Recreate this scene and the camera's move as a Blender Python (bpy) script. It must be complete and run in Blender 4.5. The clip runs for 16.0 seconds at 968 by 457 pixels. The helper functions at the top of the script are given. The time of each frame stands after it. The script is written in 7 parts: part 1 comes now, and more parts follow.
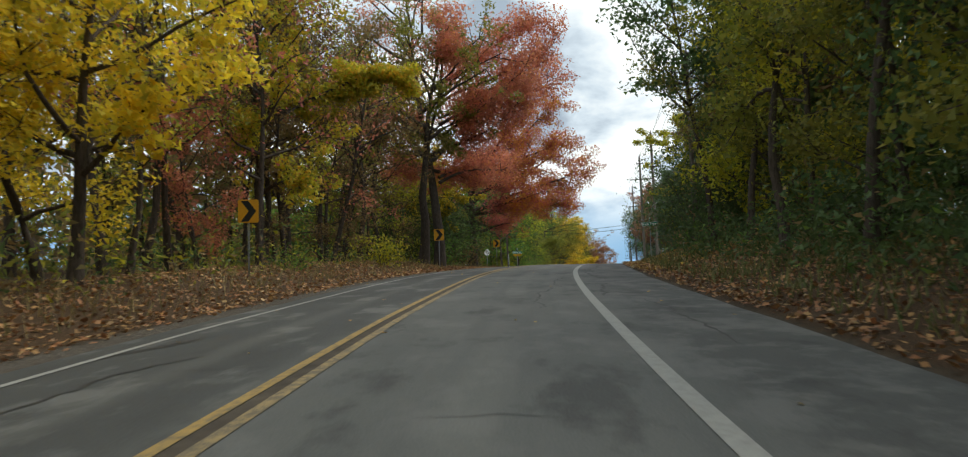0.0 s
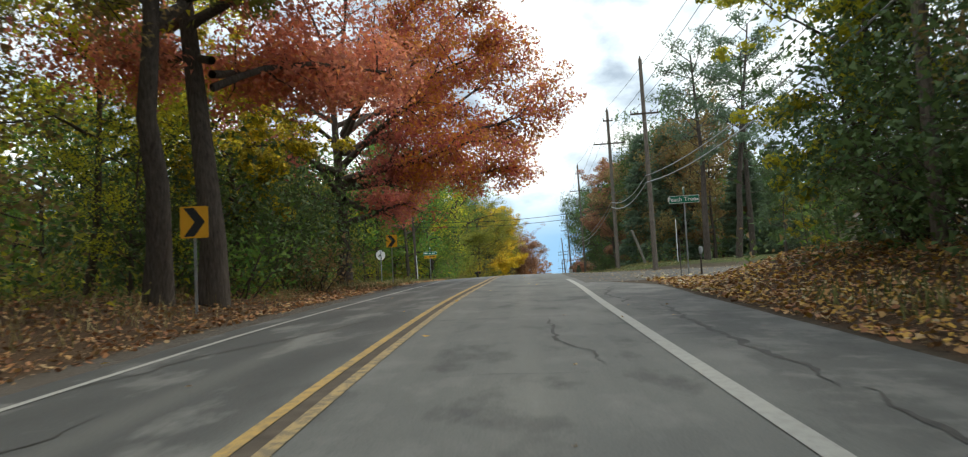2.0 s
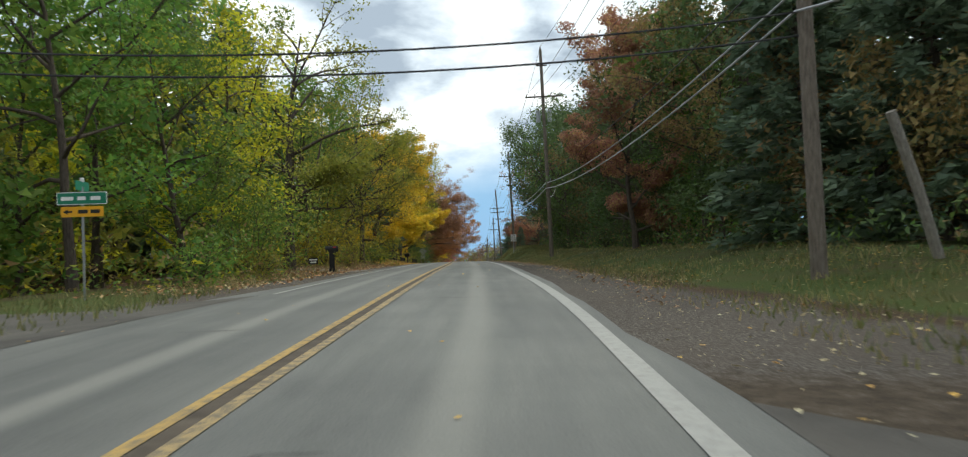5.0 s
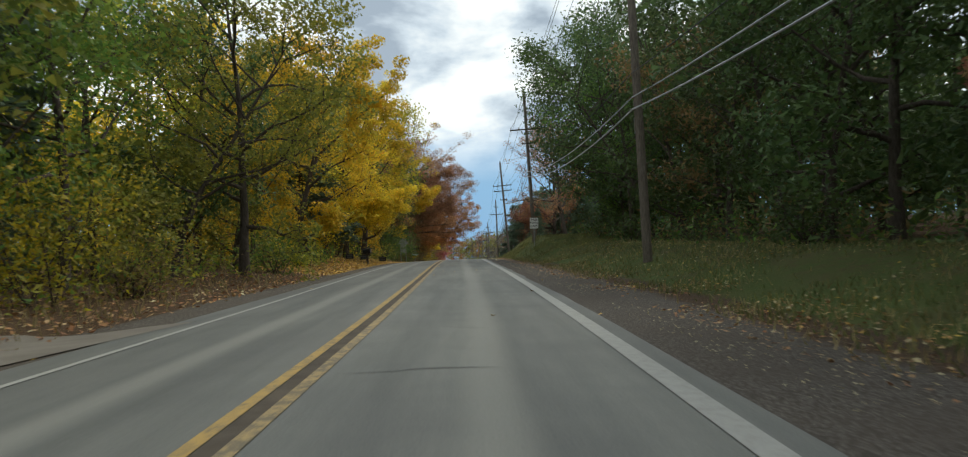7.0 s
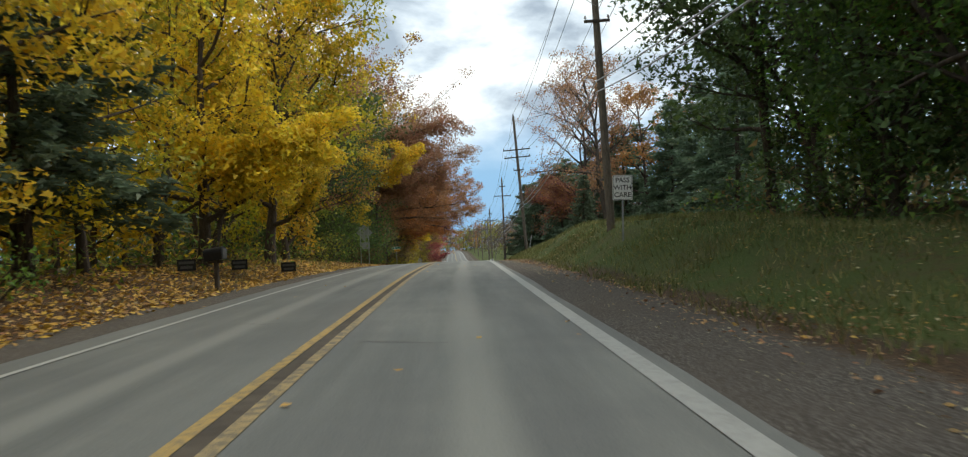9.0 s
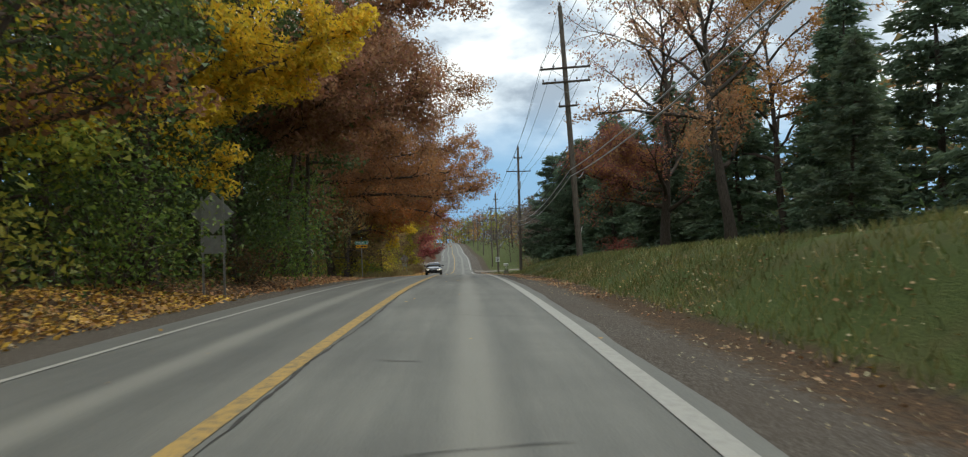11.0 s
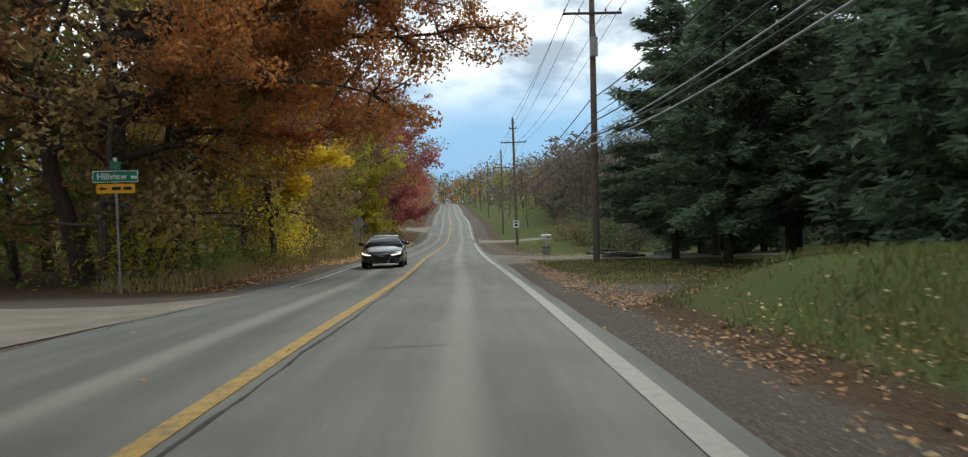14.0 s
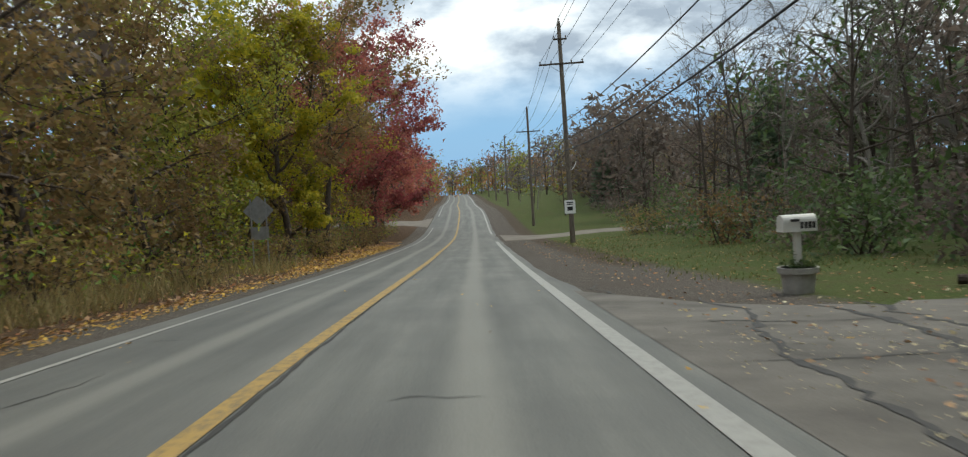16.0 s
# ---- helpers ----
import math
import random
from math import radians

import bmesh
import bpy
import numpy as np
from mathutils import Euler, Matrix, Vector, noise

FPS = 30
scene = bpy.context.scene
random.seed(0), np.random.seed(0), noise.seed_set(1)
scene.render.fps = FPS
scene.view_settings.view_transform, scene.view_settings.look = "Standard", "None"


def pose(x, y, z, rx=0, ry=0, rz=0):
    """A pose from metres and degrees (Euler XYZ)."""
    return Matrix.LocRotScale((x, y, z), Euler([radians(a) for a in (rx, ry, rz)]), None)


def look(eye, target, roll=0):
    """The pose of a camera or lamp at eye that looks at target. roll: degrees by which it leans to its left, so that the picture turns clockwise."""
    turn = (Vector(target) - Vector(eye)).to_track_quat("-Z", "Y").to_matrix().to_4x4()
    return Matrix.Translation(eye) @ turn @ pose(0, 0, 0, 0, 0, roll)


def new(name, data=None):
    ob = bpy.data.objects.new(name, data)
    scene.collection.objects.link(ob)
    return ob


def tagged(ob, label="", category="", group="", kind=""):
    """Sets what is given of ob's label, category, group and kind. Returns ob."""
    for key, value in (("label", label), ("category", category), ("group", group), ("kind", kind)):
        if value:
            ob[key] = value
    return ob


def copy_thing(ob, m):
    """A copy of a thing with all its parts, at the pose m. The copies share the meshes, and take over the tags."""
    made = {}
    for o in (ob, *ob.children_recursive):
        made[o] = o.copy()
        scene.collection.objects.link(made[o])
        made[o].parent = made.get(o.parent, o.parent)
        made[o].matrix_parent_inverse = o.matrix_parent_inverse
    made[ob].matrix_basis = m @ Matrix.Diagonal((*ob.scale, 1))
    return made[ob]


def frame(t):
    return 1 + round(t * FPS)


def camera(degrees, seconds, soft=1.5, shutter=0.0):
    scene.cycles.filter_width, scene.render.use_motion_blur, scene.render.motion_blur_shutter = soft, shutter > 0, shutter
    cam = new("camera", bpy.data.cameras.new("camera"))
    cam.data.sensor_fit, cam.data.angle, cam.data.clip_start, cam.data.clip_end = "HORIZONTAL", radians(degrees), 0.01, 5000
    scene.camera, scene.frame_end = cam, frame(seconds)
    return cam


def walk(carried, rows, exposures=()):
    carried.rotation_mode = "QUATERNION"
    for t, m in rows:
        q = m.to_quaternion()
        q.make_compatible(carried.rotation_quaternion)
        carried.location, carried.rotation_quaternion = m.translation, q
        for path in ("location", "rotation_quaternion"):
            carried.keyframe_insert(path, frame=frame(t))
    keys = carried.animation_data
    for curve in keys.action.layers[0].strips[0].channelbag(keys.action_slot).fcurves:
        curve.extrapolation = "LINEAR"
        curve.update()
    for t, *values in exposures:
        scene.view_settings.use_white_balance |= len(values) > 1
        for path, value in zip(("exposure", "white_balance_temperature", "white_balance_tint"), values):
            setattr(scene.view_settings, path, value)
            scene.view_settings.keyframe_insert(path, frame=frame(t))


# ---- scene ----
cam = camera(57.0, 16.0, soft=1.15, shutter=0.14)
PATH = [
    (0, (-1.205, 2.444, 1.091), (-1.182, 4.437, 1.262), -1.69),
    (0.5, (-0.934, 12.657, 1.844), (-0.883, 14.649, 2.014), -1.48),
    (1, (-0.47, 22.755, 2.586), (-0.368, 24.746, 2.75), -1.11),
    (1.5, (0.258, 32.384, 3.245), (0.407, 34.372, 3.401), -2.27),
    (2, (1.259, 41.782, 3.836), (1.465, 43.766, 3.99), -2.85),
    (2.5, (2.604, 51.338, 4.397), (2.862, 53.316, 4.537), -2.85),
    (3, (4.18, 61.286, 4.907), (4.483, 63.259, 5.036), -3.01),
    (3.5, (6.02, 72.251, 5.433), (6.356, 74.219, 5.555), -2.71),
    (3.7, (6.643, 76.432, 5.618), (6.989, 78.398, 5.735), -2.4),
    (5.8, (13.955, 119.721, 6.949), (14.331, 121.685, 6.976), -2.04),
    (6, (14.67, 123.736, 6.998), (15.045, 125.7, 7.026), -2.09),
    (6.5, (16.472, 134.042, 7.066), (16.846, 136.006, 7.091), -2.4),
    (7, (18.254, 144.472, 7.055), (18.628, 146.437, 7.077), -2.41),
    (7.5, (20.062, 154.924, 7.075), (20.434, 156.889, 7.091), -2.47),
    (8, (21.804, 165.409, 7.027), (22.179, 167.373, 7.035), -2.51),
    (8.5, (23.548, 175.803, 6.988), (23.928, 177.766, 6.989), -2.62),
    (9, (25.257, 186.683, 6.905), (25.637, 188.647, 6.903), -2.41),
    (9.2, (25.905, 190.908, 6.895), (26.286, 192.872, 6.894), -2.24),
    (11.3, (33.62, 236.367, 6.329), (34.004, 238.33, 6.3), -1.24),
    (11.5, (34.338, 240.378, 6.22), (34.724, 242.34, 6.184), -1.32),
    (12, (36.068, 250.507, 5.923), (36.454, 252.469, 5.868), -1.55),
    (12.5, (37.891, 260.434, 5.552), (38.276, 262.395, 5.48), -1.49),
    (13, (39.691, 270.737, 5.097), (40.074, 272.699, 5.014), -1.51),
    (13.5, (41.498, 281.072, 4.573), (41.881, 283.033, 4.48), -1.6),
    (14, (43.247, 291.386, 4.013), (43.628, 293.346, 3.908), -1.29),
    (14.5, (44.967, 301.693, 3.386), (45.347, 303.653, 3.274), -1.33),
    (15, (46.858, 312.636, 2.684), (47.226, 314.598, 2.57), -2.02),
    (15.5, (48.689, 323.807, 1.969), (49.048, 325.771, 1.853), -2.58),
    (16, (50.436, 334.92, 1.365), (50.79, 336.885, 1.247), -3.13),
]
walk(cam, [(t, look(eye, target, roll)) for t, eye, target, roll in PATH], ((0.0, 0.0, 6550.0, 4.0), (1.0, 0.1, 6550.0, 4.0), (2.0, 0.36, 6550.0, 4.0), (3.0, 0.22, 6550.0, 4.0), (3.5, 0.1, 6550.0, 4.0), (6.0, 0.18, 6550.0, 4.0), (7.0, -0.06, 6550.0, 4.0), (8.0, 0.06, 6550.0, 4.0), (9.0, 0.14, 6550.0, 4.0), (11.5, 0.0, 6550.0, 4.0), (13.0, 0.15, 6550.0, 4.0), (14.5, 0.2, 6550.0, 4.0), (15.5, 0.2, 6550.0, 4.0), (16.0, 0.06, 6550.0, 4.0)))

# ---- sky and light ----
world = bpy.data.worlds.new("world")
scene.world = world
world.use_nodes = True
wn, wl = world.node_tree.nodes, world.node_tree.links
wn.clear()


def wnode(kind, **kw):
    n = wn.new(kind)
    for k, v in kw.items():
        n.inputs[k].default_value = v
    return n


sky = wn.new("ShaderNodeTexSky")
sky.sky_type, sky.sun_disc = "NISHITA", False
sky.sun_elevation, sky.sun_rotation = radians(53), radians(62)
sky_bg = wnode("ShaderNodeBackground", Strength=0.11)
tint = wn.new("ShaderNodeMix"); tint.data_type, tint.blend_type = "RGBA", "MIX"
tint.inputs[0].default_value = 0.86
tint.inputs[7].default_value = (2.3, 4.6, 7.6, 1)  # deep blue between the cloud decks
wl.new(sky.outputs[0], tint.inputs[6]); wl.new(tint.outputs[2], sky_bg.inputs["Color"])
coord = wn.new("ShaderNodeTexCoord")
split = wn.new("ShaderNodeSeparateXYZ")
wl.new(coord.outputs["Generated"], split.inputs[0])
lift = wn.new("ShaderNodeMath"); lift.operation = "ADD"; lift.inputs[1].default_value = 0.45
wl.new(split.outputs["Z"], lift.inputs[0])
lift2 = wn.new("ShaderNodeMath"); lift2.operation = "MAXIMUM"; lift2.inputs[1].default_value = 0.05
wl.new(lift.outputs[0], lift2.inputs[0])
flat = wn.new("ShaderNodeVectorMath"); flat.operation = "DIVIDE"
comb = wn.new("ShaderNodeCombineXYZ")
for k in range(3):
    wl.new(lift2.outputs[0], comb.inputs[k])
wl.new(coord.outputs["Generated"], flat.inputs[0]); wl.new(comb.outputs[0], flat.inputs[1])
billow = wnode("ShaderNodeTexNoise", Scale=5.2, Detail=7.0, Roughness=0.52, Distortion=0.15)
wl.new(flat.outputs[0], billow.inputs["Vector"])
mass = wnode("ShaderNodeTexNoise", Scale=0.9, Detail=3.0, Roughness=0.5)
wl.new(flat.outputs[0], mass.inputs["Vector"])
tone = wn.new("ShaderNodeValToRGB")
tone.color_ramp.elements[0].position, tone.color_ramp.elements[0].color = 0.40, (0.36, 0.42, 0.51, 1)
tone.color_ramp.elements[1].position, tone.color_ramp.elements[1].color = 0.60, (0.98, 0.99, 1.0, 1)
mid = tone.color_ramp.elements.new(0.49); mid.color = (0.62, 0.69, 0.78, 1)
wl.new(billow.outputs["Fac"], tone.inputs["Fac"])
cloud_bg = wnode("ShaderNodeBackground", Strength=1.18)
wl.new(tone.outputs["Color"], cloud_bg.inputs["Color"])
edge = wn.new("ShaderNodeMath"); edge.operation = "MULTIPLY_ADD"
edge.inputs[1].default_value, edge.inputs[2].default_value = 0.16, -0.08
wl.new(mass.outputs["Fac"], edge.inputs[0])
alt = wn.new("ShaderNodeMath"); alt.operation = "ADD"
wl.new(split.outputs["Z"], alt.inputs[0]); wl.new(edge.outputs[0], alt.inputs[1])
cover = wn.new("ShaderNodeMapRange"); cover.interpolation_type = "SMOOTHSTEP"
cover.inputs["From Min"].default_value, cover.inputs["From Max"].default_value = 0.045, 0.15
cover.inputs["To Max"].default_value = 0.97
wl.new(alt.outputs[0], cover.inputs["Value"])
blend = wn.new("ShaderNodeMixShader")
wl.new(cover.outputs[0], blend.inputs[0]); wl.new(sky_bg.outputs[0], blend.inputs[1]); wl.new(cloud_bg.outputs[0], blend.inputs[2])
wout = wn.new("ShaderNodeOutputWorld")
wl.new(blend.outputs[0], wout.inputs["Surface"])

sun = new("sun", bpy.data.lights.new("sun", "SUN"))
sun.data.energy, sun.data.angle, sun.data.color = 1.7, radians(22), (1.0, 0.94, 0.84)
sun.matrix_world = look((0, 0, 60), (-30, -16, 14.5))


# ---- materials ----
def material(name, base, rough=0.8, metal=0.0, spec=0.3):
    """A principled material. Returns it with its nodes, links and shader."""
    m = bpy.data.materials.new(name)
    m.use_nodes = True
    n, l = m.node_tree.nodes, m.node_tree.links
    p = n["Principled BSDF"]
    p.inputs["Base Color"].default_value = (*base, 1)
    p.inputs["Roughness"].default_value, p.inputs["Metallic"].default_value = rough, metal
    p.inputs["Specular IOR Level"].default_value = spec
    return m, n, l, p


def noise_node(n, l, scale, detail=4.0, rough=0.55, vector=None):
    t = n.new("ShaderNodeTexNoise")
    t.inputs["Scale"].default_value, t.inputs["Detail"].default_value, t.inputs["Roughness"].default_value = scale, detail, rough
    if vector is None:
        c = n.new("ShaderNodeTexCoord")
        vector = c.outputs["Object"]
    l.new(vector, t.inputs["Vector"])
    return t.outputs["Fac"]


def ramp(n, l, fac, stops):
    r = n.new("ShaderNodeValToRGB")
    els = r.color_ramp.elements
    els[0].position, els[0].color = stops[0][0], (*stops[0][1], 1)
    els[1].position, els[1].color = stops[-1][0], (*stops[-1][1], 1)
    for p, c in stops[1:-1]:
        els.new(p).color = (*c, 1)
    l.new(fac, r.inputs["Fac"])
    return r.outputs["Color"]


def mix(n, l, fac, a, b, mode="MIX"):
    x = n.new("ShaderNodeMix")
    x.data_type, x.blend_type = "RGBA", mode
    for sock, v in ((x.inputs[0], fac), (x.inputs[6], a), (x.inputs[7], b)):
        if isinstance(v, (int, float)):
            sock.default_value = v
        elif isinstance(v, tuple):
            sock.default_value = (*v, 1)
        else:
            l.new(v, sock)
    return x.outputs[2]


def math_node(n, l, op, a, b=0.0, clamp=False):
    x = n.new("ShaderNodeMath")
    x.operation, x.use_clamp = op, clamp
    for sock, v in ((x.inputs[0], a), (x.inputs[1], b)):
        if isinstance(v, (int, float)):
            sock.default_value = v
        else:
            l.new(v, sock)
    return x.outputs[0]


def bump(n, l, p, fac, strength=0.3, distance=0.02):
    b = n.new("ShaderNodeBump")
    b.inputs["Strength"].default_value, b.inputs["Distance"].default_value = strength, distance
    l.new(fac, b.inputs["Height"])
    l.new(b.outputs[0], p.inputs["Normal"])


def speckled(name, a, b, scale=6.0, fine=60.0, rough=0.8, metal=0.0, relief=0.3, spec=0.3):
    """A plain surface with stains at one scale and grain at another."""
    m, n, l, p = material(name, a, rough, metal, spec)
    big = noise_node(n, l, scale)
    small = noise_node(n, l, fine, 2.0)
    c = ramp(n, l, big, [(0.3, a), (0.7, b)])
    c = mix(n, l, math_node(n, l, "MULTIPLY", small, 0.5), c, tuple(0.75 * v for v in a), "MIX")
    l.new(c, p.inputs["Base Color"])
    bump(n, l, p, small, relief, 0.01)
    return m


def leaf_material(name, stops, lucent=0.5, rough=0.55):
    """Leaves: each one takes its own shade, each tree its own cast; light shows through."""
    m, n, l, p = material(name, stops[0], rough, 0.0, 0.25)
    geo, info = n.new("ShaderNodeNewGeometry"), n.new("ShaderNodeObjectInfo")
    k = len(stops)
    c = ramp(n, l, geo.outputs["Random Per Island"], [(i / (k - 1), s) for i, s in enumerate(stops)])
    hsv = n.new("ShaderNodeHueSaturation")
    l.new(c, hsv.inputs["Color"])
    hue = math_node(n, l, "MULTIPLY_ADD", info.outputs["Random"], 0.03)
    hue.node.inputs[2].default_value = 0.485
    l.new(hue, hsv.inputs["Hue"])
    val = math_node(n, l, "MULTIPLY_ADD", info.outputs["Random"], 0.45)
    val.node.inputs[2].default_value = 0.78
    bough = math_node(n, l, "MULTIPLY_ADD", noise_node(n, l, 0.55, 2.0, 0.6), 1.7)
    bough.node.inputs[2].default_value = 0.32
    l.new(math_node(n, l, "MULTIPLY", val, bough), hsv.inputs["Value"])
    l.new(hsv.outputs[0], p.inputs["Base Color"])
    tr = n.new("ShaderNodeBsdfTranslucent")
    l.new(hsv.outputs[0], tr.inputs["Color"])
    mx = n.new("ShaderNodeMixShader")
    mx.inputs[0].default_value = lucent
    l.new(p.outputs[0], mx.inputs[1]); l.new(tr.outputs[0], mx.inputs[2])
    l.new(mx.outputs[0], n["Material Output"].inputs["Surface"])
    return m


LEAF = {
    "yellow": leaf_material("leaf_yellow", [(0.70, 0.49, 0.04), (0.76, 0.57, 0.05), (0.46, 0.40, 0.045), (0.68, 0.41, 0.035)]),
    "lime": leaf_material("leaf_lime", [(0.370, 0.360, 0.034), (0.520, 0.440, 0.034), (0.235, 0.275, 0.034), (0.440, 0.360, 0.034)]),
    "olive": leaf_material("leaf_olive", [(0.165, 0.190, 0.040), (0.245, 0.258, 0.046), (0.325, 0.300, 0.052), (0.125, 0.165, 0.040)]),
    "green": leaf_material("leaf_green", [(0.081, 0.163, 0.036), (0.130, 0.227, 0.044), (0.195, 0.276, 0.051), (0.098, 0.146, 0.044)]),
    "red": leaf_material("leaf_red", [(0.43, 0.135, 0.098), (0.53, 0.185, 0.125), (0.35, 0.110, 0.092), (0.60, 0.255, 0.100)]),
    "orange": leaf_material("leaf_orange", [(0.464, 0.166, 0.035), (0.398, 0.122, 0.040), (0.530, 0.243, 0.040), (0.309, 0.099, 0.040)]),
    "russet": leaf_material("leaf_russet", [(0.312, 0.130, 0.053), (0.390, 0.182, 0.070), (0.247, 0.104, 0.053), (0.338, 0.195, 0.070)]),
    "tan": leaf_material("leaf_tan", [(0.34, 0.205, 0.105), (0.41, 0.255, 0.125), (0.29, 0.165, 0.095), (0.44, 0.235, 0.110)]),
    "crimson": leaf_material("leaf_crimson", [(0.290, 0.078, 0.068), (0.340, 0.100, 0.082), (0.230, 0.068, 0.062), (0.330, 0.140, 0.090)]),
    "dull_red": leaf_material("leaf_dull_red", [(0.30, 0.135, 0.105), (0.36, 0.175, 0.130), (0.25, 0.115, 0.095), (0.38, 0.215, 0.130)]),
    "brown": leaf_material("leaf_brown", [(0.203, 0.135, 0.061), (0.270, 0.176, 0.073), (0.162, 0.121, 0.055), (0.230, 0.189, 0.073)]),
    "needle": leaf_material("needle_green", [(0.095, 0.135, 0.085), (0.125, 0.172, 0.100), (0.105, 0.148, 0.100), (0.155, 0.195, 0.118)], 0.4),
    "faded": leaf_material("leaf_faded", [(0.135, 0.110, 0.092), (0.165, 0.130, 0.105), (0.115, 0.098, 0.082), (0.175, 0.122, 0.102)]),
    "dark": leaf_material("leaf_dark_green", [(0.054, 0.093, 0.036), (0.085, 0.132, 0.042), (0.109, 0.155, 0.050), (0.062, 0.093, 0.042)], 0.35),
}
LITTER = leaf_material("fallen_leaf", [(0.36, 0.175, 0.075), (0.26, 0.115, 0.05), (0.47, 0.28, 0.11), (0.18, 0.09, 0.05), (0.52, 0.37, 0.18)], 0.1)
LITTER_PALE = leaf_material("fallen_leaf_pale", [(0.46, 0.40, 0.22), (0.38, 0.30, 0.15), (0.52, 0.48, 0.30), (0.33, 0.24, 0.12)], 0.1)
LITTER_GOLD = leaf_material("fallen_leaf_gold", [(0.50, 0.30, 0.05), (0.36, 0.20, 0.05), (0.58, 0.38, 0.06), (0.28, 0.16, 0.06)], 0.1)
GRASS = leaf_material("grass_blade", [(0.10, 0.125, 0.045), (0.14, 0.15, 0.055), (0.20, 0.18, 0.07), (0.08, 0.11, 0.03)], 0.2)
DRYGRASS = leaf_material("dry_grass_blade", [(0.30, 0.22, 0.10), (0.22, 0.17, 0.08), (0.17, 0.16, 0.06), (0.36, 0.28, 0.14)], 0.2)


def bark_material(name, a, b):
    m, n, l, p = material(name, a, 0.95, 0.0, 0.1)
    c = n.new("ShaderNodeTexCoord")
    mp = n.new("ShaderNodeMapping")
    mp.inputs["Scale"].default_value = (9, 9, 1.6)
    l.new(c.outputs["Object"], mp.inputs["Vector"])
    f = noise_node(n, l, 2.0, 5.0, 0.65, mp.outputs[0])
    l.new(ramp(n, l, f, [(0.3, a), (0.7, b)]), p.inputs["Base Color"])
    bump(n, l, p, f, 0.8, 0.04)
    return m


BARK = bark_material("bark", (0.045, 0.036, 0.030), (0.14, 0.115, 0.095))
BARK_PALE = bark_material("bark_pale", (0.16, 0.145, 0.125), (0.34, 0.31, 0.27))
POLE_WOOD = bark_material("pole_wood", (0.10, 0.082, 0.066), (0.24, 0.205, 0.17))
POST_WOOD = bark_material("post_wood", (0.05, 0.04, 0.034), (0.13, 0.105, 0.085))
STEEL = speckled("galvanised_steel", (0.34, 0.35, 0.36), (0.46, 0.47, 0.48), 9, 80, 0.45, 0.8, 0.1)
DARKSTEEL = speckled("weathered_steel", (0.10, 0.10, 0.10), (0.18, 0.17, 0.16), 9, 80, 0.6, 0.5, 0.1)
SIGN_BACK = speckled("bare_aluminium", (0.30, 0.31, 0.31), (0.42, 0.43, 0.43), 5, 60, 0.5, 0.6, 0.05)
SIGN_WHITE = speckled("sign_white", (0.84, 0.84, 0.82), (0.88, 0.88, 0.86), 4, 60, 0.5, 0, 0.03)
SIGN_AMBER = speckled("sign_amber", (0.80, 0.38, 0.02), (0.86, 0.44, 0.03), 4, 60, 0.45, 0, 0.03)
SIGN_BLACK = speckled("sign_black", (0.02, 0.02, 0.02), (0.03, 0.03, 0.03), 4, 60, 0.5, 0, 0.03)
SIGN_GREEN = speckled("sign_green", (0.02, 0.20, 0.12), (0.03, 0.24, 0.14), 4, 60, 0.45, 0, 0.03)
SIGN_RED = speckled("sign_red", (0.5, 0.03, 0.03), (0.55, 0.05, 0.04), 4, 60, 0.45, 0, 0.03)
WIRE = speckled("cable_black", (0.025, 0.025, 0.028), (0.05, 0.05, 0.055), 3, 40, 0.6, 0, 0.05)
WIRE_PALE = speckled("cable_aluminium", (0.32, 0.33, 0.34), (0.45, 0.46, 0.47), 3, 40, 0.4, 0.5, 0.05)
CERAMIC = speckled("insulator_glaze", (0.16, 0.13, 0.12), (0.24, 0.2, 0.18), 9, 50, 0.25, 0, 0.05)
CAN_GREY = speckled("transformer_paint", (0.30, 0.32, 0.33), (0.42, 0.44, 0.45), 6, 60, 0.5, 0, 0.1)
BOX_BLACK = speckled("mailbox_black", (0.018, 0.018, 0.02), (0.04, 0.038, 0.036), 6, 70, 0.45, 0.2, 0.1)
BOX_WHITE = speckled("mailbox_white", (0.66, 0.65, 0.60), (0.78, 0.77, 0.72), 6, 70, 0.5, 0, 0.1)
CONCRETE = speckled("planter_concrete", (0.34, 0.33, 0.30), (0.5, 0.48, 0.44), 7, 50, 0.9, 0, 0.4)


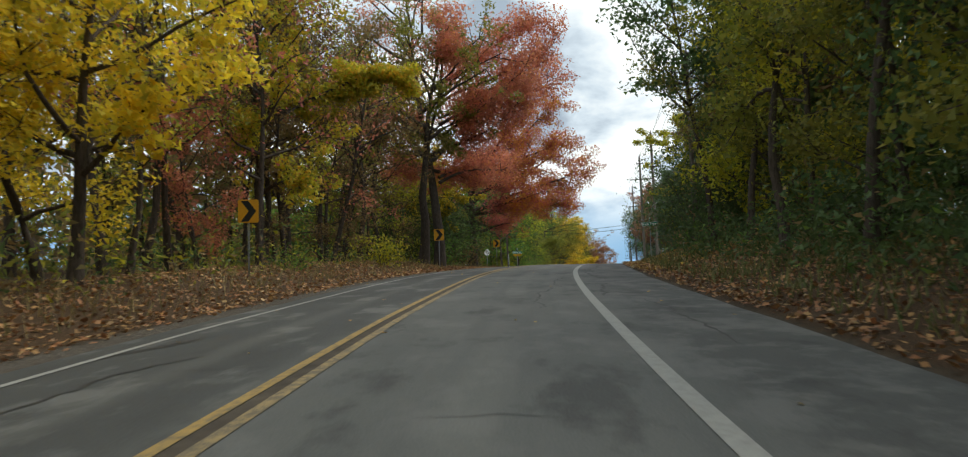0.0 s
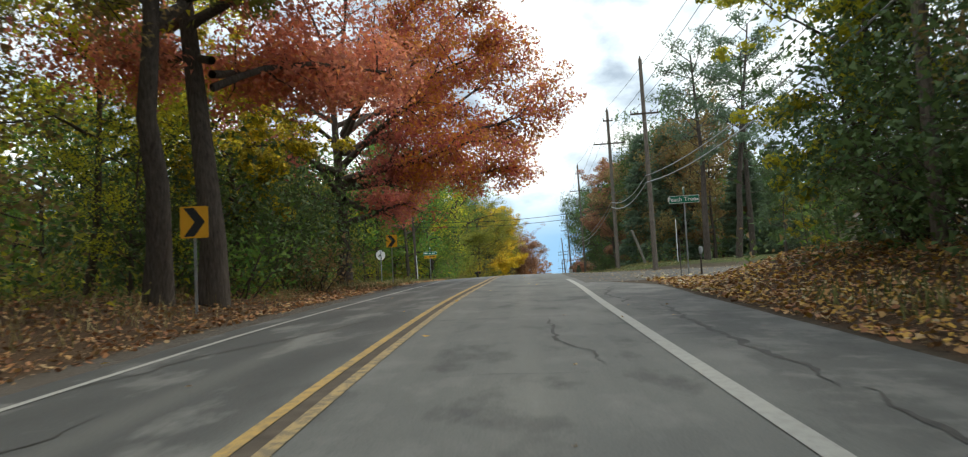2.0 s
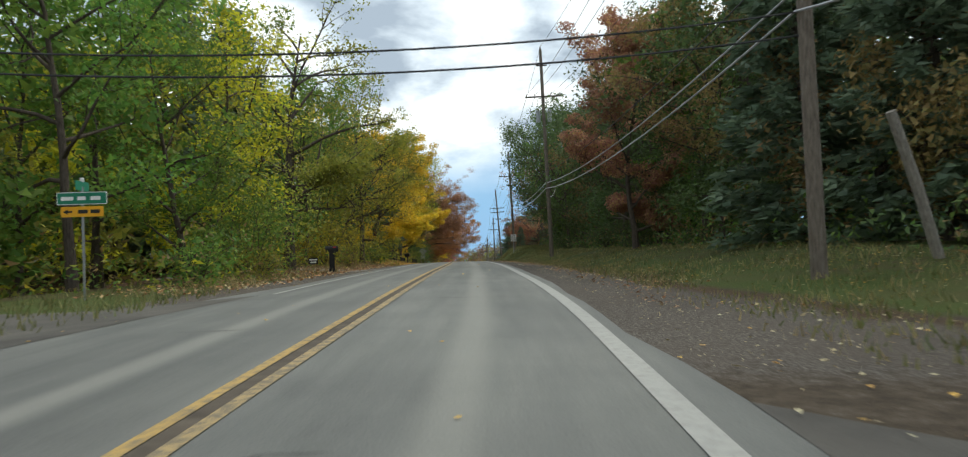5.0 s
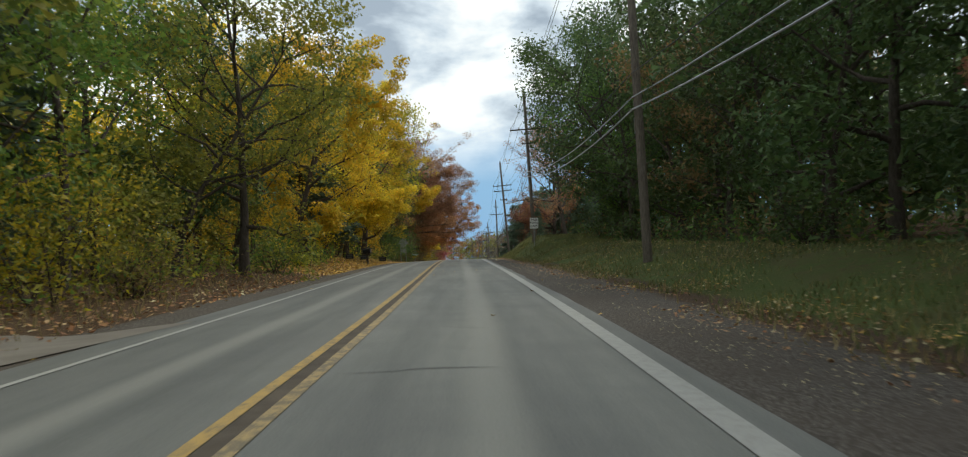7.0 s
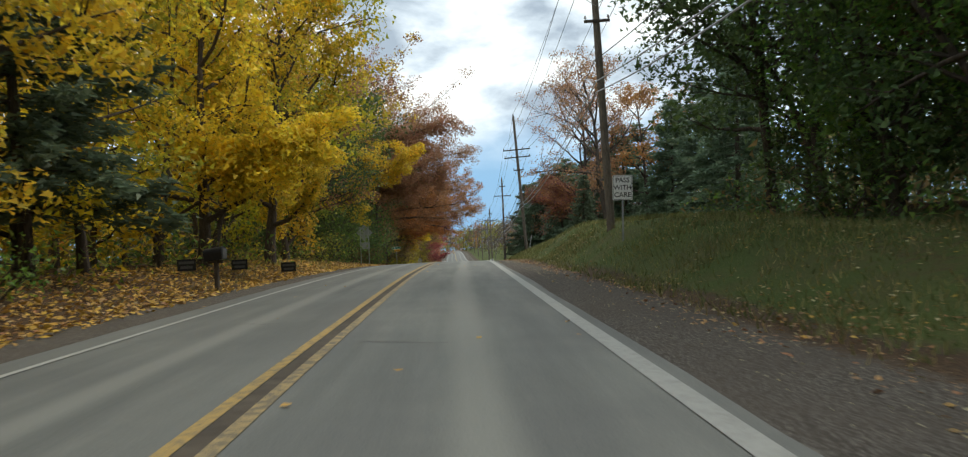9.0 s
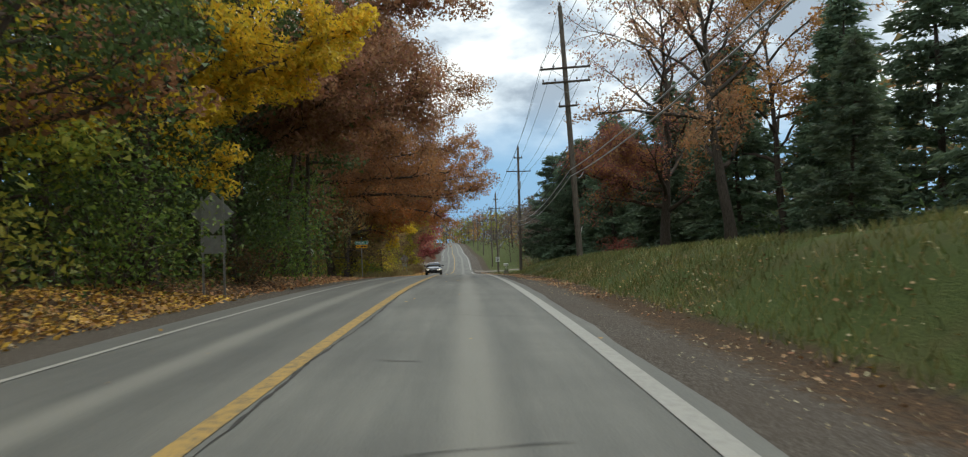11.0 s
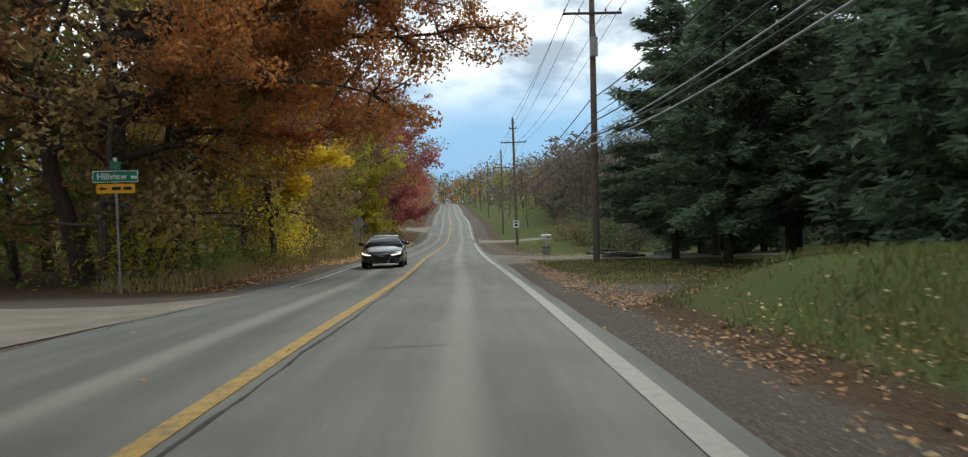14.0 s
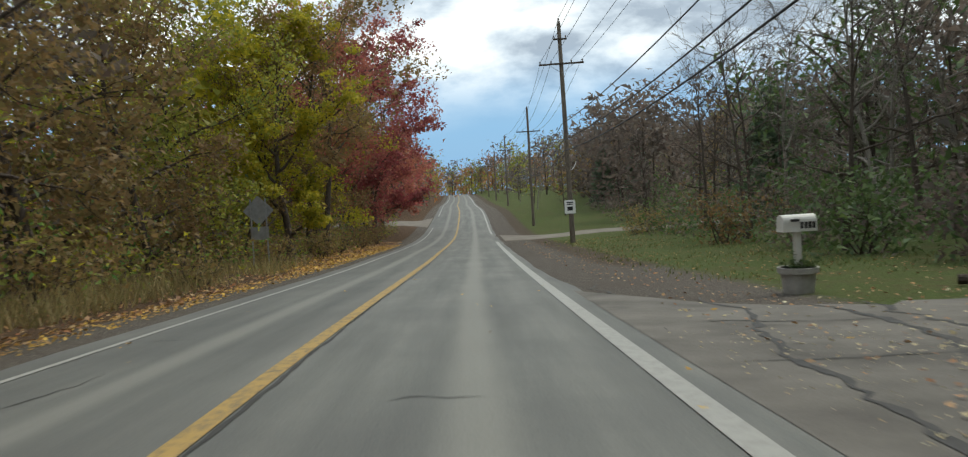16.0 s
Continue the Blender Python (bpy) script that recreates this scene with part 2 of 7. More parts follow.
def asphalt_material():
    """Worn asphalt: pale wheel tracks along the road, stains, aggregate, tar patches. UV: metres across, metres along."""
    m, n, l, p = material("asphalt", (0.14, 0.14, 0.135), 0.78, 0.0, 0.35)
    uv = n.new("ShaderNodeUVMap"); uv.uv_map = "road"
    sp = n.new("ShaderNodeSeparateXYZ")
    l.new(uv.outputs[0], sp.inputs[0])
    mp = n.new("ShaderNodeMapping")
    mp.inputs["Scale"].default_value = (1.0, 0.06, 1.0)
    l.new(uv.outputs[0], mp.inputs["Vector"])
    streak = noise_node(n, l, 1.6, 5.0, 0.6, mp.outputs[0])
    stain = noise_node(n, l, 0.35, 4.0, 0.6, uv.outputs[0])
    grit = noise_node(n, l, 45.0, 2.0, 0.6, uv.outputs[0])
    base = ramp(n, l, streak, [(0.28, (0.100, 0.104, 0.095)), (0.5, (0.158, 0.162, 0.147)), (0.74, (0.225, 0.225, 0.200))])
    base = mix(n, l, math_node(n, l, "MULTIPLY", ramp(n, l, stain, [(0.42, (0, 0, 0)), (0.68, (1, 1, 1))]), 0.45), base, (0.085, 0.086, 0.085))
    # pale strips between the wheel paths
    band = None
    for centre, width, gain in ((1.9, 0.40, 0.62), (-1.6, 0.36, 0.55), (-0.35, 0.5, 0.12), (3.1, 0.5, 0.10)):
        d = math_node(n, l, "ABSOLUTE", math_node(n, l, "SUBTRACT", sp.outputs["X"], centre))
        mr = n.new("ShaderNodeMapRange"); mr.interpolation_type = "SMOOTHSTEP"
        l.new(d, mr.inputs["Value"])
        mr.inputs["From Min"].default_value, mr.inputs["From Max"].default_value = 0.05, width
        mr.inputs["To Min"].default_value, mr.inputs["To Max"].default_value = gain, 0.0
        band = mr.outputs[0] if band is None else math_node(n, l, "ADD", band, mr.outputs[0])
    # they begin beyond the junction, where the surface is newer
    newer = n.new("ShaderNodeMapRange"); newer.interpolation_type = "SMOOTHSTEP"
    l.new(sp.outputs["Y"], newer.inputs["Value"])
    newer.inputs["From Min"].default_value, newer.inputs["From Max"].default_value = 70.0, 125.0
    newer.inputs["To Min"].default_value = 0.25
    band = math_node(n, l, "MULTIPLY", band, newer.outputs[0])
    older = n.new("ShaderNodeMapRange"); older.interpolation_type = "SMOOTHSTEP"
    l.new(sp.outputs["Y"], older.inputs["Value"])
    older.inputs["From Min"].default_value, older.inputs["From Max"].default_value = 80.0, 125.0
    older.inputs["To Min"].default_value, older.inputs["To Max"].default_value = 0.50, 0.0
    base = mix(n, l, older.outputs[0], base, (0.075, 0.079, 0.076))
    lane = n.new("ShaderNodeMapRange"); lane.interpolation_type = "SMOOTHSTEP"
    l.new(sp.outputs["X"], lane.inputs["Value"])
    lane.inputs["From Min"].default_value, lane.inputs["From Max"].default_value = -0.6, 0.0
    lane.inputs["To Min"].default_value, lane.inputs["To Max"].default_value = 1.0, 0.0
    dim = math_node(n, l, "MULTIPLY_ADD", older.outputs[0], 1.25)
    dim.node.inputs[2].default_value = 0.2
    base = mix(n, l, math_node(n, l, "MULTIPLY", lane.outputs[0], dim), base, (0.030, 0.031, 0.033))
    dust = noise_node(n, l, 0.9, 6.0, 0.7, uv.outputs[0])
    shoulder = n.new("ShaderNodeMapRange"); shoulder.interpolation_type = "SMOOTHSTEP"
    l.new(sp.outputs["X"], shoulder.inputs["Value"])
    shoulder.inputs["From Min"].default_value, shoulder.inputs["From Max"].default_value = 3.9, 4.6
    base = mix(n, l, math_node(n, l, "MULTIPLY", shoulder.outputs[0], 0.62), base, (0.050, 0.050, 0.050))
    base = mix(n, l, math_node(n, l, "MULTIPLY", shoulder.outputs[0], ramp(n, l, dust, [(0.50, (0, 0, 0)), (0.62, (0.75, 0.75, 0.75))])), base, (0.19, 0.185, 0.17))
    # pale scuffed and dark damp patches on the old surface, drawn out along the road
    mp2 = n.new("ShaderNodeMapping"); mp2.inputs["Scale"].default_value = (0.55, 0.22, 1.0)
    l.new(uv.outputs[0], mp2.inputs["Vector"])
    patch = noise_node(n, l, 1.5, 5.0, 0.62, mp2.outputs[0])
    base = mix(n, l, math_node(n, l, "MULTIPLY", older.outputs[0], ramp(n, l, patch, [(0.53, (0, 0, 0)), (0.63, (1.6, 1.6, 1.6))])), base, (0.165, 0.165, 0.155))
    base = mix(n, l, math_node(n, l, "MULTIPLY", older.outputs[0], ramp(n, l, patch, [(0.36, (1.6, 1.6, 1.6)), (0.46, (0, 0, 0))])), base, (0.030, 0.031, 0.032))
    base = mix(n, l, band, base, (0.30, 0.295, 0.26))
    fleck = ramp(n, l, grit, [(0.35, (0.06, 0.06, 0.06)), (0.65, (0.24, 0.24, 0.22))])
    base = mix(n, l, 0.22, base, fleck)
    l.new(base, p.inputs["Base Color"])
    bump(n, l, p, grit, 0.25, 0.006)
    return m


ASPHALT = asphalt_material()


def paint_material(name, a, worn, lo, hi):
    """Road paint with worn spots."""
    m, n, l, p = material(name, a, 0.7, 0.0, 0.3)
    f = noise_node(n, l, 7.5, 6.0, 0.78)
    g = noise_node(n, l, 38.0, 2.0)
    c = ramp(n, l, f, [(lo, worn), (hi, a)])
    c = mix(n, l, math_node(n, l, "MULTIPLY", g, 0.35), c, tuple(0.6 * v for v in a))
    l.new(c, p.inputs["Base Color"])
    return m


PAINT_WHITE = paint_material("paint_white", (0.40, 0.395, 0.365), (0.295, 0.29, 0.268), 0.34, 0.56)
PAINT_YELLOW_WORN = paint_material("paint_yellow_worn", (0.43, 0.31, 0.14), (0.15, 0.13, 0.095), 0.46, 0.56)
PAINT_YELLOW = paint_material("paint_yellow", (0.47, 0.31, 0.10), (0.19, 0.155, 0.10), 0.41, 0.53)
TAR = speckled("tar_seal", (0.035, 0.034, 0.033), (0.07, 0.066, 0.06), 6, 40, 0.7, 0, 0.2)
SEAM = speckled("worn_joint", (0.065, 0.052, 0.040), (0.135, 0.110, 0.082), 3, 40, 0.9, 0, 0.3)


def ground_material():
    """Soil with gravel, grass and leaf litter, by the sheet's cover weights."""
    m, n, l, p = material("soil", (0.12, 0.09, 0.06), 0.95, 0.0, 0.1)
    at = n.new("ShaderNodeVertexColor"); at.layer_name = "cover"
    sp = n.new("ShaderNodeSeparateColor")
    l.new(at.outputs["Color"], sp.inputs[0])
    big, mid_, fine = noise_node(n, l, 0.5, 5.0), noise_node(n, l, 4.0, 5.0, 0.65), noise_node(n, l, 26.0, 3.0, 0.7)
    pebble = n.new("ShaderNodeTexVoronoi"); pebble.inputs["Scale"].default_value = 24.0
    c0 = n.new("ShaderNodeTexCoord"); l.new(c0.outputs["Object"], pebble.inputs["Vector"])
    soil = ramp(n, l, mid_, [(0.3, (0.050, 0.040, 0.030)), (0.7, (0.115, 0.090, 0.065))])
    gravel = ramp(n, l, pebble.outputs["Distance"], [(0.05, (0.270, 0.242, 0.210)), (0.3, (0.170, 0.150, 0.128)), (0.6, (0.078, 0.068, 0.058))])
    gravel = mix(n, l, ramp(n, l, big, [(0.38, (0, 0, 0)), (0.65, (0.6, 0.6, 0.6))]), gravel, (0.105, 0.088, 0.073))
    grass = ramp(n, l, fine, [(0.3, (0.030, 0.046, 0.014)), (0.55, (0.078, 0.105, 0.030)), (0.8, (0.150, 0.155, 0.058))])
    grass = mix(n, l, ramp(n, l, big, [(0.45, (0, 0, 0)), (0.68, (0.5, 0.5, 0.5))]), grass, (0.105, 0.082, 0.042))
    litter = ramp(n, l, fine, [(0.30, (0.030, 0.021, 0.015)), (0.52, (0.082, 0.052, 0.032)), (0.76, (0.24, 0.16, 0.09))])
    rough_edge = math_node(n, l, "MULTIPLY", math_node(n, l, "SUBTRACT", mid_, 0.5), 0.9)

    def weight(sock):
        x = math_node(n, l, "ADD", sock, rough_edge)
        return ramp(n, l, x, [(0.38, (0, 0, 0)), (0.62, (1, 1, 1))])

    c = mix(n, l, weight(sp.outputs[0]), soil, gravel)
    c = mix(n, l, weight(sp.outputs[1]), c, grass)
    c = mix(n, l, weight(sp.outputs[2]), c, litter)
    l.new(c, p.inputs["Base Color"])
    bump(n, l, p, fine, 0.7, 0.05)
    return m


SOIL = ground_material()

# ---- the plan: the road's middle line as (along y, x, height), gently curved and hilly ----
MIDDLE = [(-120, -6, -1.92), (-60, -5.21, -0.89), (-20, -4.41, -0.65), (0, -3.66, -0.32), (20, -2.55, 1.03), (40, -0.78, 2.39), (60, 1.91, 3.52), (80, 5.1, 4.44), (100, 8.15, 5.15), 
          (120, 12.07, 5.68), (140, 15.66, 5.8), (160, 19.15, 5.77), (180, 22.4, 5.66), (200, 25.58, 5.53), (220, 28.87, 5.31), (240, 32.35, 4.9), (260, 35.79, 4.23), (280, 39.26, 3.28), 
          (300, 42.69, 2.18), (320, 46.13, 0.91), (340, 49.3, -0.25), (380, 56.07, -2.58), (430, 64.61, -4.7), (480, 72.71, -4.3), (525, 79.29, -4.7), (580, 88.07, -5.3), (665, 100.83, -5.7), 
          (760, 114.21, -7), (1000, 152.18, -14.11)]
MY, MX, MZ = (np.array(c, float) for c in zip(*MIDDLE))

SLOPES = {True: np.gradient(MX, MY), False: np.gradient(MZ, MY)}


def hermite(s, xs, ys):
    i = int(np.clip(np.searchsorted(xs, s) - 1, 0, len(xs) - 2))
    key = ys is MX
    d = SLOPES[key]
    h = xs[i + 1] - xs[i]
    t = (s - xs[i]) / h
    if t < 0 or t > 1:
        k = 0 if t < 0 else -1
        return ys[k] + d[k] * (s - xs[k])
    a, b = (1 + 2 * t) * (1 - t) ** 2, t * (1 - t) ** 2
    c, e = t * t * (3 - 2 * t), t * t * (t - 1)
    return a * ys[i] + b * h * d[i] + c * ys[i + 1] + e * h * d[i + 1]


def middle(s):
    """The road's middle at s, and the unit vector to its right."""
    x, z = hermite(s, MY, MX), hermite(s, MY, MZ)
    slope = (hermite(s + 1, MY, MX) - hermite(s - 1, MY, MX)) / 2
    k = math.hypot(1, slope)
    return Vector((x, s, z)), Vector((1 / k, -slope / k, 0))


def table(s, rows):
    xs, ys = zip(*rows)
    return float(np.interp(s, xs, ys))


def smooth(a, b, x):
    t = min(1.0, max(0.0, (x - a) / (b - a)))
    return t * t * (3 - 2 * t)


# how far the asphalt reaches, where the banks begin, and how high they rise
ASPHALT_R = [(-200, 6.4), (73, 6.4), (79, 4.3), (110, 4.2), (116, 3.88), (240, 3.88), (260, 3.98), (320, 3.98), (330, 4.15), (354, 4.15), (360, 4.0), (1200, 4.0)]
ASPHALT_L = [(-200, 3.9), (108, 3.9), (114, 4.6), (126, 4.6), (132, 3.9), (296, 3.9), (302, 4.2), (316, 4.2), (322, 3.9), (1200, 3.9)]
BANK_R0 = [(-200, 6.6), (72, 6.6), (76, 10), (80, 60), (106, 60), (112, 9), (122, 6.6), (215, 6.2), (235, 5.4), (285, 5.4), (310, 5.6), (330, 16), (360, 16), (380, 8), (1200, 8)]
BANK_RH = [(-200, 1.1), (60, 1.15), (78, 1.0), (84, 0.1), (106, 0.1), (114, 0.45), (130, 0.75), (180, 0.9), (205, 1.15), (220, 1.85), (236, 2.0), (248, 1.45), (260, 1.25), (285, 1.1), (308, 1.0), (320, 0.3), (330, 0.05), (360, 0.05), (420, 0.3), (600, 1.0), (1200, 2)]
BANK_RW = [(-200, 5.5), (200, 5.5), (215, 3.4), (312, 3.4), (330, 5.5), (1200, 5.5)]
SLOPE_L = [(-200, 0.01), (95, 0.01), (112, -0.08), (150, -0.08), (175, 0.01), (1200, 0.01)]
BANK_L0 = [(-200, 4.3), (75, 4.5), (95, 5.0), (110, 6.0), (130, 6.0), (150, 5.2), (1200, 5.2)]
BANK_LH = [(-200, 0.8), (60, 0.75), (75, 0.3), (95, 0.15), (105, 0.05), (135, 0.05), (160, 0.25), (195, 0.6), (230, 0.75), (255, 0.5), (290, 0.45), (298, 0.05), (320, 0.05), (335, 0.2), (1200, 0.4)]


def rise(s, u):
    """The ground's height over the road's middle, u metres to its right."""
    if u >= 0:
        a = table(s, ASPHALT_R)
        z = -0.02 * min(u, a) - 0.03 * max(0, min(u - a, 2.5))
        b = table(s, BANK_R0)
        z += table(s, BANK_RH) * smooth(b, b + table(s, BANK_RW), u) + 0.02 * max(0, u - b - 6)
    else:
        a = table(s, ASPHALT_L)
        z = 0.02 * max(u, -a) + 0.04 * max(-1.5, min(u + a, 0))
        b = table(s, BANK_L0)
        z += table(s, BANK_LH) * smooth(b, b + 4.5, -u) + table(s, SLOPE_L) * max(0, -u - b - 6)
    return z


def place(s, u, up=0.0):
    c, r = middle(s)
    p = c + r * u
    p.z += rise(s, u) + up
    return p


FINE_S = np.arange(-420.0, 1020.0, 1.0)
FINE = [middle(float(a)) for a in FINE_S]
FINE = np.array([(*c, r.x, r.y) for c, r in FINE])


def step_up(a, b, x):
    t = np.clip((x - a) / (b - a), 0, 1)
    return t * t * (3 - 2 * t)


def place_many(s, u):
    """place() for arrays."""
    c = [np.interp(s, FINE_S, FINE[:, k]) for k in range(5)]
    rows = {k: np.interp(s, *zip(*v)) for k, v in (("ar", ASPHALT_R), ("al", ASPHALT_L), ("br", BANK_R0), ("hr", BANK_RH), ("wr", BANK_RW), ("bl", BANK_L0), ("hl", BANK_LH), ("sl", SLOPE_L))}
    right = -0.02 * np.minimum(u, rows["ar"]) - 0.03 * np.clip(u - rows["ar"], 0, 2.5) + rows["hr"] * step_up(rows["br"], rows["br"] + rows["wr"], u) + 0.02 * np.maximum(0, u - rows["br"] - 6)
    left = 0.02 * np.maximum(u, -rows["al"]) + 0.04 * np.clip(u + rows["al"], -1.5, 0) + rows["hl"] * step_up(rows["bl"], rows["bl"] + 4.5, -u) + rows["sl"] * np.maximum(0, -u - rows["bl"] - 6)
    return np.stack([c[0] + c[3] * u, c[1] + c[4] * u, c[2] + np.where(u >= 0, right, left)], 1)


def heading(s):
    """The turn about z of a thing that faces along the road."""
    _, r = middle(s)
    return math.degrees(math.atan2(r.y, r.x))


# ---- mesh helpers ----
def link_mesh(name, verts, faces, mat, parent=None, label="", uvs=None, smooth_faces=False):
    me = bpy.data.meshes.new(name)
    me.from_pydata([tuple(v) for v in verts], [], faces)
    if uvs is not None:
        layer = me.uv_layers.new(name="road")
        idx = np.empty(len(me.loops), int)
        me.loops.foreach_get("vertex_index", idx)
        layer.data.foreach_set("uv", np.asarray(uvs, float)[idx].ravel())
    if smooth_faces:
        me.polygons.foreach_set("use_smooth", [True] * len(me.polygons))
    me.materials.append(mat)
    ob = new(name, me)
    if parent is not None:
        ob.parent = parent
    if label:
        ob["label"] = label
    return ob


def part(name, bm, mat, parent, label=""):
    """Links a bmesh as one mesh under a thing or a part."""
    me = bpy.data.meshes.new(name)
    bmesh.ops.recalc_face_normals(bm, faces=bm.faces)
    bm.to_mesh(me)
    bm.free()
    me.materials.append(mat)
    ob = new(name, me)
    ob.parent = parent
    if label:
        ob["label"] = label
    return ob


def box(sx, sy, sz, at=(0, 0, 0), bevel=0.0, turn=None, bm=None):
    own = bm is None
    b = bmesh.new()
    bmesh.ops.create_cube(b, size=1)
    bmesh.ops.scale(b, vec=(sx, sy, sz), verts=b.verts)
    if bevel:
        bmesh.ops.bevel(b, geom=b.edges[:], offset=bevel, segments=2, affect="EDGES")
    m = Matrix.Translation(at) @ (turn if turn is not None else Matrix())
    bmesh.ops.transform(b, matrix=m, verts=b.verts)
    if own:
        return b
    me = bpy.data.meshes.new("tmp"); b.to_mesh(me); b.free(); bm.from_mesh(me); bpy.data.meshes.remove(me)
    return bm


def rod(points, radii, sides=8, cap=True):
    """A tapered tube through points, as a bmesh."""
    v, f = tube(points, radii, sides)
    b = bmesh.new()
    vs = [b.verts.new(p) for p in v]
    for q in f:
        b.faces.new([vs[i] for i in q])
    if cap:
        b.faces.new(vs[:sides][::-1]); b.faces.new(vs[-sides:])
    return b


def tube(points, radii, sides=6, start=0):
    pts = [Vector(p) for p in points]
    verts, faces = [], []
    for i, p in enumerate(pts):
        d = (pts[min(i + 1, len(pts) - 1)] - pts[max(i - 1, 0)]).normalized()
        a = d.orthogonal().normalized() if abs(d.z) < 0.95 else Vector((1, 0, 0)).cross(d).normalized()
        b = d.cross(a)
        for k in range(sides):
            w = 2 * math.pi * k / sides
            verts.append(p + (a * math.cos(w) + b * math.sin(w)) * radii[i])
    for i in range(len(pts) - 1):
        for k in range(sides):
            j = (k + 1) % sides
            faces.append((start + i * sides + k, start + i * sides + j, start + (i + 1) * sides + j, start + (i + 1) * sides + k))
    return verts, faces


def prism(outline, depth, at=(0, 0, 0), bevel=0.0):
    """A flat plate in the x-z plane, facing -y, from an outline of (x, z)."""
    b = bmesh.new()
    vs = [b.verts.new((x, 0, z)) for x, z in outline]
    face = b.faces.new(vs)
    out = bmesh.ops.extrude_face_region(b, geom=[face])
    bmesh.ops.translate(b, vec=(0, depth, 0), verts=[g for g in out["geom"] if isinstance(g, bmesh.types.BMVert)])
    bmesh.ops.translate(b, vec=at, verts=b.verts)
    if bevel:
        bmesh.ops.bevel(b, geom=b.edges[:], offset=bevel, segments=1, affect="EDGES")
    return b


def rounded(w, h, r, n=4):
    out = []
    for cx, cz, a0 in ((w / 2 - r, h / 2 - r, 0), (-w / 2 + r, h / 2 - r, 90), (-w / 2 + r, -h / 2 + r, 180), (w / 2 - r, -h / 2 + r, 270)):
        for k in range(n + 1):
            a = radians(a0 + 90 * k / n)
            out.append((cx + r * math.cos(a), cz + r * math.sin(a)))
    return out


def thing(name, label, category, m, group=""):
    ob = new(name)
    ob.empty_display_size = 0.3
    ob.matrix_world = m
    return tagged(ob, label, category, group)


# ---- ground, road and paint ----
S_ALL = [float(s) for s in (*range(-120, 360, 3), *range(360, 700, 8), *range(700, 1001, 30))]


def strip(name, s0, s1, u0, u1, mat, up, step=2.0, label="", cols=1, parent=None, wob=0.0):
    """A band laid along the road. u0, u1: numbers, or functions of s."""
    fu0 = u0 if callable(u0) else (lambda s: u0)
    fu1 = u1 if callable(u1) else (lambda s: u1)
    n = max(2, int((s1 - s0) / step) + 1)
    verts, faces, uvs = [], [], []
    for i in range(n):
        s = s0 + (s1 - s0) * i / (n - 1)
        a, b = fu0(s), fu1(s)
        for k in range(cols + 1):
            u = a + (b - a) * k / cols + (wob * (noise.noise((s * 0.7, k * 5.0, a)) if k in (0, cols) else 0))
            p = place(s, u, up)
            verts.append(p); uvs.append((u, s))
    w = cols + 1
    for i in range(n - 1):
        for k in range(cols):
            faces.append((i * w + k, i * w + k + 1, (i + 1) * w + k + 1, (i + 1) * w + k))
    ob = link_mesh(name, verts, faces, mat, parent, label, uvs)
    return ob


def cover_at(s, u):
    """Weights of gravel, grass and leaf litter."""
    grav = grass = leaf = 0.0
    if u >= 0:
        a, b = table(s, ASPHALT_R), table(s, BANK_R0)
        d = u - a
        if s < 80:
            leaf = smooth(6.0, 7.2, u)
        elif s < 112:
            grav = 0.35; leaf = 0.15
            if u > 30:
                grass = 0.6
        elif s < 318:
            grav = 1 - smooth(b - 0.9, b + 0.6, u)
            grass = smooth(b - 0.4, b + 1.0, u) * 0.8
            leaf = smooth(b - 1.2, b - 0.2, u) * (1 - smooth(b + 0.2, b + 1.4, u)) * 0.60 + (0.42 if s < 205 else 0.22) * smooth(b + 1, b + 3, u)
        else:
            grav = 1 - smooth(5.2, 7.5, u)
            if 339 < s < 362:
                grav = max(grav, 1 - smooth(10, 13, u))
            grass = smooth(6.5, 9, u) * 0.85
            leaf = 0.35 * smooth(6, 8, u)
            if 305 < s < 339:
                leaf = 0.42 * smooth(5, 6.2, u)
                grass = 0.80 * smooth(5.4, 6.4, u)
                grav = 1 - smooth(5.2, 6.2, u)
        if u > b + 9 and u < 60:
            leaf = max(leaf, 0.7 if s < 84 or 150 < s < 235 else 0.25)
            if 108 < s < 150:
                grass = 0.8
    else:
        v = -u
        b = table(s, BANK_L0)
        grav = (1 - smooth(b - 0.3, b + 0.9, v)) * 0.9
        leaf = smooth(b - 0.2, b + 0.8, v)
        if 84 < s < 150:
            leaf *= 0.45
            grass = 0.7 * smooth(b - 0.3, b + 1, v)
        if 110 < s < 128 or 299 < s < 318:
            grav, leaf = 0.8, 0.1
        if s > 325:
            grass = 0.3
        if v > 12:
            leaf = max(leaf, 0.6)
    return grav, grass, leaf


LANES = [(77, 110, 4, 75), (112, 127, -55, -4), (154.5, 162, -19, -4), (302, 316, -52, -4), (335, 353, 4, 20), (409, 419, 4, 62), (450, 464, -31, -4)]


def near_lane(s, u):
    """1 under a side road or drive, where the soil is smoothed, falling to 0 beside it."""
    return max(1 - smooth(0, 3.5, math.hypot(max(a - s, s - b, 0), max(c - u, u - d, 0))) for a, b, c, d in LANES)


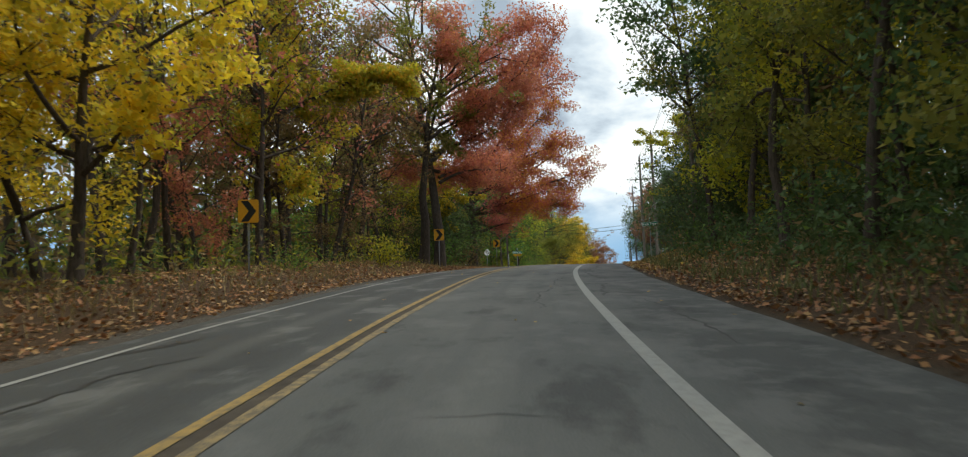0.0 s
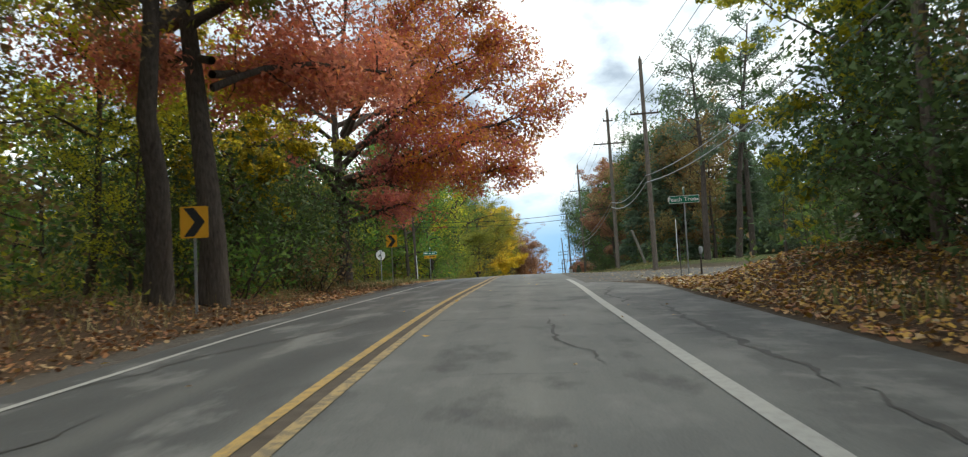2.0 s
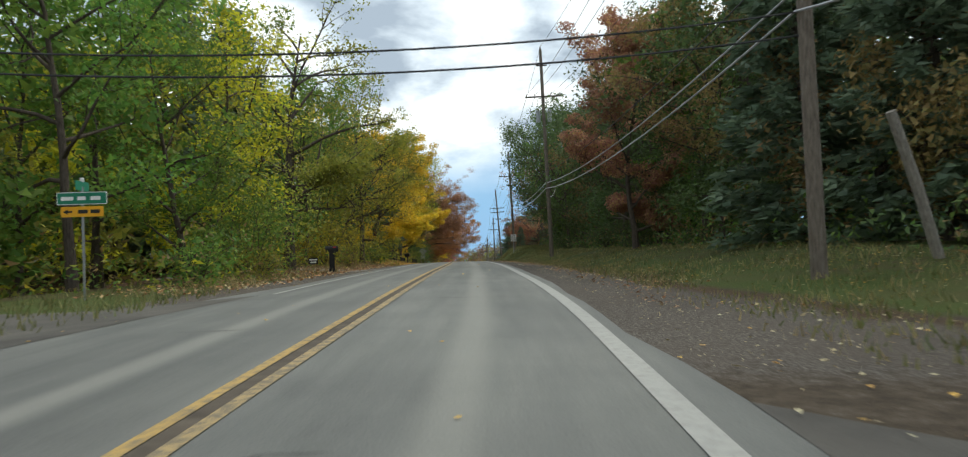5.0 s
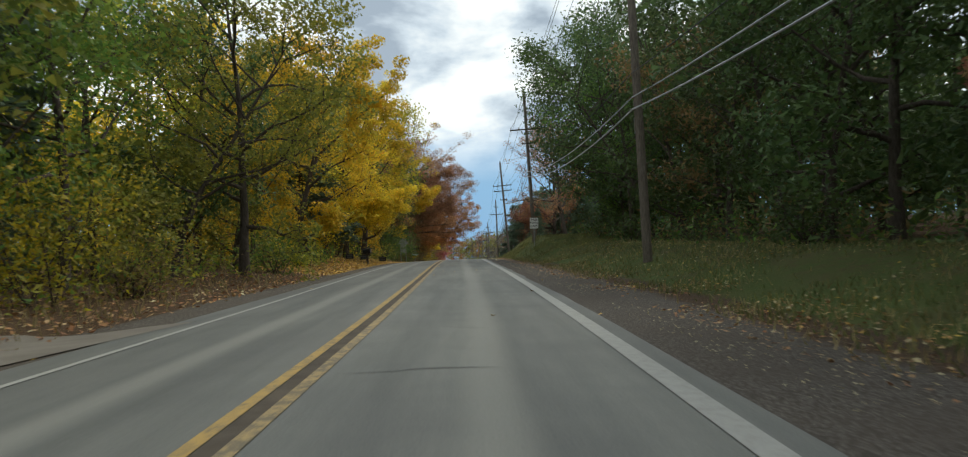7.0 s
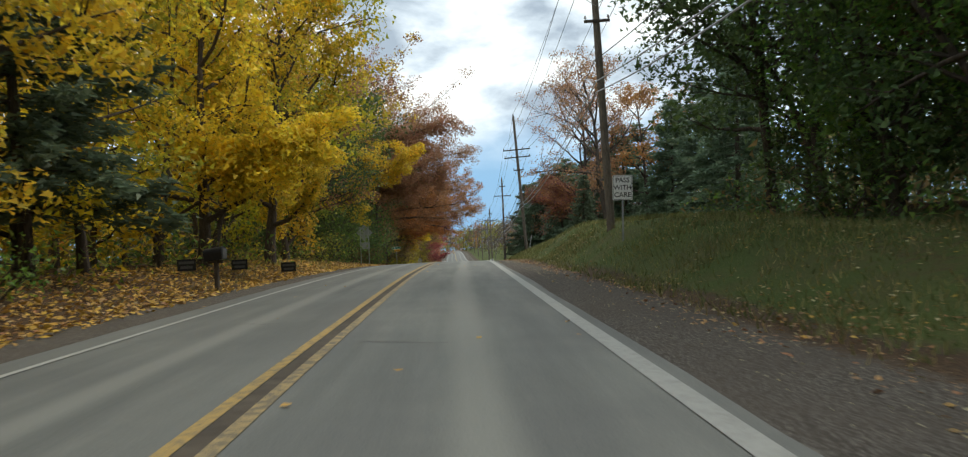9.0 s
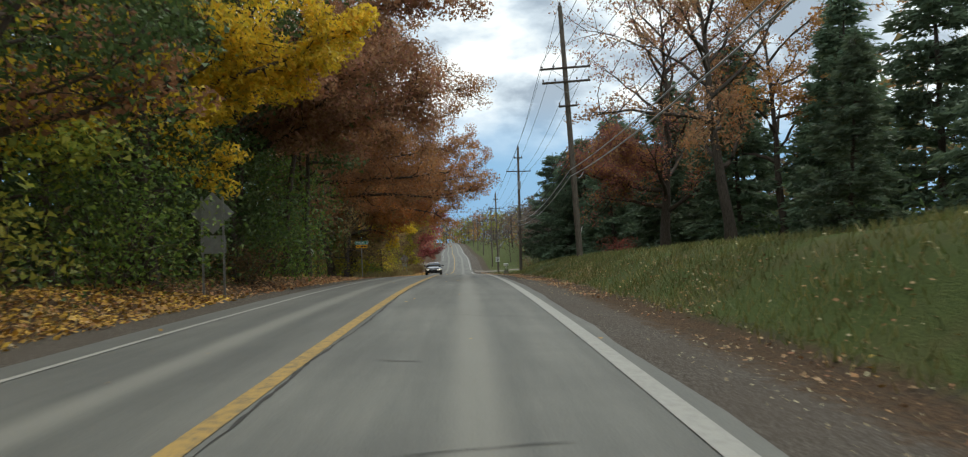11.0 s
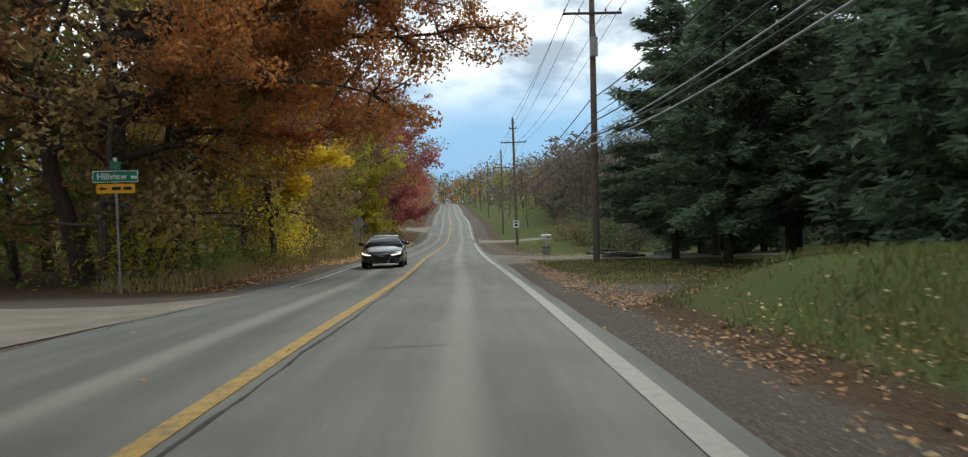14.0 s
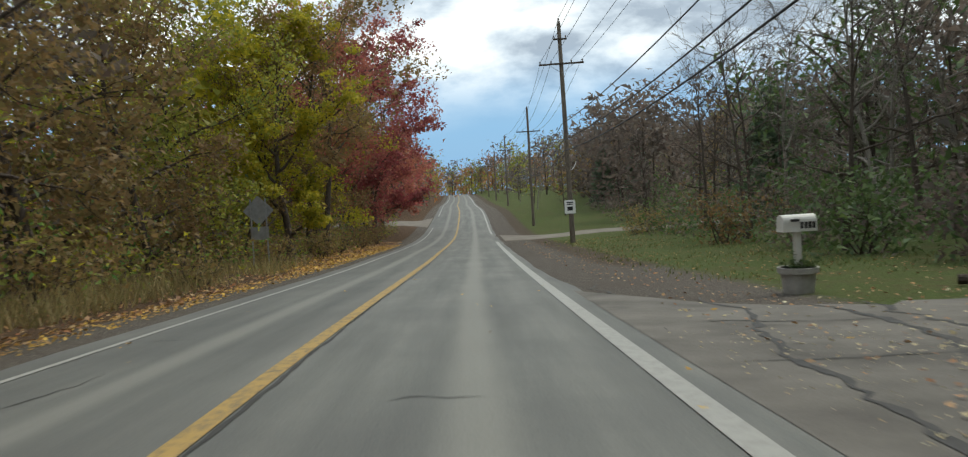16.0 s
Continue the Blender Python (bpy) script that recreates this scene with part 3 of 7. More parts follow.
def build_ground():
    us = [-900, -500, -250, -150, -100, -70, -50, -38, -30, -24, -20, -17, -14.5, -12.5, -11, -10, -9.2, -8.5, -7.8, -7.2, -6.6, -6.1, -5.6, -5.1, -4.7, -4.3, -3.7, -2, 0,
          2, 3.6, 4.1, 4.5, 4.9, 5.3, 5.7, 6.1, 6.5, 7.0, 7.6, 8.2, 8.9, 9.7, 10.6, 11.6, 13, 15, 17.5, 20, 24, 29, 36, 45, 60, 85, 120, 170, 260, 500, 900]
    ss = [-400.0, -250.0] + S_ALL + [1300.0, 2000.0, 3200.0]
    verts, cols = [], []
    for s in ss:
        for u in us:
            p = place(s, u)
            aa = table(s, ASPHALT_R) if u >= 0 else table(s, ASPHALT_L)
            out = abs(u) - aa
            if out < 0.05:
                p.z -= 0.06
            else:
                p.z += (noise.noise((p.x * 0.45, p.y * 0.45, 0)) * 0.10 + noise.noise((p.x * 1.7, p.y * 1.7, 3)) * 0.04) * smooth(0.3, 3.0, out)
            k = near_lane(s, u)
            if k > 0:
                p.z += (place(s, u).z - 0.012 - p.z) * k
            if abs(u) > 60:
                p.z += noise.noise((p.x * 0.01, p.y * 0.01, 7)) * 6 * smooth(60, 250, abs(u))
            verts.append(p); cols.append((*cover_at(s, u), 1.0))
    w = len(us)
    faces = [(i * w + k, i * w + k + 1, (i + 1) * w + k + 1, (i + 1) * w + k) for i in range(len(ss) - 1) for k in range(w - 1)]
    ob = link_mesh("ground", verts, faces, SOIL, smooth_faces=True)
    layer = ob.data.color_attributes.new("cover", "FLOAT_COLOR", "POINT")
    layer.data.foreach_set("color", np.array(cols, float).ravel())
    tagged(ob, "roadside soil with leaf litter, grass and gravel", "ground", kind="structure")


build_ground()
road = strip("road", -120, 1000, lambda s: -table(s, ASPHALT_L), lambda s: table(s, ASPHALT_R), ASPHALT, 0.0, 2.5, cols=10, wob=0.12)
tagged(road, "worn grey asphalt two-lane road with patched cracks", "road", kind="structure")


def paint(name, label, s0, s1, u, width, mat, step=1.25):
    ob = strip(name, s0, s1, (lambda s: (u(s) if callable(u) else u) - width / 2), (lambda s: (u(s) if callable(u) else u) + width / 2), mat, 0.009, step)
    return tagged(ob, label, "road marking", kind="structure")


def U_LEFT(s):
    return table(s, [(58, -3.25), (70, -2.98), (86, -2.98), (100, -3.25), (125, -3.25), (145, -3.14), (168, -3.14), (180, -3.25), (240, -3.22), (252, -3.08), (264, -3.08), (276, -3.25), (1200, -3.25)])


def U_RIGHT(s):
    """The edge line keeps a little closer after the junction."""
    return table(s, [(-200, 3.78), (70, 3.78), (110, 3.58), (140, 3.48), (165, 3.48), (180, 3.56), (235, 3.56), (270, 3.60), (1200, 3.62)])


paint("edge_line_right_1", "broad white painted edge line on the road", -120, 82.5, U_RIGHT, 0.20, PAINT_WHITE)
paint("edge_line_right_2", "broad white painted edge line on the road", 106, 405, U_RIGHT, 0.235, PAINT_WHITE)
paint("edge_line_right_3", "broad white painted edge line on the road", 425, 700, U_RIGHT, 0.20, PAINT_WHITE)
paint("edge_line_left_1", "thin white painted edge line on the road", -120, 93, U_LEFT, 0.12, PAINT_WHITE)
paint("edge_line_left_2", "thin white painted edge line on the road", 126, 301, U_LEFT, 0.12, PAINT_WHITE)
paint("edge_line_left_3", "thin white painted edge line on the road", 318, 445, U_LEFT, 0.12, PAINT_WHITE)
paint("edge_line_left_4", "thin white painted edge line on the road", 468, 700, U_LEFT, 0.12, PAINT_WHITE)
paint("centre_line_left", "yellow painted line in the middle of the road", -120, 236, lambda s: table(s, [(90, -0.14), (130, -0.08)]), 0.13, PAINT_YELLOW)
paint("centre_line_single", "broad worn yellow line in the middle of the road", 236, 700, lambda s: table(s, [(270, -0.10), (290, -0.15), (318, -0.13), (329, -0.07), (338, -0.06), (345, -0.09)]), 0.21, PAINT_YELLOW)
paint("centre_line_right", "worn yellow painted line in the middle of the road", -120, 236, lambda s: table(s, [(90, 0.15), (130, 0.21)]), 0.13, PAINT_YELLOW_WORN)


# ---- trees ----
def leaves_mesh(name, centres, spread, count, size, rng, mat, flat=0.35, droop=0.0):
    """Many small folded leaves scattered round the centres, as one mesh."""
    centres = np.asarray(centres, float)
    pick = rng.integers(0, len(centres), count)
    off = rng.normal(0, 1, (count, 3)); off *= np.minimum(1, 1.7 / np.linalg.norm(off, axis=1))[:, None]
    pos = centres[pick] + off * np.asarray(spread)
    n = rng.normal(0, 1, (count, 3)) + off * 1.1
    n[:, 2] += flat * np.sign(n[:, 2])
    n /= np.linalg.norm(n, axis=1)[:, None]
    a = np.cross(n, rng.normal(0, 1, (count, 3))); a /= np.linalg.norm(a, axis=1)[:, None]
    b = np.cross(n, a)
    s = size * rng.uniform(0.55, 1.25, count)[:, None]
    v = np.stack([pos - a * s * 0.5 + b * s * 0.36, pos - a * s * 0.42 - b * s * 0.36, pos + a * s * 0.6], 1)
    v[..., 2] -= droop * s
    return quads_mesh(name, v, mat)


def quads_mesh(name, v, mat):
    """One mesh of loose leaves, given as (n, corners, 3)."""
    count, k = v.shape[:2]
    me = bpy.data.meshes.new(name)
    me.vertices.add(count * k); me.loops.add(count * k); me.polygons.add(count)
    me.vertices.foreach_set("co", np.ascontiguousarray(v, float).ravel())
    me.loops.foreach_set("vertex_index", np.arange(count * k))
    me.polygons.foreach_set("loop_start", np.arange(0, count * k, k))
    me.update(calc_edges=True)
    me.validate()
    me.materials.append(mat)
    return me


def wood_mesh(name, limbs, mat):
    verts, faces = [], []
    for pts, radii, sides in limbs:
        v, f = tube(pts, radii, sides, len(verts))
        verts += v; faces += f
    me = bpy.data.meshes.new(name)
    me.from_pydata([tuple(p) for p in verts], [], faces)
    me.polygons.foreach_set("use_smooth", [True] * len(me.polygons))
    me.materials.append(mat)
    return me


def bent(start, direction, length, rng, segs, wander, up=0.0):
    """A wandering line of points from start."""
    p, d = np.array(start, float), np.array(direction, float)
    d /= np.linalg.norm(d)
    pts = [p.copy()]
    for _ in range(segs):
        d = d + rng.normal(0, wander, 3) + np.array((0, 0, up))
        d /= np.linalg.norm(d)
        p = p + d * length / segs
        pts.append(p.copy())
    return pts, d


def broadleaf(rng, height, radius, clear, trunk_r, limbs_n=12, twigs=5, lean=(0, 0), fine=False, shape=1.0, segs=6):
    """Trunk, limbs and twigs of a broad-leaved tree. Returns the wood and the places of the leaves."""
    wood, tips = [], []
    tp, _ = bent((0, 0, -0.3), (lean[0], lean[1], 1), height * 0.86, rng, 9, 0.07, 0.05)
    tr = [trunk_r * (1.25 if i == 0 else 1 - 0.88 * (i / 9) ** 0.9) for i in range(10)]
    wood.append((tp, tr, 8))
    tp = np.array(tp)
    for k in range(limbs_n):
        f = clear + (0.97 - clear) * ((k + rng.uniform(0.1, 0.9)) / limbs_n)
        x = f * 9; i = min(int(x), 8)
        base = tp[i] + (tp[i + 1] - tp[i]) * (x - i)
        g = (f - clear) / (1 - clear)
        reach = radius * (0.55 + 0.9 * g * (1.15 - g) * 2.0 * shape) * rng.uniform(0.75, 1.15) * (1.0 if g < 0.75 else 0.7)
        ang = k * 2.4 + rng.uniform(-0.5, 0.5)
        tilt = 0.25 + 0.75 * g + rng.uniform(-0.1, 0.2)
        lp, ld = bent(base, (math.cos(ang), math.sin(ang), tilt), reach, rng, segs, 0.16 * (6 / segs) ** 0.5, 0.02 * 6 / segs)
        r0 = max(0.03, trunk_r * (0.5 - 0.28 * g))
        wood.append((lp, [r0 * (1 - 0.85 * j / segs) for j in range(segs + 1)], 5 if segs > 4 else 4))
        lp = np.array(lp)
        for j in range(twigs):
            q = rng.uniform(0.3, 1.0) * segs; m = min(int(q), segs - 1)
            b0 = lp[m] + (lp[m + 1] - lp[m]) * (q - m)
            d = ld + rng.normal(0, 0.75, 3); d[2] += 0.15
            sp, sd = bent(b0, d, reach * rng.uniform(0.3, 0.55), rng, 3, 0.22, 0.03)
            if segs > 4:
                wood.append(([sp[0], sp[1], sp[3]], [r0 * 0.3, r0 * 0.2, 0.006], 3))
            tips += [sp[1], sp[2], sp[3], sp[3]]
            if fine:
                for _ in range(4):
                    a0 = sp[rng.integers(1, 4)]
                    fp, _ = bent(a0, sd + rng.normal(0, 0.7, 3), reach * 0.25, rng, 2, 0.2, 0.02)
                    wood.append((fp, [0.014, 0.009, 0.004], 3))
        tips += [lp[-3], lp[-2], lp[-1]]
    tips += [tp[8], tp[9]]
    return wood, np.array(tips)


def make_tree(name, label, seed, height, radius, clear, trunk_r, leaf, count, size, limbs_n=12, twigs=5, bark=None, lean=(0, 0), spread=None, shape=1.0, segs=6):
    rng = np.random.default_rng(seed)
    wood, tips = broadleaf(rng, height, radius, clear, trunk_r, limbs_n, twigs, lean, count == 0, shape, segs)
    ob = thing(name, label, "tree", Matrix())
    trunk = new("trunk", wood_mesh("trunk", wood, bark or BARK)); trunk.parent = ob
    if count:
        sp = spread or radius * 0.105
        crown = new("crown", leaves_mesh("crown", tips, (sp, sp, sp * 0.75), count, size, rng, LEAF[leaf])); crown.parent = ob
    return ob


def make_conifer(name, label, seed, height, radius, clear, count_scale=1.0, ragged=0.2, leaf="needle", trunk_r=0.22):
    """A spruce or pine: whorls of drooping boughs hung with needle sprays."""
    rng = np.random.default_rng(seed)
    ob = thing(name, label, "tree", Matrix())
    tp, _ = bent((0, 0, -0.3), (0, 0, 1), height, rng, 10, 0.015, 0.05)
    wood = [(tp, [trunk_r * (1 - 0.95 * i / 10) + 0.01 for i in range(11)], 8)]
    quads = []
    levels = int(height * 1.7)
    tp = np.array(tp)
    for i in range(levels):
        f = clear + (0.985 - clear) * (i + rng.uniform(0, 0.8)) / levels
        g = (f - clear) / (1 - clear)
        r = radius * (1 - g) ** 0.8 * (0.75 + 0.25 * min(1, g * 6)) + 0.25
        x = f * 10; k0 = min(int(x), 9)
        base = tp[k0] + (tp[k0 + 1] - tp[k0]) * (x - k0)
        for k in range(6):
            ang = i * 1.1 + k * math.pi / 3 + rng.uniform(-0.3, 0.3)
            rr = r * rng.uniform(1 - ragged * 1.6, 1 + ragged * 0.5)
            bp, _ = bent(base, (math.cos(ang), math.sin(ang), 0.12 - 0.28 * (1 - g)), rr, rng, 4, 0.09, 0.03)
            wood.append((bp[::2], [0.035, 0.02, 0.007], 3))
            bp = np.array(bp)
            n = max(9, int(42 * rr * count_scale))
            q = rng.uniform(0.15, 1.0, n) ** 0.7 * 4
            m = np.minimum(q.astype(int), 3)
            c = bp[m] + (bp[m + 1] - bp[m]) * (q - m)[:, None] + rng.normal(0, 0.17, (n, 3)) * (1, 1, 0.8)
            side = np.array((-math.sin(ang), math.cos(ang), 0)); out = np.array((math.cos(ang), math.sin(ang), -0.25))
            sg = rng.choice([-1, 1], n)[:, None]
            d = out * rng.uniform(0.3, 1, (n, 1)) + side * sg * rng.uniform(0.2, 1.0, (n, 1)) + rng.normal(0, 0.2, (n, 3))
            d /= np.linalg.norm(d, axis=1)[:, None]
            w = np.cross(d, rng.normal(0, 1, (n, 3))); w /= np.linalg.norm(w, axis=1)[:, None]
            ln = (0.30 + 0.28 * rng.uniform(0, 1, (n, 1))) / max(0.6, count_scale ** 0.5)
            quads.append(np.stack([c + w * ln * 0.19, c + d * ln, c - w * ln * 0.19], 1))
    trunk = new("trunk", wood_mesh("trunk", wood[:1], BARK)); trunk.parent = ob
    boughs = new("branchwork", wood_mesh("branchwork", wood[1:], BARK)); boughs.parent = ob
    tagged(boughs, "thin bare boughs", "", kind="stuff")
    crown = new("crown", quads_mesh("crown", np.concatenate(quads), LEAF[leaf])); crown.parent = ob
    return ob


def make_bush(name, label, seed, height, radius, leaf, count, size, category="shrub"):
    rng = np.random.default_rng(seed)
    ob = thing(name, label, category, Matrix())
    wood, tips = [], []
    for k in range(9):
        a = k * 0.7 + rng.uniform(-0.3, 0.3)
        pts, _ = bent((rng.normal(0, 0.15), rng.normal(0, 0.15), -0.1), (math.cos(a) * radius, math.sin(a) * radius, height * rng.uniform(0.7, 1.5)), height * rng.uniform(0.7, 1.1), rng, 4, 0.14, 0)
        wood.append((pts, [0.03, 0.024, 0.018, 0.011, 0.005], 4))
        tips += pts[1:]
        for j in range(3):
            sp, _ = bent(pts[rng.integers(1, 4)], (rng.normal(), rng.normal(), 0.5), height * 0.45, rng, 2, 0.2, 0)
            wood.append((sp, [0.012, 0.008, 0.004], 3)); tips += sp[1:]
    st = new("branchwork", wood_mesh("branchwork", wood, BARK)); st.parent = ob
    cr = new("foliage", leaves_mesh("foliage", tips, (radius * 0.3, radius * 0.3, height * 0.16), count, size, rng, LEAF[leaf])); cr.parent = ob
    return ob


LABELS = {
    "yellow": "tall broad-leaved tree with bright golden yellow autumn leaves",
    "lime": "broad-leaved tree with yellow-green autumn leaves",
    "olive": "broad-leaved tree with dull olive green leaves at the wood's edge",
    "green": "broad-leaved tree still in dark green leaf",
    "red": "spreading tree with faded red autumn leaves",
    "tan": "oak with faded tan-brown autumn leaves",
    "orange": "spreading oak with orange-brown autumn leaves",
    "russet": "oak with russet brown autumn leaves",
    "crimson": "tree with deep crimson autumn leaves",
    "faded": "tree with dull grey-brown leaves",
    "brown": "tree with thin brown withered leaves",
    "dark": "dense tree with very dark green leaves",
}
MASTERS = {}


def master(kind, seed):
    """One tree or shrub of each kind and seed, built once; it is used up by the first planting."""
    big = {"near": (7500, 0.225), "mid": (2000, 0.45)}
    if kind in big:
        count, size = big[kind]
        h = (15.5, 17.5, 14.0, 16.5)[seed % 4]
        return make_tree("tree", "", 100 + seed * 7 + len(kind), h, h * 0.33, (0.10, 0.2, 0.06, 0.16)[seed % 4], 0.2, "olive", count, size, 16 if kind == "near" else 13, 5, segs=6 if kind == "near" else 3)
    if kind == "tall":
        h = (17.0, 18.5, 16.0, 17.5)[seed % 4]
        return make_tree("tree", "", 300 + seed * 5, h, h * 0.28, (0.42, 0.36, 0.48, 0.40)[seed % 4], 0.21, "olive", 4200, 0.27, 13, 5)
    if kind == "bare":
        return make_tree("tree", "", 40 + seed, 14.0, 3.9, 0.22, 0.15, "brown", 0, 0.3, 14, 7, BARK_PALE if seed % 2 else BARK)
    if kind == "sparse":
        return make_tree("tree", "", 60 + seed, 15.0, 3.6, 0.28, 0.17, "brown", 900, 0.2, 13, 6)
    if kind == "spruce":
        return make_conifer("conifer", "", 80 + seed, 15.0, 3.9, 0.05, 0.85)
    if kind == "pine":
        return make_conifer("conifer", "", 90 + seed, 15.0, 4.6, 0.15, 1.8, 0.4)
    if kind == "bush":
        return make_bush("shrub", "", 20 + seed, 2.3, 1.5, "green", 900, 0.16)
    if kind == "thicket":
        return make_bush("shrub", "", 50 + seed, 4.6, 2.9, "green", 2800, 0.16)
    if kind == "brush":
        return make_bush("shrub", "", 30 + seed, 1.5, 1.4, "brown", 420, 0.13)
    raise ValueError(kind)


def plant(kind, seed, s, u, scale=1.0, turn=None, leaf=None, label="", wide=1.0, up=0.0, group="roadside trees"):
    if kind == "bush" and scale >= 1.5:
        kind, scale = "thicket", scale / 2
    key = (kind, seed)
    p = place(s, u, up - 0.05)
    t = turn if turn is not None else (s * 37.7 + u * 91.3) % 360
    m = Matrix.Translation(p) @ Matrix.Rotation(radians(t), 4, "Z") @ Matrix.Diagonal((scale * wide, scale * wide, scale, 1))
    if key not in MASTERS:
        MASTERS[key] = master(kind, seed)
        ob = MASTERS[key]
        ob.matrix_world = m
    else:
        src = MASTERS[key]
        ob = copy_thing(src, Matrix())
        ob.matrix_basis = m
    for c in ob.children:
        if c.name.split(".")[0] in ("crown", "foliage") and leaf:
            c.material_slots[0].link = "OBJECT"
            c.material_slots[0].material = LEAF[leaf]
    conifer = kind in ("spruce", "pine")
    cat = "shrub" if kind in ("bush", "brush", "thicket") else "tree"
    if not label:
        if kind == "bare":
            label = "slender bare tree that has lost its leaves"
        elif kind == "sparse":
            label = "thin tree with few withered leaves remaining"
        elif conifer:
            label = "dense dark green spruce" if kind == "spruce" else "ragged dark green pine with layered boughs"
        elif cat == "shrub":
            label = {"green": "leafy green shrub at the wood's edge", "brown": "tangle of dry brown brush"}.get(leaf, "mixed autumn shrub at the wood's edge")
        else:
            label = LABELS[leaf]
    tagged(ob, label, cat, "roadside shrubs" if cat == "shrub" else group)
    return ob


wr = random.Random(5)


def pick(weights):
    k = list(weights)
    return wr.choices(k, [weights[a] for a in k])[0]


# colours of the woods by stretch of road: (from, to, weights)
LEFT_WOODS = [
    (-40, 16, {"yellow": 4, "lime": 3, "olive": 1}), (16, 32, {"yellow": 4, "lime": 2, "olive": 1}), (32, 60, {"brown": 3, "lime": 1, "olive": 2, "red": 1}), (60, 84, {"green": 3, "lime": 2, "olive": 2}),
    (131, 150, {"olive": 3, "lime": 1, "green": 4}), (163, 196, {"olive": 5, "lime": 1, "green": 4, "dark": 2}), (196, 214, {"yellow": 4, "lime": 3, "olive": 1}),
    # all dark leaf from 258 to 287: the colour stands in for canopy shade
    (214, 246, {"yellow": 6, "lime": 1}), (246, 258, {"orange": 1, "dark": 2, "olive": 2}), (258, 287, {"dark": 1}),
    (320, 345, {"lime": 1, "olive": 3, "green": 3, "brown": 3}), (345, 374, {"brown": 7, "olive": 1, "faded": 4, "tan": 1}), (374, 408, {"olive": 2, "lime": 4, "brown": 2}),
    (408, 443, {"crimson": 3, "brown": 3})]
RIGHT_WOODS = [
    (-40, 28, {"olive": 3, "lime": 1, "dark": 5}), (28, 74, {"dark": 6, "olive": 1, "green": 1}), (118, 144, {"brown": 4, "dark": 3}), (144, 176, {"dark": 6, "green": 1}),
    (176, 226, {"dark": 8, "green": 0.5, "brown": 0.5})]


def woods(zones, sign, rows):
    """Rows of (kind, nearest and farthest from the road's middle, spacing, smallest and largest scale)."""
    for a, b, weights in zones:
        wr.seed(int(a) * 7 + sign)
        for kind, u0, u1, step, small, large in rows:
            s = a + wr.uniform(0.5, step * 0.7)
            while s < b:
                leaf = pick(weights)
                plant(kind, wr.randrange(4), s, sign * wr.uniform(u0, u1), wr.uniform(small, large), None, leaf, wide=wr.uniform(0.9, 1.15))
                s += step * wr.uniform(0.75, 1.3)


EDGE, BEHIND = ("near", 9.3, 12.0, 6.2, 0.8, 1.18), ("mid", 14.5, 19.0, 6.0, 0.8, 1.18)
woods(LEFT_WOODS[:1] + LEFT_WOODS[5:9] + LEFT_WOODS[10:], -1, (EDGE, BEHIND))
woods(LEFT_WOODS[9:10], -1, (("near", 11.2, 13.2, 4.6, 0.7, 0.9), BEHIND))
woods(LEFT_WOODS[1:2], -1, (("near", 9.3, 11.5, 6.5, 0.7, 1.0), ("tall", 13, 17, 5.0, 0.85, 1.1), ("sparse", 8.6, 13, 3.4, 0.7, 1.0)))
woods(LEFT_WOODS[2:3], -1, (("sparse", 8.6, 13.5, 2.6, 0.75, 1.1), ("near", 9.6, 12.0, 7.5, 0.45, 0.62), ("tall", 14, 20, 4.6, 0.9, 1.15), ("tall", 10.0, 12.5, 6.5, 0.8, 1.0)))
woods(LEFT_WOODS[3:4], -1, (("near", 10.5, 13.0, 6.0, 0.42, 0.6), ("tall", 13, 20, 5.0, 0.8, 1.0)))
woods(LEFT_WOODS[4:5], -1, (("near", 9.5, 12.5, 5.6, 0.75, 1.0), ("mid", 14.5, 19.0, 5.0, 0.75, 1.0)))
woods([(85, 100, {"olive": 3, "green": 5, "dark": 1})], -1, (("near", 13.5, 16.0, 4.0, 0.45, 0.62), ("mid", 18, 21, 3.2, 0.5, 0.68), ("mid", 22, 27, 3.2, 0.55, 0.75)))
woods([(-40, 20, {"olive": 1, "dark": 7}), (20, 50, {"dark": 3, "olive": 4, "lime": 1, "brown": 1})], 1, (("near", 12.0, 14.0, 6.0, 0.75, 1.1), ("tall", 10.4, 11.6, 9.0, 0.9, 1.1), ("mid", 15.5, 19.0, 4.6, 0.8, 1.18)))
woods([(50, 64, {"dark": 6, "brown": 1, "green": 1})], 1, (("near", 13.8, 15.0, 3.4, 0.8, 1.1), ("mid", 16.5, 19.0, 2.8, 0.8, 1.1), ("mid", 20, 25.0, 3.0, 0.8, 1.1)))
woods([(269, 291, {"tan": 4, "lime": 2, "dark": 1})], -1, (("tall", 7.8, 9.4, 5.2, 0.85, 1.1), ("tall", 12.0, 15.0, 6.0, 0.9, 1.1)))
woods([(127, 144, {"brown": 4, "dark": 4})], 1, (("near", 14.2, 16.0, 5.0, 0.8, 1.1), ("mid", 17.0, 20.0, 5.0, 0.8, 1.1)))
woods(RIGHT_WOODS[3:], 1, (("near", 14.2, 16.0, 4.6, 0.85, 1.18), ("mid", 17.5, 21.0, 5.0, 0.85, 1.18)))


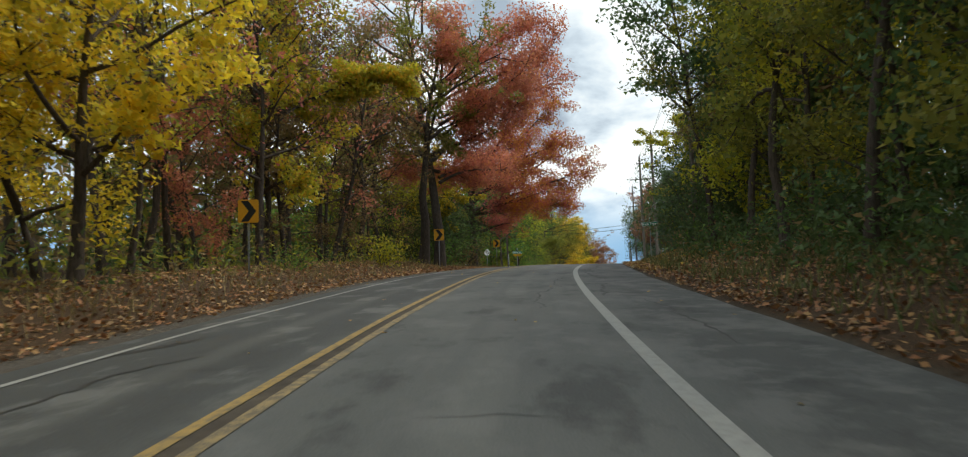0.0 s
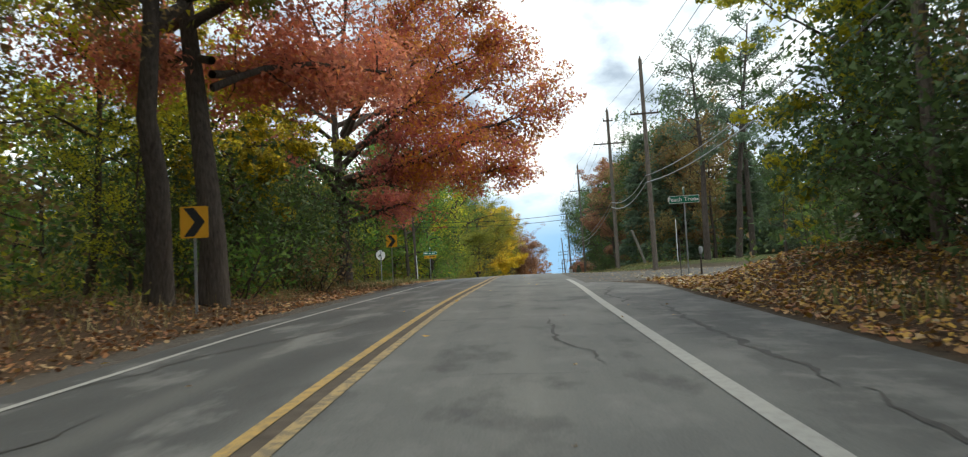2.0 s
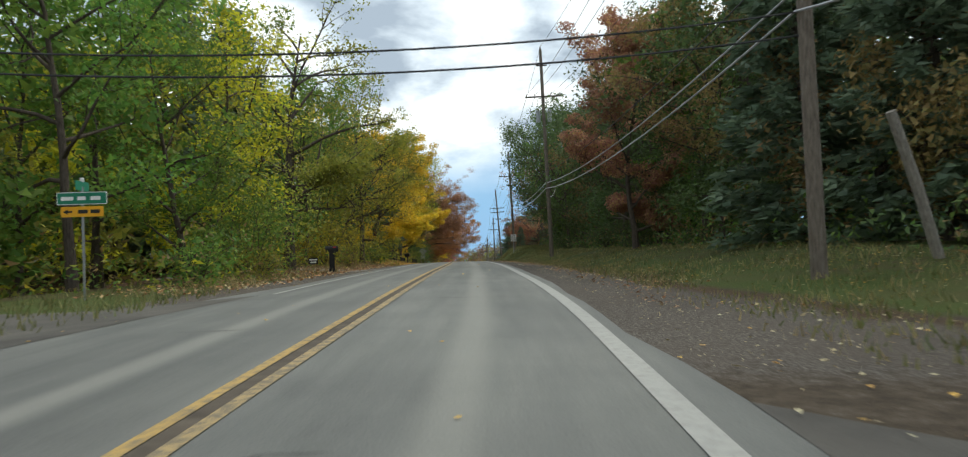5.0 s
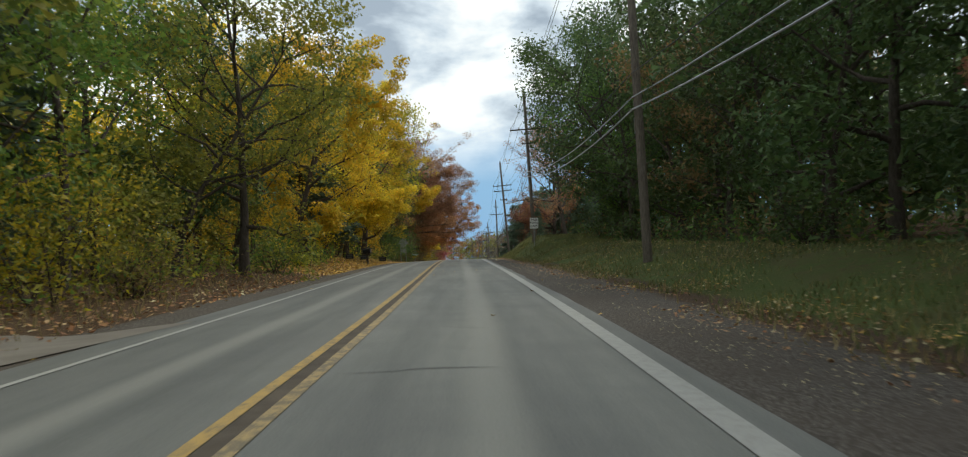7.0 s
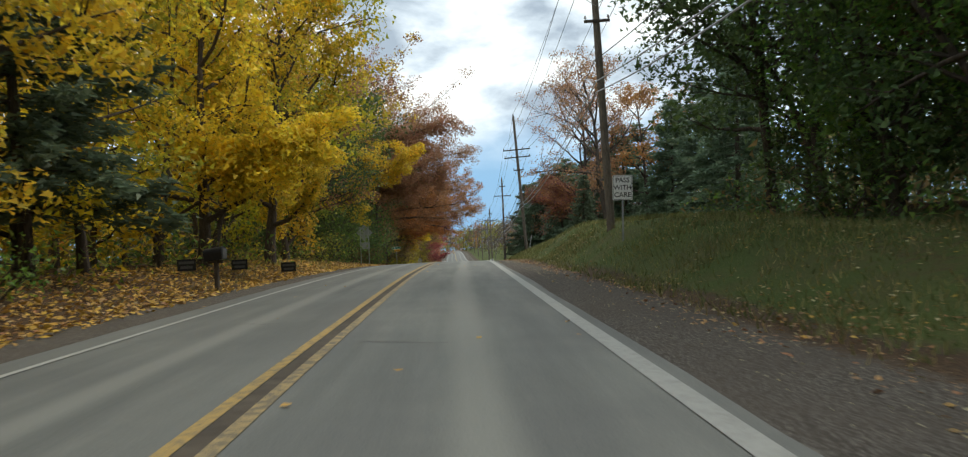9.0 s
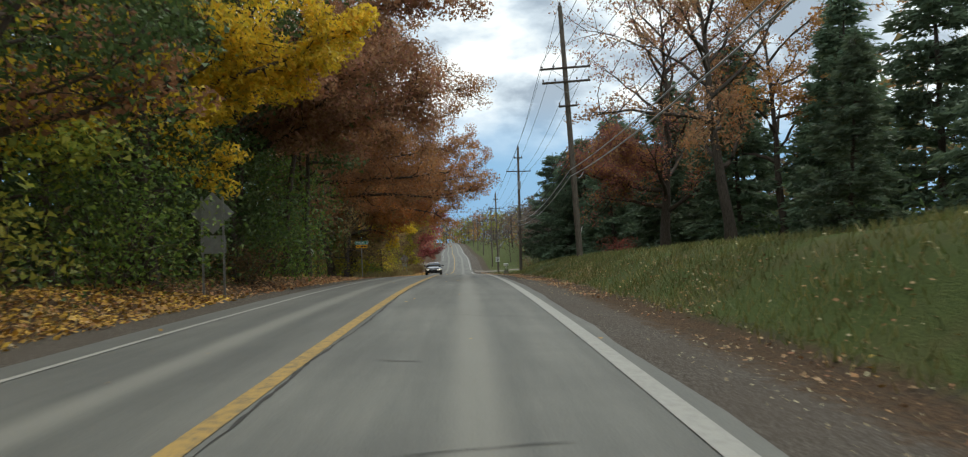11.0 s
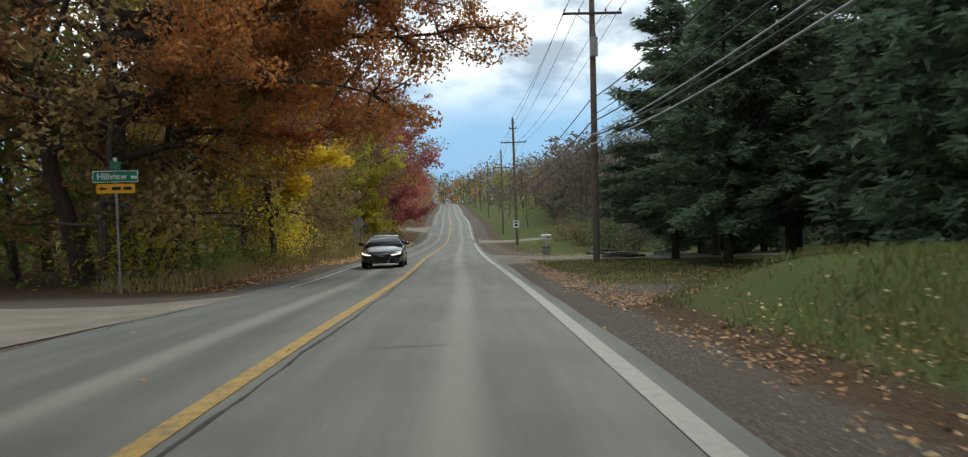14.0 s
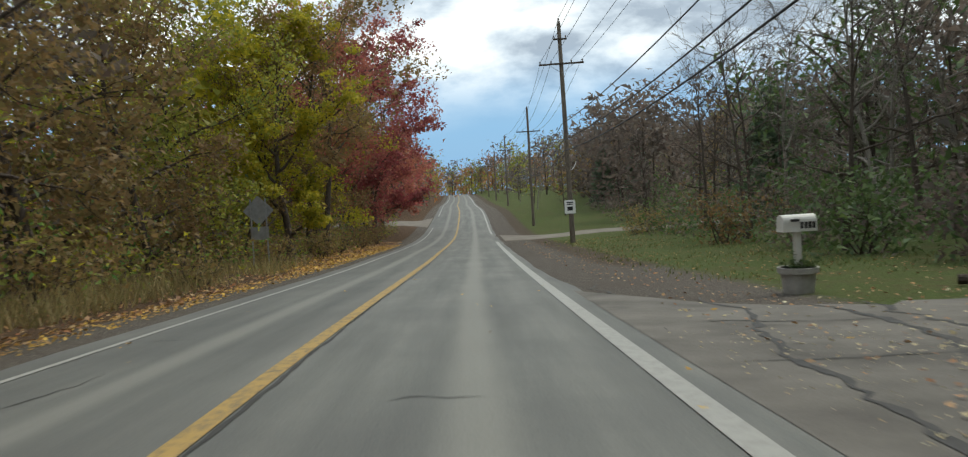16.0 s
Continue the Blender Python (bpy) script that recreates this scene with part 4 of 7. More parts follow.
# ---- far woods, undergrowth, litter and grass: past counting ----
def scatter(rng, n, s0, s1, u0, u1, z0, z1, size, flat=0.3, clump=0.0, up_bias=1.0):
    """Loose leaves in a band along the road, as quads; clumped where clump > 0."""
    k = int(n * (2.6 if clump else 1))
    s, u = rng.uniform(s0, s1, k), rng.uniform(u0, u1, k)
    if clump:
        f = np.array([noise.noise((a * 0.23, b * 0.35, 11.0)) for a, b in zip(s, u)])
        top = np.clip(0.45 + f * 1.1, 0.05, 1.0)
        keep = rng.uniform(0, 1, k) < top
        s, u, top = s[keep][:n], u[keep][:n], top[keep][:n]
    else:
        top = np.ones(k)
    n = len(s)
    base = place_many(s, u)
    base[:, 2] += z0 + (z1 - z0) * top * rng.uniform(0, 1, n) ** up_bias
    return leaf_quads(rng, base, size, flat)


def leaf_tris(rng, pos, size, flat):
    q = leaf_quads(rng, pos, size * 1.15, flat)
    return q[:, :3]


def leaf_quads(rng, pos, size, flat):
    n = len(pos)
    nn = rng.normal(0, 1, (n, 3)); nn[:, 2] = np.abs(nn[:, 2]) * (1 + flat) + flat
    nn /= np.linalg.norm(nn, axis=1)[:, None]
    a = np.cross(nn, rng.normal(0, 1, (n, 3))); a /= np.linalg.norm(a, axis=1)[:, None]
    b = np.cross(nn, a)
    sz = size * rng.uniform(0.55, 1.3, (n, 1))
    fold = nn * sz * rng.uniform(-0.2, 0.2, (n, 1))
    return np.stack([pos - a * sz * 0.5, pos + b * sz * 0.34 + fold, pos + a * sz * 0.5, pos - b * sz * 0.34 + fold], 1)


def stuff(name, label, category, batches):
    """One object of kind stuff from (quads, material) batches."""
    me = quads_mesh(name, np.concatenate([q for q, _ in batches]), batches[0][1])
    for _, m in batches[1:]:
        me.materials.append(m)
    me.polygons.foreach_set("material_index", np.concatenate([np.full(len(q), i, np.int32) for i, (q, _) in enumerate(batches)]))
    return tagged(new(name, me), label, category, kind="stuff")


def far_woods():
    """Rows of trees deep in the woods and along the far hill."""
    rng = np.random.default_rng(77)
    leaves = {k: [] for k in LEAF}
    trunks = []
    zones = [(z, -1) for z in LEFT_WOODS] + [(z, 1) for z in RIGHT_WOODS]
    deep = [(a, b, w if sg > 0 or a > 84 else {"brown": 3, "dark": 3, "olive": 2, "faded": 2}, sg, u0, u1, 4.6, 300, 0.95) for (a, b, w), sg in zones if a != 118 for u0, u1 in ((22, 30), (33, 44))]
    deep += [(110, 130, {"lime": 3, "olive": 3}, -1, 34, 44, 4, 300, 0.95), (295, 320, {"olive": 3, "lime": 2, "green": 2}, -1, 32, 46, 4, 300, 0.95), (148, 164, {"olive": 2, "dark": 2}, -1, 20, 34, 4, 300, 0.95), (84, 135, {"lime": 3, "olive": 3, "green": 2}, -1, 40, 52, 3.4, 320, 0.95), (88, 112, {"lime": 2, "olive": 3, "green": 2}, -1, 22, 34, 3.4, 320, 0.8)]
    deep += [(226, 345, {"dark": 3, "brown": 2, "olive": 1}, 1, 36, 54, 4.5, 300, 1.0), (226, 345, {"faded": 3, "olive": 2}, 1, 62, 90, 8, 380, 0.9), (150, 230, {"dark": 3, "brown": 2}, 1, 46, 75, 4, 320, 1.1), (148, 170, {"dark": 3, "brown": 2}, 1, 40, 70, 2.2, 320, 1.0),
             (84, 118, {"brown": 2, "lime": 2, "olive": 2}, 1, 60, 85, 7, 1100, 0.42), (345, 430, {"faded": 6, "dark": 2}, 1, 34, 60, 3.0, 260, 1.0), (338, 432, {"faded": 5, "dark": 3}, 1, 24, 34, 2.2, 380, 0.6)]
    deep += [(104, 190, {"dark": 4, "brown": 3, "olive": 2}, -1, 54, 72, 2.2, 360, 1.2), (131, 185, {"dark": 3, "brown": 3, "olive": 3}, -1, 20, 34, 2.6, 420, 1.0)]
    deep += [(468, 560, {"crimson": 4, "russet": 2, "faded": 2}, -1, 9.5, 14, 6.5, 330, 0.75), (443, 720, {"russet": 3, "faded": 3, "crimson": 1}, -1, 16, 34, 7, 260, 0.9), (560, 720, {"russet": 3, "faded": 3, "olive": 1}, -1, 9.5, 14, 8, 260, 0.9),
             (432, 560, {"faded": 6, "brown": 2}, 1, 20, 34, 4.0, 420, 0.85), (432, 560, {"faded": 5, "dark": 1}, 1, 36, 60, 4.5, 300, 1.1), (560, 720, {"faded": 5, "russet": 1, "olive": 1}, 1, 13, 34, 7, 260, 0.9),
             (690, 740, {"faded": 3, "russet": 2, "olive": 2}, -1, -60, 60, 1.2, 260, 1.0), (720, 900, {"faded": 3, "russet": 2, "olive": 2}, 1, -160, 160, 1.6, 200, 1.3), (480, 700, {"faded": 3, "olive": 2}, 1, 44, 120, 4, 220, 1.1), (480, 700, {"faded": 3, "olive": 2}, -1, 40, 110, 4, 220, 1.1)]
    for a, b, w, sg, u0, u1, step, count, size in deep:
        s = a + rng.uniform(0, step)
        keys = list(w); pr = np.array([w[k] for k in keys], float); pr /= pr.sum()
        while s < b:
            leaf = keys[rng.choice(len(keys), p=pr)]
            base = np.array(place(s, sg * rng.uniform(u0, u1)))
            h = rng.uniform(11, 17) * (0.62 if sg < 0 and 84 <= s <= 132 else 1.0); r = h * rng.uniform(0.28, 0.36)
            blobs = base + np.stack([rng.normal(0, r * 0.5, 26), rng.normal(0, r * 0.5, 26), h * (0.04 + 0.92 * rng.uniform(0, 1, 26) ** 0.8)], 1)
            p = blobs[rng.integers(0, 26, count)] + rng.normal(0, r * 0.2, (count, 3))
            leaves[leaf].append(leaf_tris(rng, p, size * 1.2, 0.3))
            tw = rng.uniform(0.13, 0.24); lean = rng.normal(0, 0.4, 2)
            for d in ((1, 0), (0, 1)):
                o = np.array((d[0] * tw, d[1] * tw, 0))
                t2 = base + (lean[0], lean[1], h * 0.8)
                trunks.append(np.stack([base - o, base + o, t2 + o * 0.3])); trunks.append(np.stack([base - o, t2 + o * 0.3, t2 - o * 0.3]))
            s += step * rng.uniform(0.7, 1.3)
    stuff("far_woods", "deep autumn woods behind the roadside trees", "woods", [(np.concatenate(v), LEAF[k]) for k, v in leaves.items() if v] + [(np.array(trunks), BARK)])


far_woods()


def brush_leaves(*a):
    """Loose leaves as triangles, a little larger."""
    q = scatter(*a)
    c = q.mean(1, keepdims=True)
    return (c + (q - c) * 1.25)[:, :3]


def undergrowth():
    rng = np.random.default_rng(31)
    out = {k: [] for k in ("green", "olive", "brown", "lime", "dark", "yellow", "tan", "faded")}
    for (a, b, w) in LEFT_WOODS:
        L = b - a
        # shaded: more dark leaves from 246 to 287, canopy shade put into leaf colour
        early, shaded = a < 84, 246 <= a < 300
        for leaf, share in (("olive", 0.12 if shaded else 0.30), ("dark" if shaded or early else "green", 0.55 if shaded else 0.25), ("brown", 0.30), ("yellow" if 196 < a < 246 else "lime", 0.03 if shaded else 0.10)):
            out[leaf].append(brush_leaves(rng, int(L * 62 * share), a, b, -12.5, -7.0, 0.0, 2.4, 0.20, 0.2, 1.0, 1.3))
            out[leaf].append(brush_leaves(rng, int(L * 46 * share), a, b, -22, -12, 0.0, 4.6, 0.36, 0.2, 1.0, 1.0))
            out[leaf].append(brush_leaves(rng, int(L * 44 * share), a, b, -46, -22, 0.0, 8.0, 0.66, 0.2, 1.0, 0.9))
        if a >= 345 or a == 320:  # a thick twiggy edge
            for leaf, share in (("brown", 0.50), ("olive", 0.12), ("dark", 0.16), ("faded", 0.22)):
                out[leaf].append(brush_leaves(rng, int(L * 150 * share), max(a, 334), b, -13.5, -8.4, 0.3, 8.0, 0.23, 0.2, 1.0, 0.9))
    for (a, b, w) in RIGHT_WOODS:
        L = b - a
        u0 = 9.0 if a < 80 else 11.5
        for leaf, share in (("dark", 0.55), ("green", 0.2), ("brown", 0.25)):
            out[leaf].append(brush_leaves(rng, int(L * (80 if a < 80 else 55) * share), a, b, u0, 15.0, 0.0, 2.8, 0.22, 0.2, 1.0, 1.2))
            if a == 118:
                continue
            out[leaf].append(brush_leaves(rng, int(L * 36 * share), a, b, 14, 26, 0.0, 5.5, 0.40, 0.2, 1.0, 1.0))
            out[leaf].append(brush_leaves(rng, int(L * 26 * share), a, b, 26, 44, 0.0, 8.0, 0.62, 0.2, 1.0, 0.9))
    for leaf, n in (("green", 1200), ("olive", 3200), ("dark", 4400), ("brown", 1900)):
        out[leaf].append(brush_leaves(rng, n // 2, 84, 106, -17, -10.5, 0.0, 3.0, 0.24, 0.2, 1.0, 1.1))
        out[leaf].append(brush_leaves(rng, n, 84, 131, -34, -16, 0.0, 4.6, 0.42, 0.2, 1.0, 1.0))
        out[leaf].append(brush_leaves(rng, n, 84, 160, -60, -34, 0.0, 9.0, 0.75, 0.2, 0.0, 0.9))
    out["dark"].append(brush_leaves(rng, 7000, -6, 50, 9.0, 13.5, 0.0, 2.6, 0.2, 0.2, 1.0, 1.2))
    out["dark"].append(brush_leaves(rng, 4500, 354, 405, 13.5, 34, 0.0, 4.5, 0.26, 0.2, 1.0, 1.1))
    out["dark"].append(brush_leaves(rng, 6500, 350, 408, 13.0, 34, 0.0, 4.5, 0.26, 0.2, 1.0, 1.1))
    out["faded"].append(brush_leaves(rng, 3500, 354, 400, 13.5, 34, 0.0, 3.0, 0.26, 0.2, 1.0, 1.1))
    for leaf, n in (("tan", 1500), ("brown", 2200), ("olive", 900)):
        out[leaf].append(brush_leaves(rng, n, 690, 780, -120, 120, 0.0, 9.0, 1.5, 0.2, 0.0, 0.9))
    out["faded"].append(brush_leaves(rng, 4000, 425, 470, 18, 40, 0.0, 3.5, 0.4, 0.2, 1.0, 1.1))
    out["dark"].append(brush_leaves(rng, 6000, 236, 330, 22, 36, 0.0, 5.0, 0.40, 0.2, 1.0, 1.0))
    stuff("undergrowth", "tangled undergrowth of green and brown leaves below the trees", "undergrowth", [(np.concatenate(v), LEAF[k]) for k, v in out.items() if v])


undergrowth()


def litter():
    rng = np.random.default_rng(8)
    brown, gold, pale = [], [], []
    pale.append(scatter(rng, 3600, 112, 300, 5.6, 13, 0.02, 0.10, 0.09, 1.6, 1.0))
    pale.append(scatter(rng, 1300, 76, 118, 4.2, 26, 0.02, 0.04, 0.085, 2.5))
    pale.append(scatter(rng, 900, 40, 84, 6.4, 12, 0.03, 0.14, 0.15, 1.6))
    pale.append(scatter(rng, 700, 128, 250, -9, -4.9, 0.02, 0.10, 0.13, 1.6))
    pale.append(scatter(rng, 750, 300, 350, 4.8, 12, 0.02, 0.05, 0.085, 1.8))
    pale.append(scatter(rng, 5200, 112, 300, 4.3, 6.6, 0.012, 0.03, 0.035, 1.8, 1.0))
    pale.append(scatter(rng, 3000, 312, 346, 4.3, 8.5, 0.012, 0.03, 0.04, 1.8))
    brown.append(scatter(rng, 1600, 318, 342, 5.4, 12, 0.02, 0.06, 0.085, 1.6))
    brown.append(scatter(rng, 15000, -6, 84, -9.5, -4.4, 0.01, 0.12, 0.135, 1.2))
    brown.append(scatter(rng, 15000, -6, 77, 6.5, 12.5, 0.01, 0.14, 0.14, 1.2))
    gold.append(scatter(rng, 6500, 40, 78, 6.6, 13.0, 0.01, 0.14, 0.14, 1.2))
    brown.append(scatter(rng, 5500, 84, 112, -13, -4.8, 0.01, 0.10, 0.15, 1.5))
    gold.append(scatter(rng, 900, 78, 116, 4.5, 26, 0.01, 0.03, 0.085, 2.5))
    brown.append(scatter(rng, 3800, 128, 214, -9.5, -5.0, 0.01, 0.10, 0.14, 1.5))
    gold.append(scatter(rng, 9500, 190, 258, -9.5, -4.9, 0.01, 0.12, 0.16, 1.5))
    brown.append(scatter(rng, 4200, 246, 298, -9.5, -4.9, 0.01, 0.12, 0.15, 1.5))
    brown.append(scatter(rng, 4500, 318, 420, -8.6, -5.0, 0.01, 0.10, 0.14, 1.5))
    gold.append(scatter(rng, 2600, 340, 412, -5.9, -4.5, 0.01, 0.05, 0.12, 1.8))
    gold.append(scatter(rng, 1600, 372, 410, -7.6, -5.0, 0.01, 0.10, 0.15, 1.5))
    brown.append(scatter(rng, 6300, 118, 300, 5.0, 7.8, 0.01, 0.05, 0.085, 1.8, 1.0))
    gold.append(scatter(rng, 1800, 118, 240, 5.6, 12, 0.01, 0.06, 0.09, 1.8, 1.0))
    brown.append(scatter(rng, 5400, 262, 330, 4.7, 7.0, 0.01, 0.05, 0.085, 1.8, 1.0))
    brown.append(scatter(rng, 3300, 318, 400, 5.0, 14, 0.01, 0.05, 0.085, 1.8))
    gold.append(scatter(rng, 260, -6, 360, -4.6, 6.4, 0.012, 0.03, 0.10, 3.0))
    stuff("fallen_leaves", "fallen brown and golden leaves lying along the verges", "leaves", [(np.concatenate(brown), LITTER), (np.concatenate(gold), LITTER_GOLD), (np.concatenate(pale), LITTER_PALE)])


litter()


def blades(rng, n, s0, s1, u0, u1, height, thick=0.02, clump=1.0):
    q = scatter(rng, n, s0, s1, u0, u1, 0, 0.001, 0.01, 0.3, clump)
    p = q.mean(1)
    n = len(p)
    d = rng.normal(0, 1, (n, 3)); d[:, 2] = 0; d /= np.linalg.norm(d, axis=1)[:, None]
    h = height * rng.uniform(0.5, 1.3, (n, 1))
    tip = p + np.concatenate([rng.normal(0, 0.35, (n, 2)) * h, h], 1)
    return np.stack([p - d * thick, p + d * thick, tip + d * thick * 0.25, tip - d * thick * 0.25], 1)


def grass():
    rng = np.random.default_rng(9)
    green = [blades(rng, 14000, 112, 205, 6.0, 14, 0.12, 0.018), blades(rng, 30000, 205, 310, 5.8, 12.5, 0.17, 0.016), blades(rng, 2200, 300, 334, 6.8, 16, 0.10, 0.02), blades(rng, 2800, 354, 400, 6.8, 16, 0.10, 0.02), blades(rng, 3500, 84, 130, -12, -5.0, 0.22, 0.02)]
    green.append(blades(rng, 6500, 318, 339, 5.8, 12, 0.09, 0.014))
    green.append(blades(rng, 4500, -6, 60, 7.4, 12.5, 0.34, 0.022))
    dry = [blades(rng, 2600, 318, 339, 5.7, 12, 0.08, 0.012), blades(rng, 9000, 112, 300, 5.6, 13, 0.16, 0.014), blades(rng, 5000, 318, 380, -9.5, -6.2, 0.55, 0.016), blades(rng, 2200, 10, 100, -9.5, -5.5, 0.4, 0.014), blades(rng, 1800, 130, 250, -9, -5.6, 0.35, 0.014)]
    stuff("grass", "rough grass on the verges, green and dry", "grass", [(np.concatenate(green), GRASS), (np.concatenate(dry), DRYGRASS)])


grass()

# ---- single trees that stand out ----
def hero(name, label, seed, s, u, height, radius, clear, trunk_r, leaf, count, size, lean=(0, 0), limbs_n=15, extra=(), twigs=6, bark=None, second=None, turn=0, shape=1.0, limb=0.48):
    """A tree of its own; extra: long limbs as (height, direction, length, tilt), given in the road's frame."""
    rng = np.random.default_rng(seed)
    wood, tips = broadleaf(rng, height, radius, clear, trunk_r, limbs_n, twigs, lean, False, shape)
    tips = list(tips)
    for hgt, ang, length, tilt in extra:
        a = radians(ang)
        lp, ld = bent((lean[0] * hgt, lean[1] * hgt, hgt), (math.cos(a), math.sin(a), tilt), length, rng, 9, 0.11, 0.0)
        end = hgt + tilt * length * 0.75
        lp = [p + np.array((0, 0, (end - lp[-1][2]) * i / 9)) for i, p in enumerate(lp)]
        r0 = trunk_r * limb
        wood.append((lp, [r0 * (1 - 0.9 * i / 9) for i in range(10)], 7))
        for j in range(24):
            q = rng.integers(2, 10)
            sp, _ = bent(lp[q], ld + rng.normal(0, 0.8, 3), min(2.4, length * rng.uniform(0.14, 0.30)), rng, 4, 0.24, 0.01)
            sp = [np.array((p[0], p[1], max(p[2], lp[q][2] - 0.9))) for p in sp]
            wood.append((sp, [r0 * 0.28, r0 * 0.2, r0 * 0.14, r0 * 0.08, 0.006], 4))
            tips += [sp[1], sp[2], sp[3], sp[4], sp[4]] * 2
    tips = np.array(tips)
    ob = thing(name, label, "tree", Matrix.Translation(place(s, u, -0.05)) @ Matrix.Rotation(radians(heading(s) + turn), 4, "Z"))
    trunk = new("trunk", wood_mesh("trunk", wood, bark or BARK)); trunk.parent = ob
    sp = radius * 0.058
    crown = new("crown", leaves_mesh("crown", tips, (sp, sp, sp * 0.7), count, size, rng, LEAF[leaf])); crown.parent = ob
    if second:
        leaf2, n2, side = second
        far = tips[tips[:, 0] > np.quantile(tips[:, 0], side)]
        c2 = new("crown", leaves_mesh("crown", far, (sp, sp, sp * 0.7), n2, size, rng, LEAF[leaf2])); c2.parent = ob
    tagged(ob, label, "tree", "roadside trees")
    return ob


hero("tree", "spreading red oak with a broad crown turning orange at its tips", 1, 87.4, -7.6, 17.0, 8.2, 0.24, 0.42, "red", 36000, 0.19, (0.03, 0), 17, ((5.2, 5, 10.0, 0.16), (5.6, -32, 9.0, 0.14), (5.4, -4, 11.0, 0.42), (7.0, 16, 11.5, 0.58), (6.4, -28, 11.0, 0.5), (8.0, -60, 9.5, 0.6), (8.0, 60, 9.5, 0.6), (9.5, 0, 10.5, 0.8), (6.0, 165, 7, 0.5), (4.6, 82, 8.0, 0.08)), second=("orange", 20000, 0.55))
hero("tree", "tall old tree with twin dark stems and thinning red leaves", 2, 66.2, -6.7, 24.0, 9.0, 0.40, 0.42, "red", 62000, 0.20, (0.02, 0), 18, ((6.2, 40, 8.0, 0.30), (6.6, 80, 8.0, 0.28), (7.0, 130, 8.0, 0.3), (8.5, 5, 9.0, 0.50), (9.5, -30, 9.0, 0.5), (10.5, 25, 9.5, 0.55), (12.0, -8, 9.5, 0.55), (11.0, 60, 8.0, 0.6), (12.0, -65, 9.0, 0.55), (13.5, 10, 8.0, 0.7), (10.0, 165, 8.0, 0.5)), limb=0.30)
hero("tree", "tall old tree with pale ribbed bark and green leaves", 3, 64.4, -7.5, 18.0, 5.5, 0.45, 0.40, "olive", 6750, 0.24, (-0.01, 0), 12)
hero("tree", "leaning dark-stemmed tree with golden yellow leaves", 4, 23.4, -8.6, 13.0, 5.5, 0.22, 0.20, "yellow", 12000, 0.23, (0.07, 0.1), 14)
hero("tree", "tall dark-stemmed tree with yellow-green leaves", 5, 42, -10.4, 14.0, 5.0, 0.26, 0.30, "lime", 13000, 0.2, (0.02, 0), 14, ((7, 10, 6, 0.5),), second=("yellow", 6000, 0.2))
hero("tree", "huge oak whose long limbs reach over the road, orange-brown leaves", 6, 297, -12.6, 22.0, 9.0, 0.30, 0.46, "tan", 52000, 0.165, (0.03, 0), 16, ((6.4, 4, 15.0, 0.0), (7.1, -8, 14.0, 0.05), (7.8, 12, 14.0, 0.18), (8.6, 24, 14.0, 0.28), (6.8, 40, 11, 0.26), (9.5, -8, 14.0, 0.28), (7.6, -35, 10, 0.38), (11, 5, 14.0, 0.28), (12.5, -5, 13.5, 0.28), (14, 18, 10.0, 0.5)), second=("russet", 22000, 0.35))
hero("tree", "old oak with spreading limbs and orange-brown leaves", 7, 324.5, -10.5, 16.0, 6.6, 0.32, 0.50, "russet", 52000, 0.165, (0.02, 0), 15, ((6.2, 2, 10.0, 0.06), (6.9, -28, 9.5, 0.16), (7.5, 25, 10.0, 0.3), (8.2, 0, 14.0, 0.12), (9.0, -14, 14.0, 0.14), (9.8, 9, 14.0, 0.16), (10.8, 20, 13.0, 0.18), (11.4, -3, 13.5, 0.2), (8.5, -5, 9.0, 0.5), (8.5, 60, 8.0, 0.5)), second=("orange", 16000, 0.3))
hero("tree", "broad oak with orange-brown leaves reaching over the verge", 30, 331, -10.8, 16.0, 6.8, 0.3, 0.36, "russet", 24000, 0.165, (0.02, 0), 15, ((6.2, 5, 9.0, 0.10), (7.0, -25, 9.0, 0.2), (8.0, 22, 9.0, 0.3), (9.0, 0, 8.0, 0.45)), second=("orange", 9000, 0.3))
hero("tree", "old oak stem beside another, with thin orange-brown leaves", 8, 325.2, -12.2, 16.0, 6.5, 0.36, 0.46, "russet", 9000, 0.24, (-0.02, 0), 13)
hero("tree", "tall oak with faded tan-brown leaves over dark green shrubs", 9, 273, -9.2, 19.0, 8.5, 0.34, 0.36, "tan", 36000, 0.19, (0.05, 0), 17, ((6.0, 5, 9.5, 0.30), (7.0, -30, 9.0, 0.35), (8.0, 15, 10.0, 0.4), (9.5, -10, 10.0, 0.5)), second=("dull_red", 14000, 0.2))
hero("tree", "golden yellow tree at the wood's edge", 10, 261, -9.0, 17.0, 6.0, 0.2, 0.34, "yellow", 19500, 0.2, (0.03, 0), 16, ((6.5, 0, 7.5, 0.4),))
hero("tree", "golden yellow maple leaning over the verge", 11, 223, -8.6, 16.5, 6.2, 0.12, 0.28, "yellow", 30000, 0.20, (0.04, 0), 18, ((3.5, 0, 6.0, 0.4),))
hero("tree", "golden yellow maple with a full crown", 12, 233, -8.2, 17.5, 6.0, 0.12, 0.30, "yellow", 24000, 0.20, (0.04, 0), 18, second=("lime", 9000, 0.0))
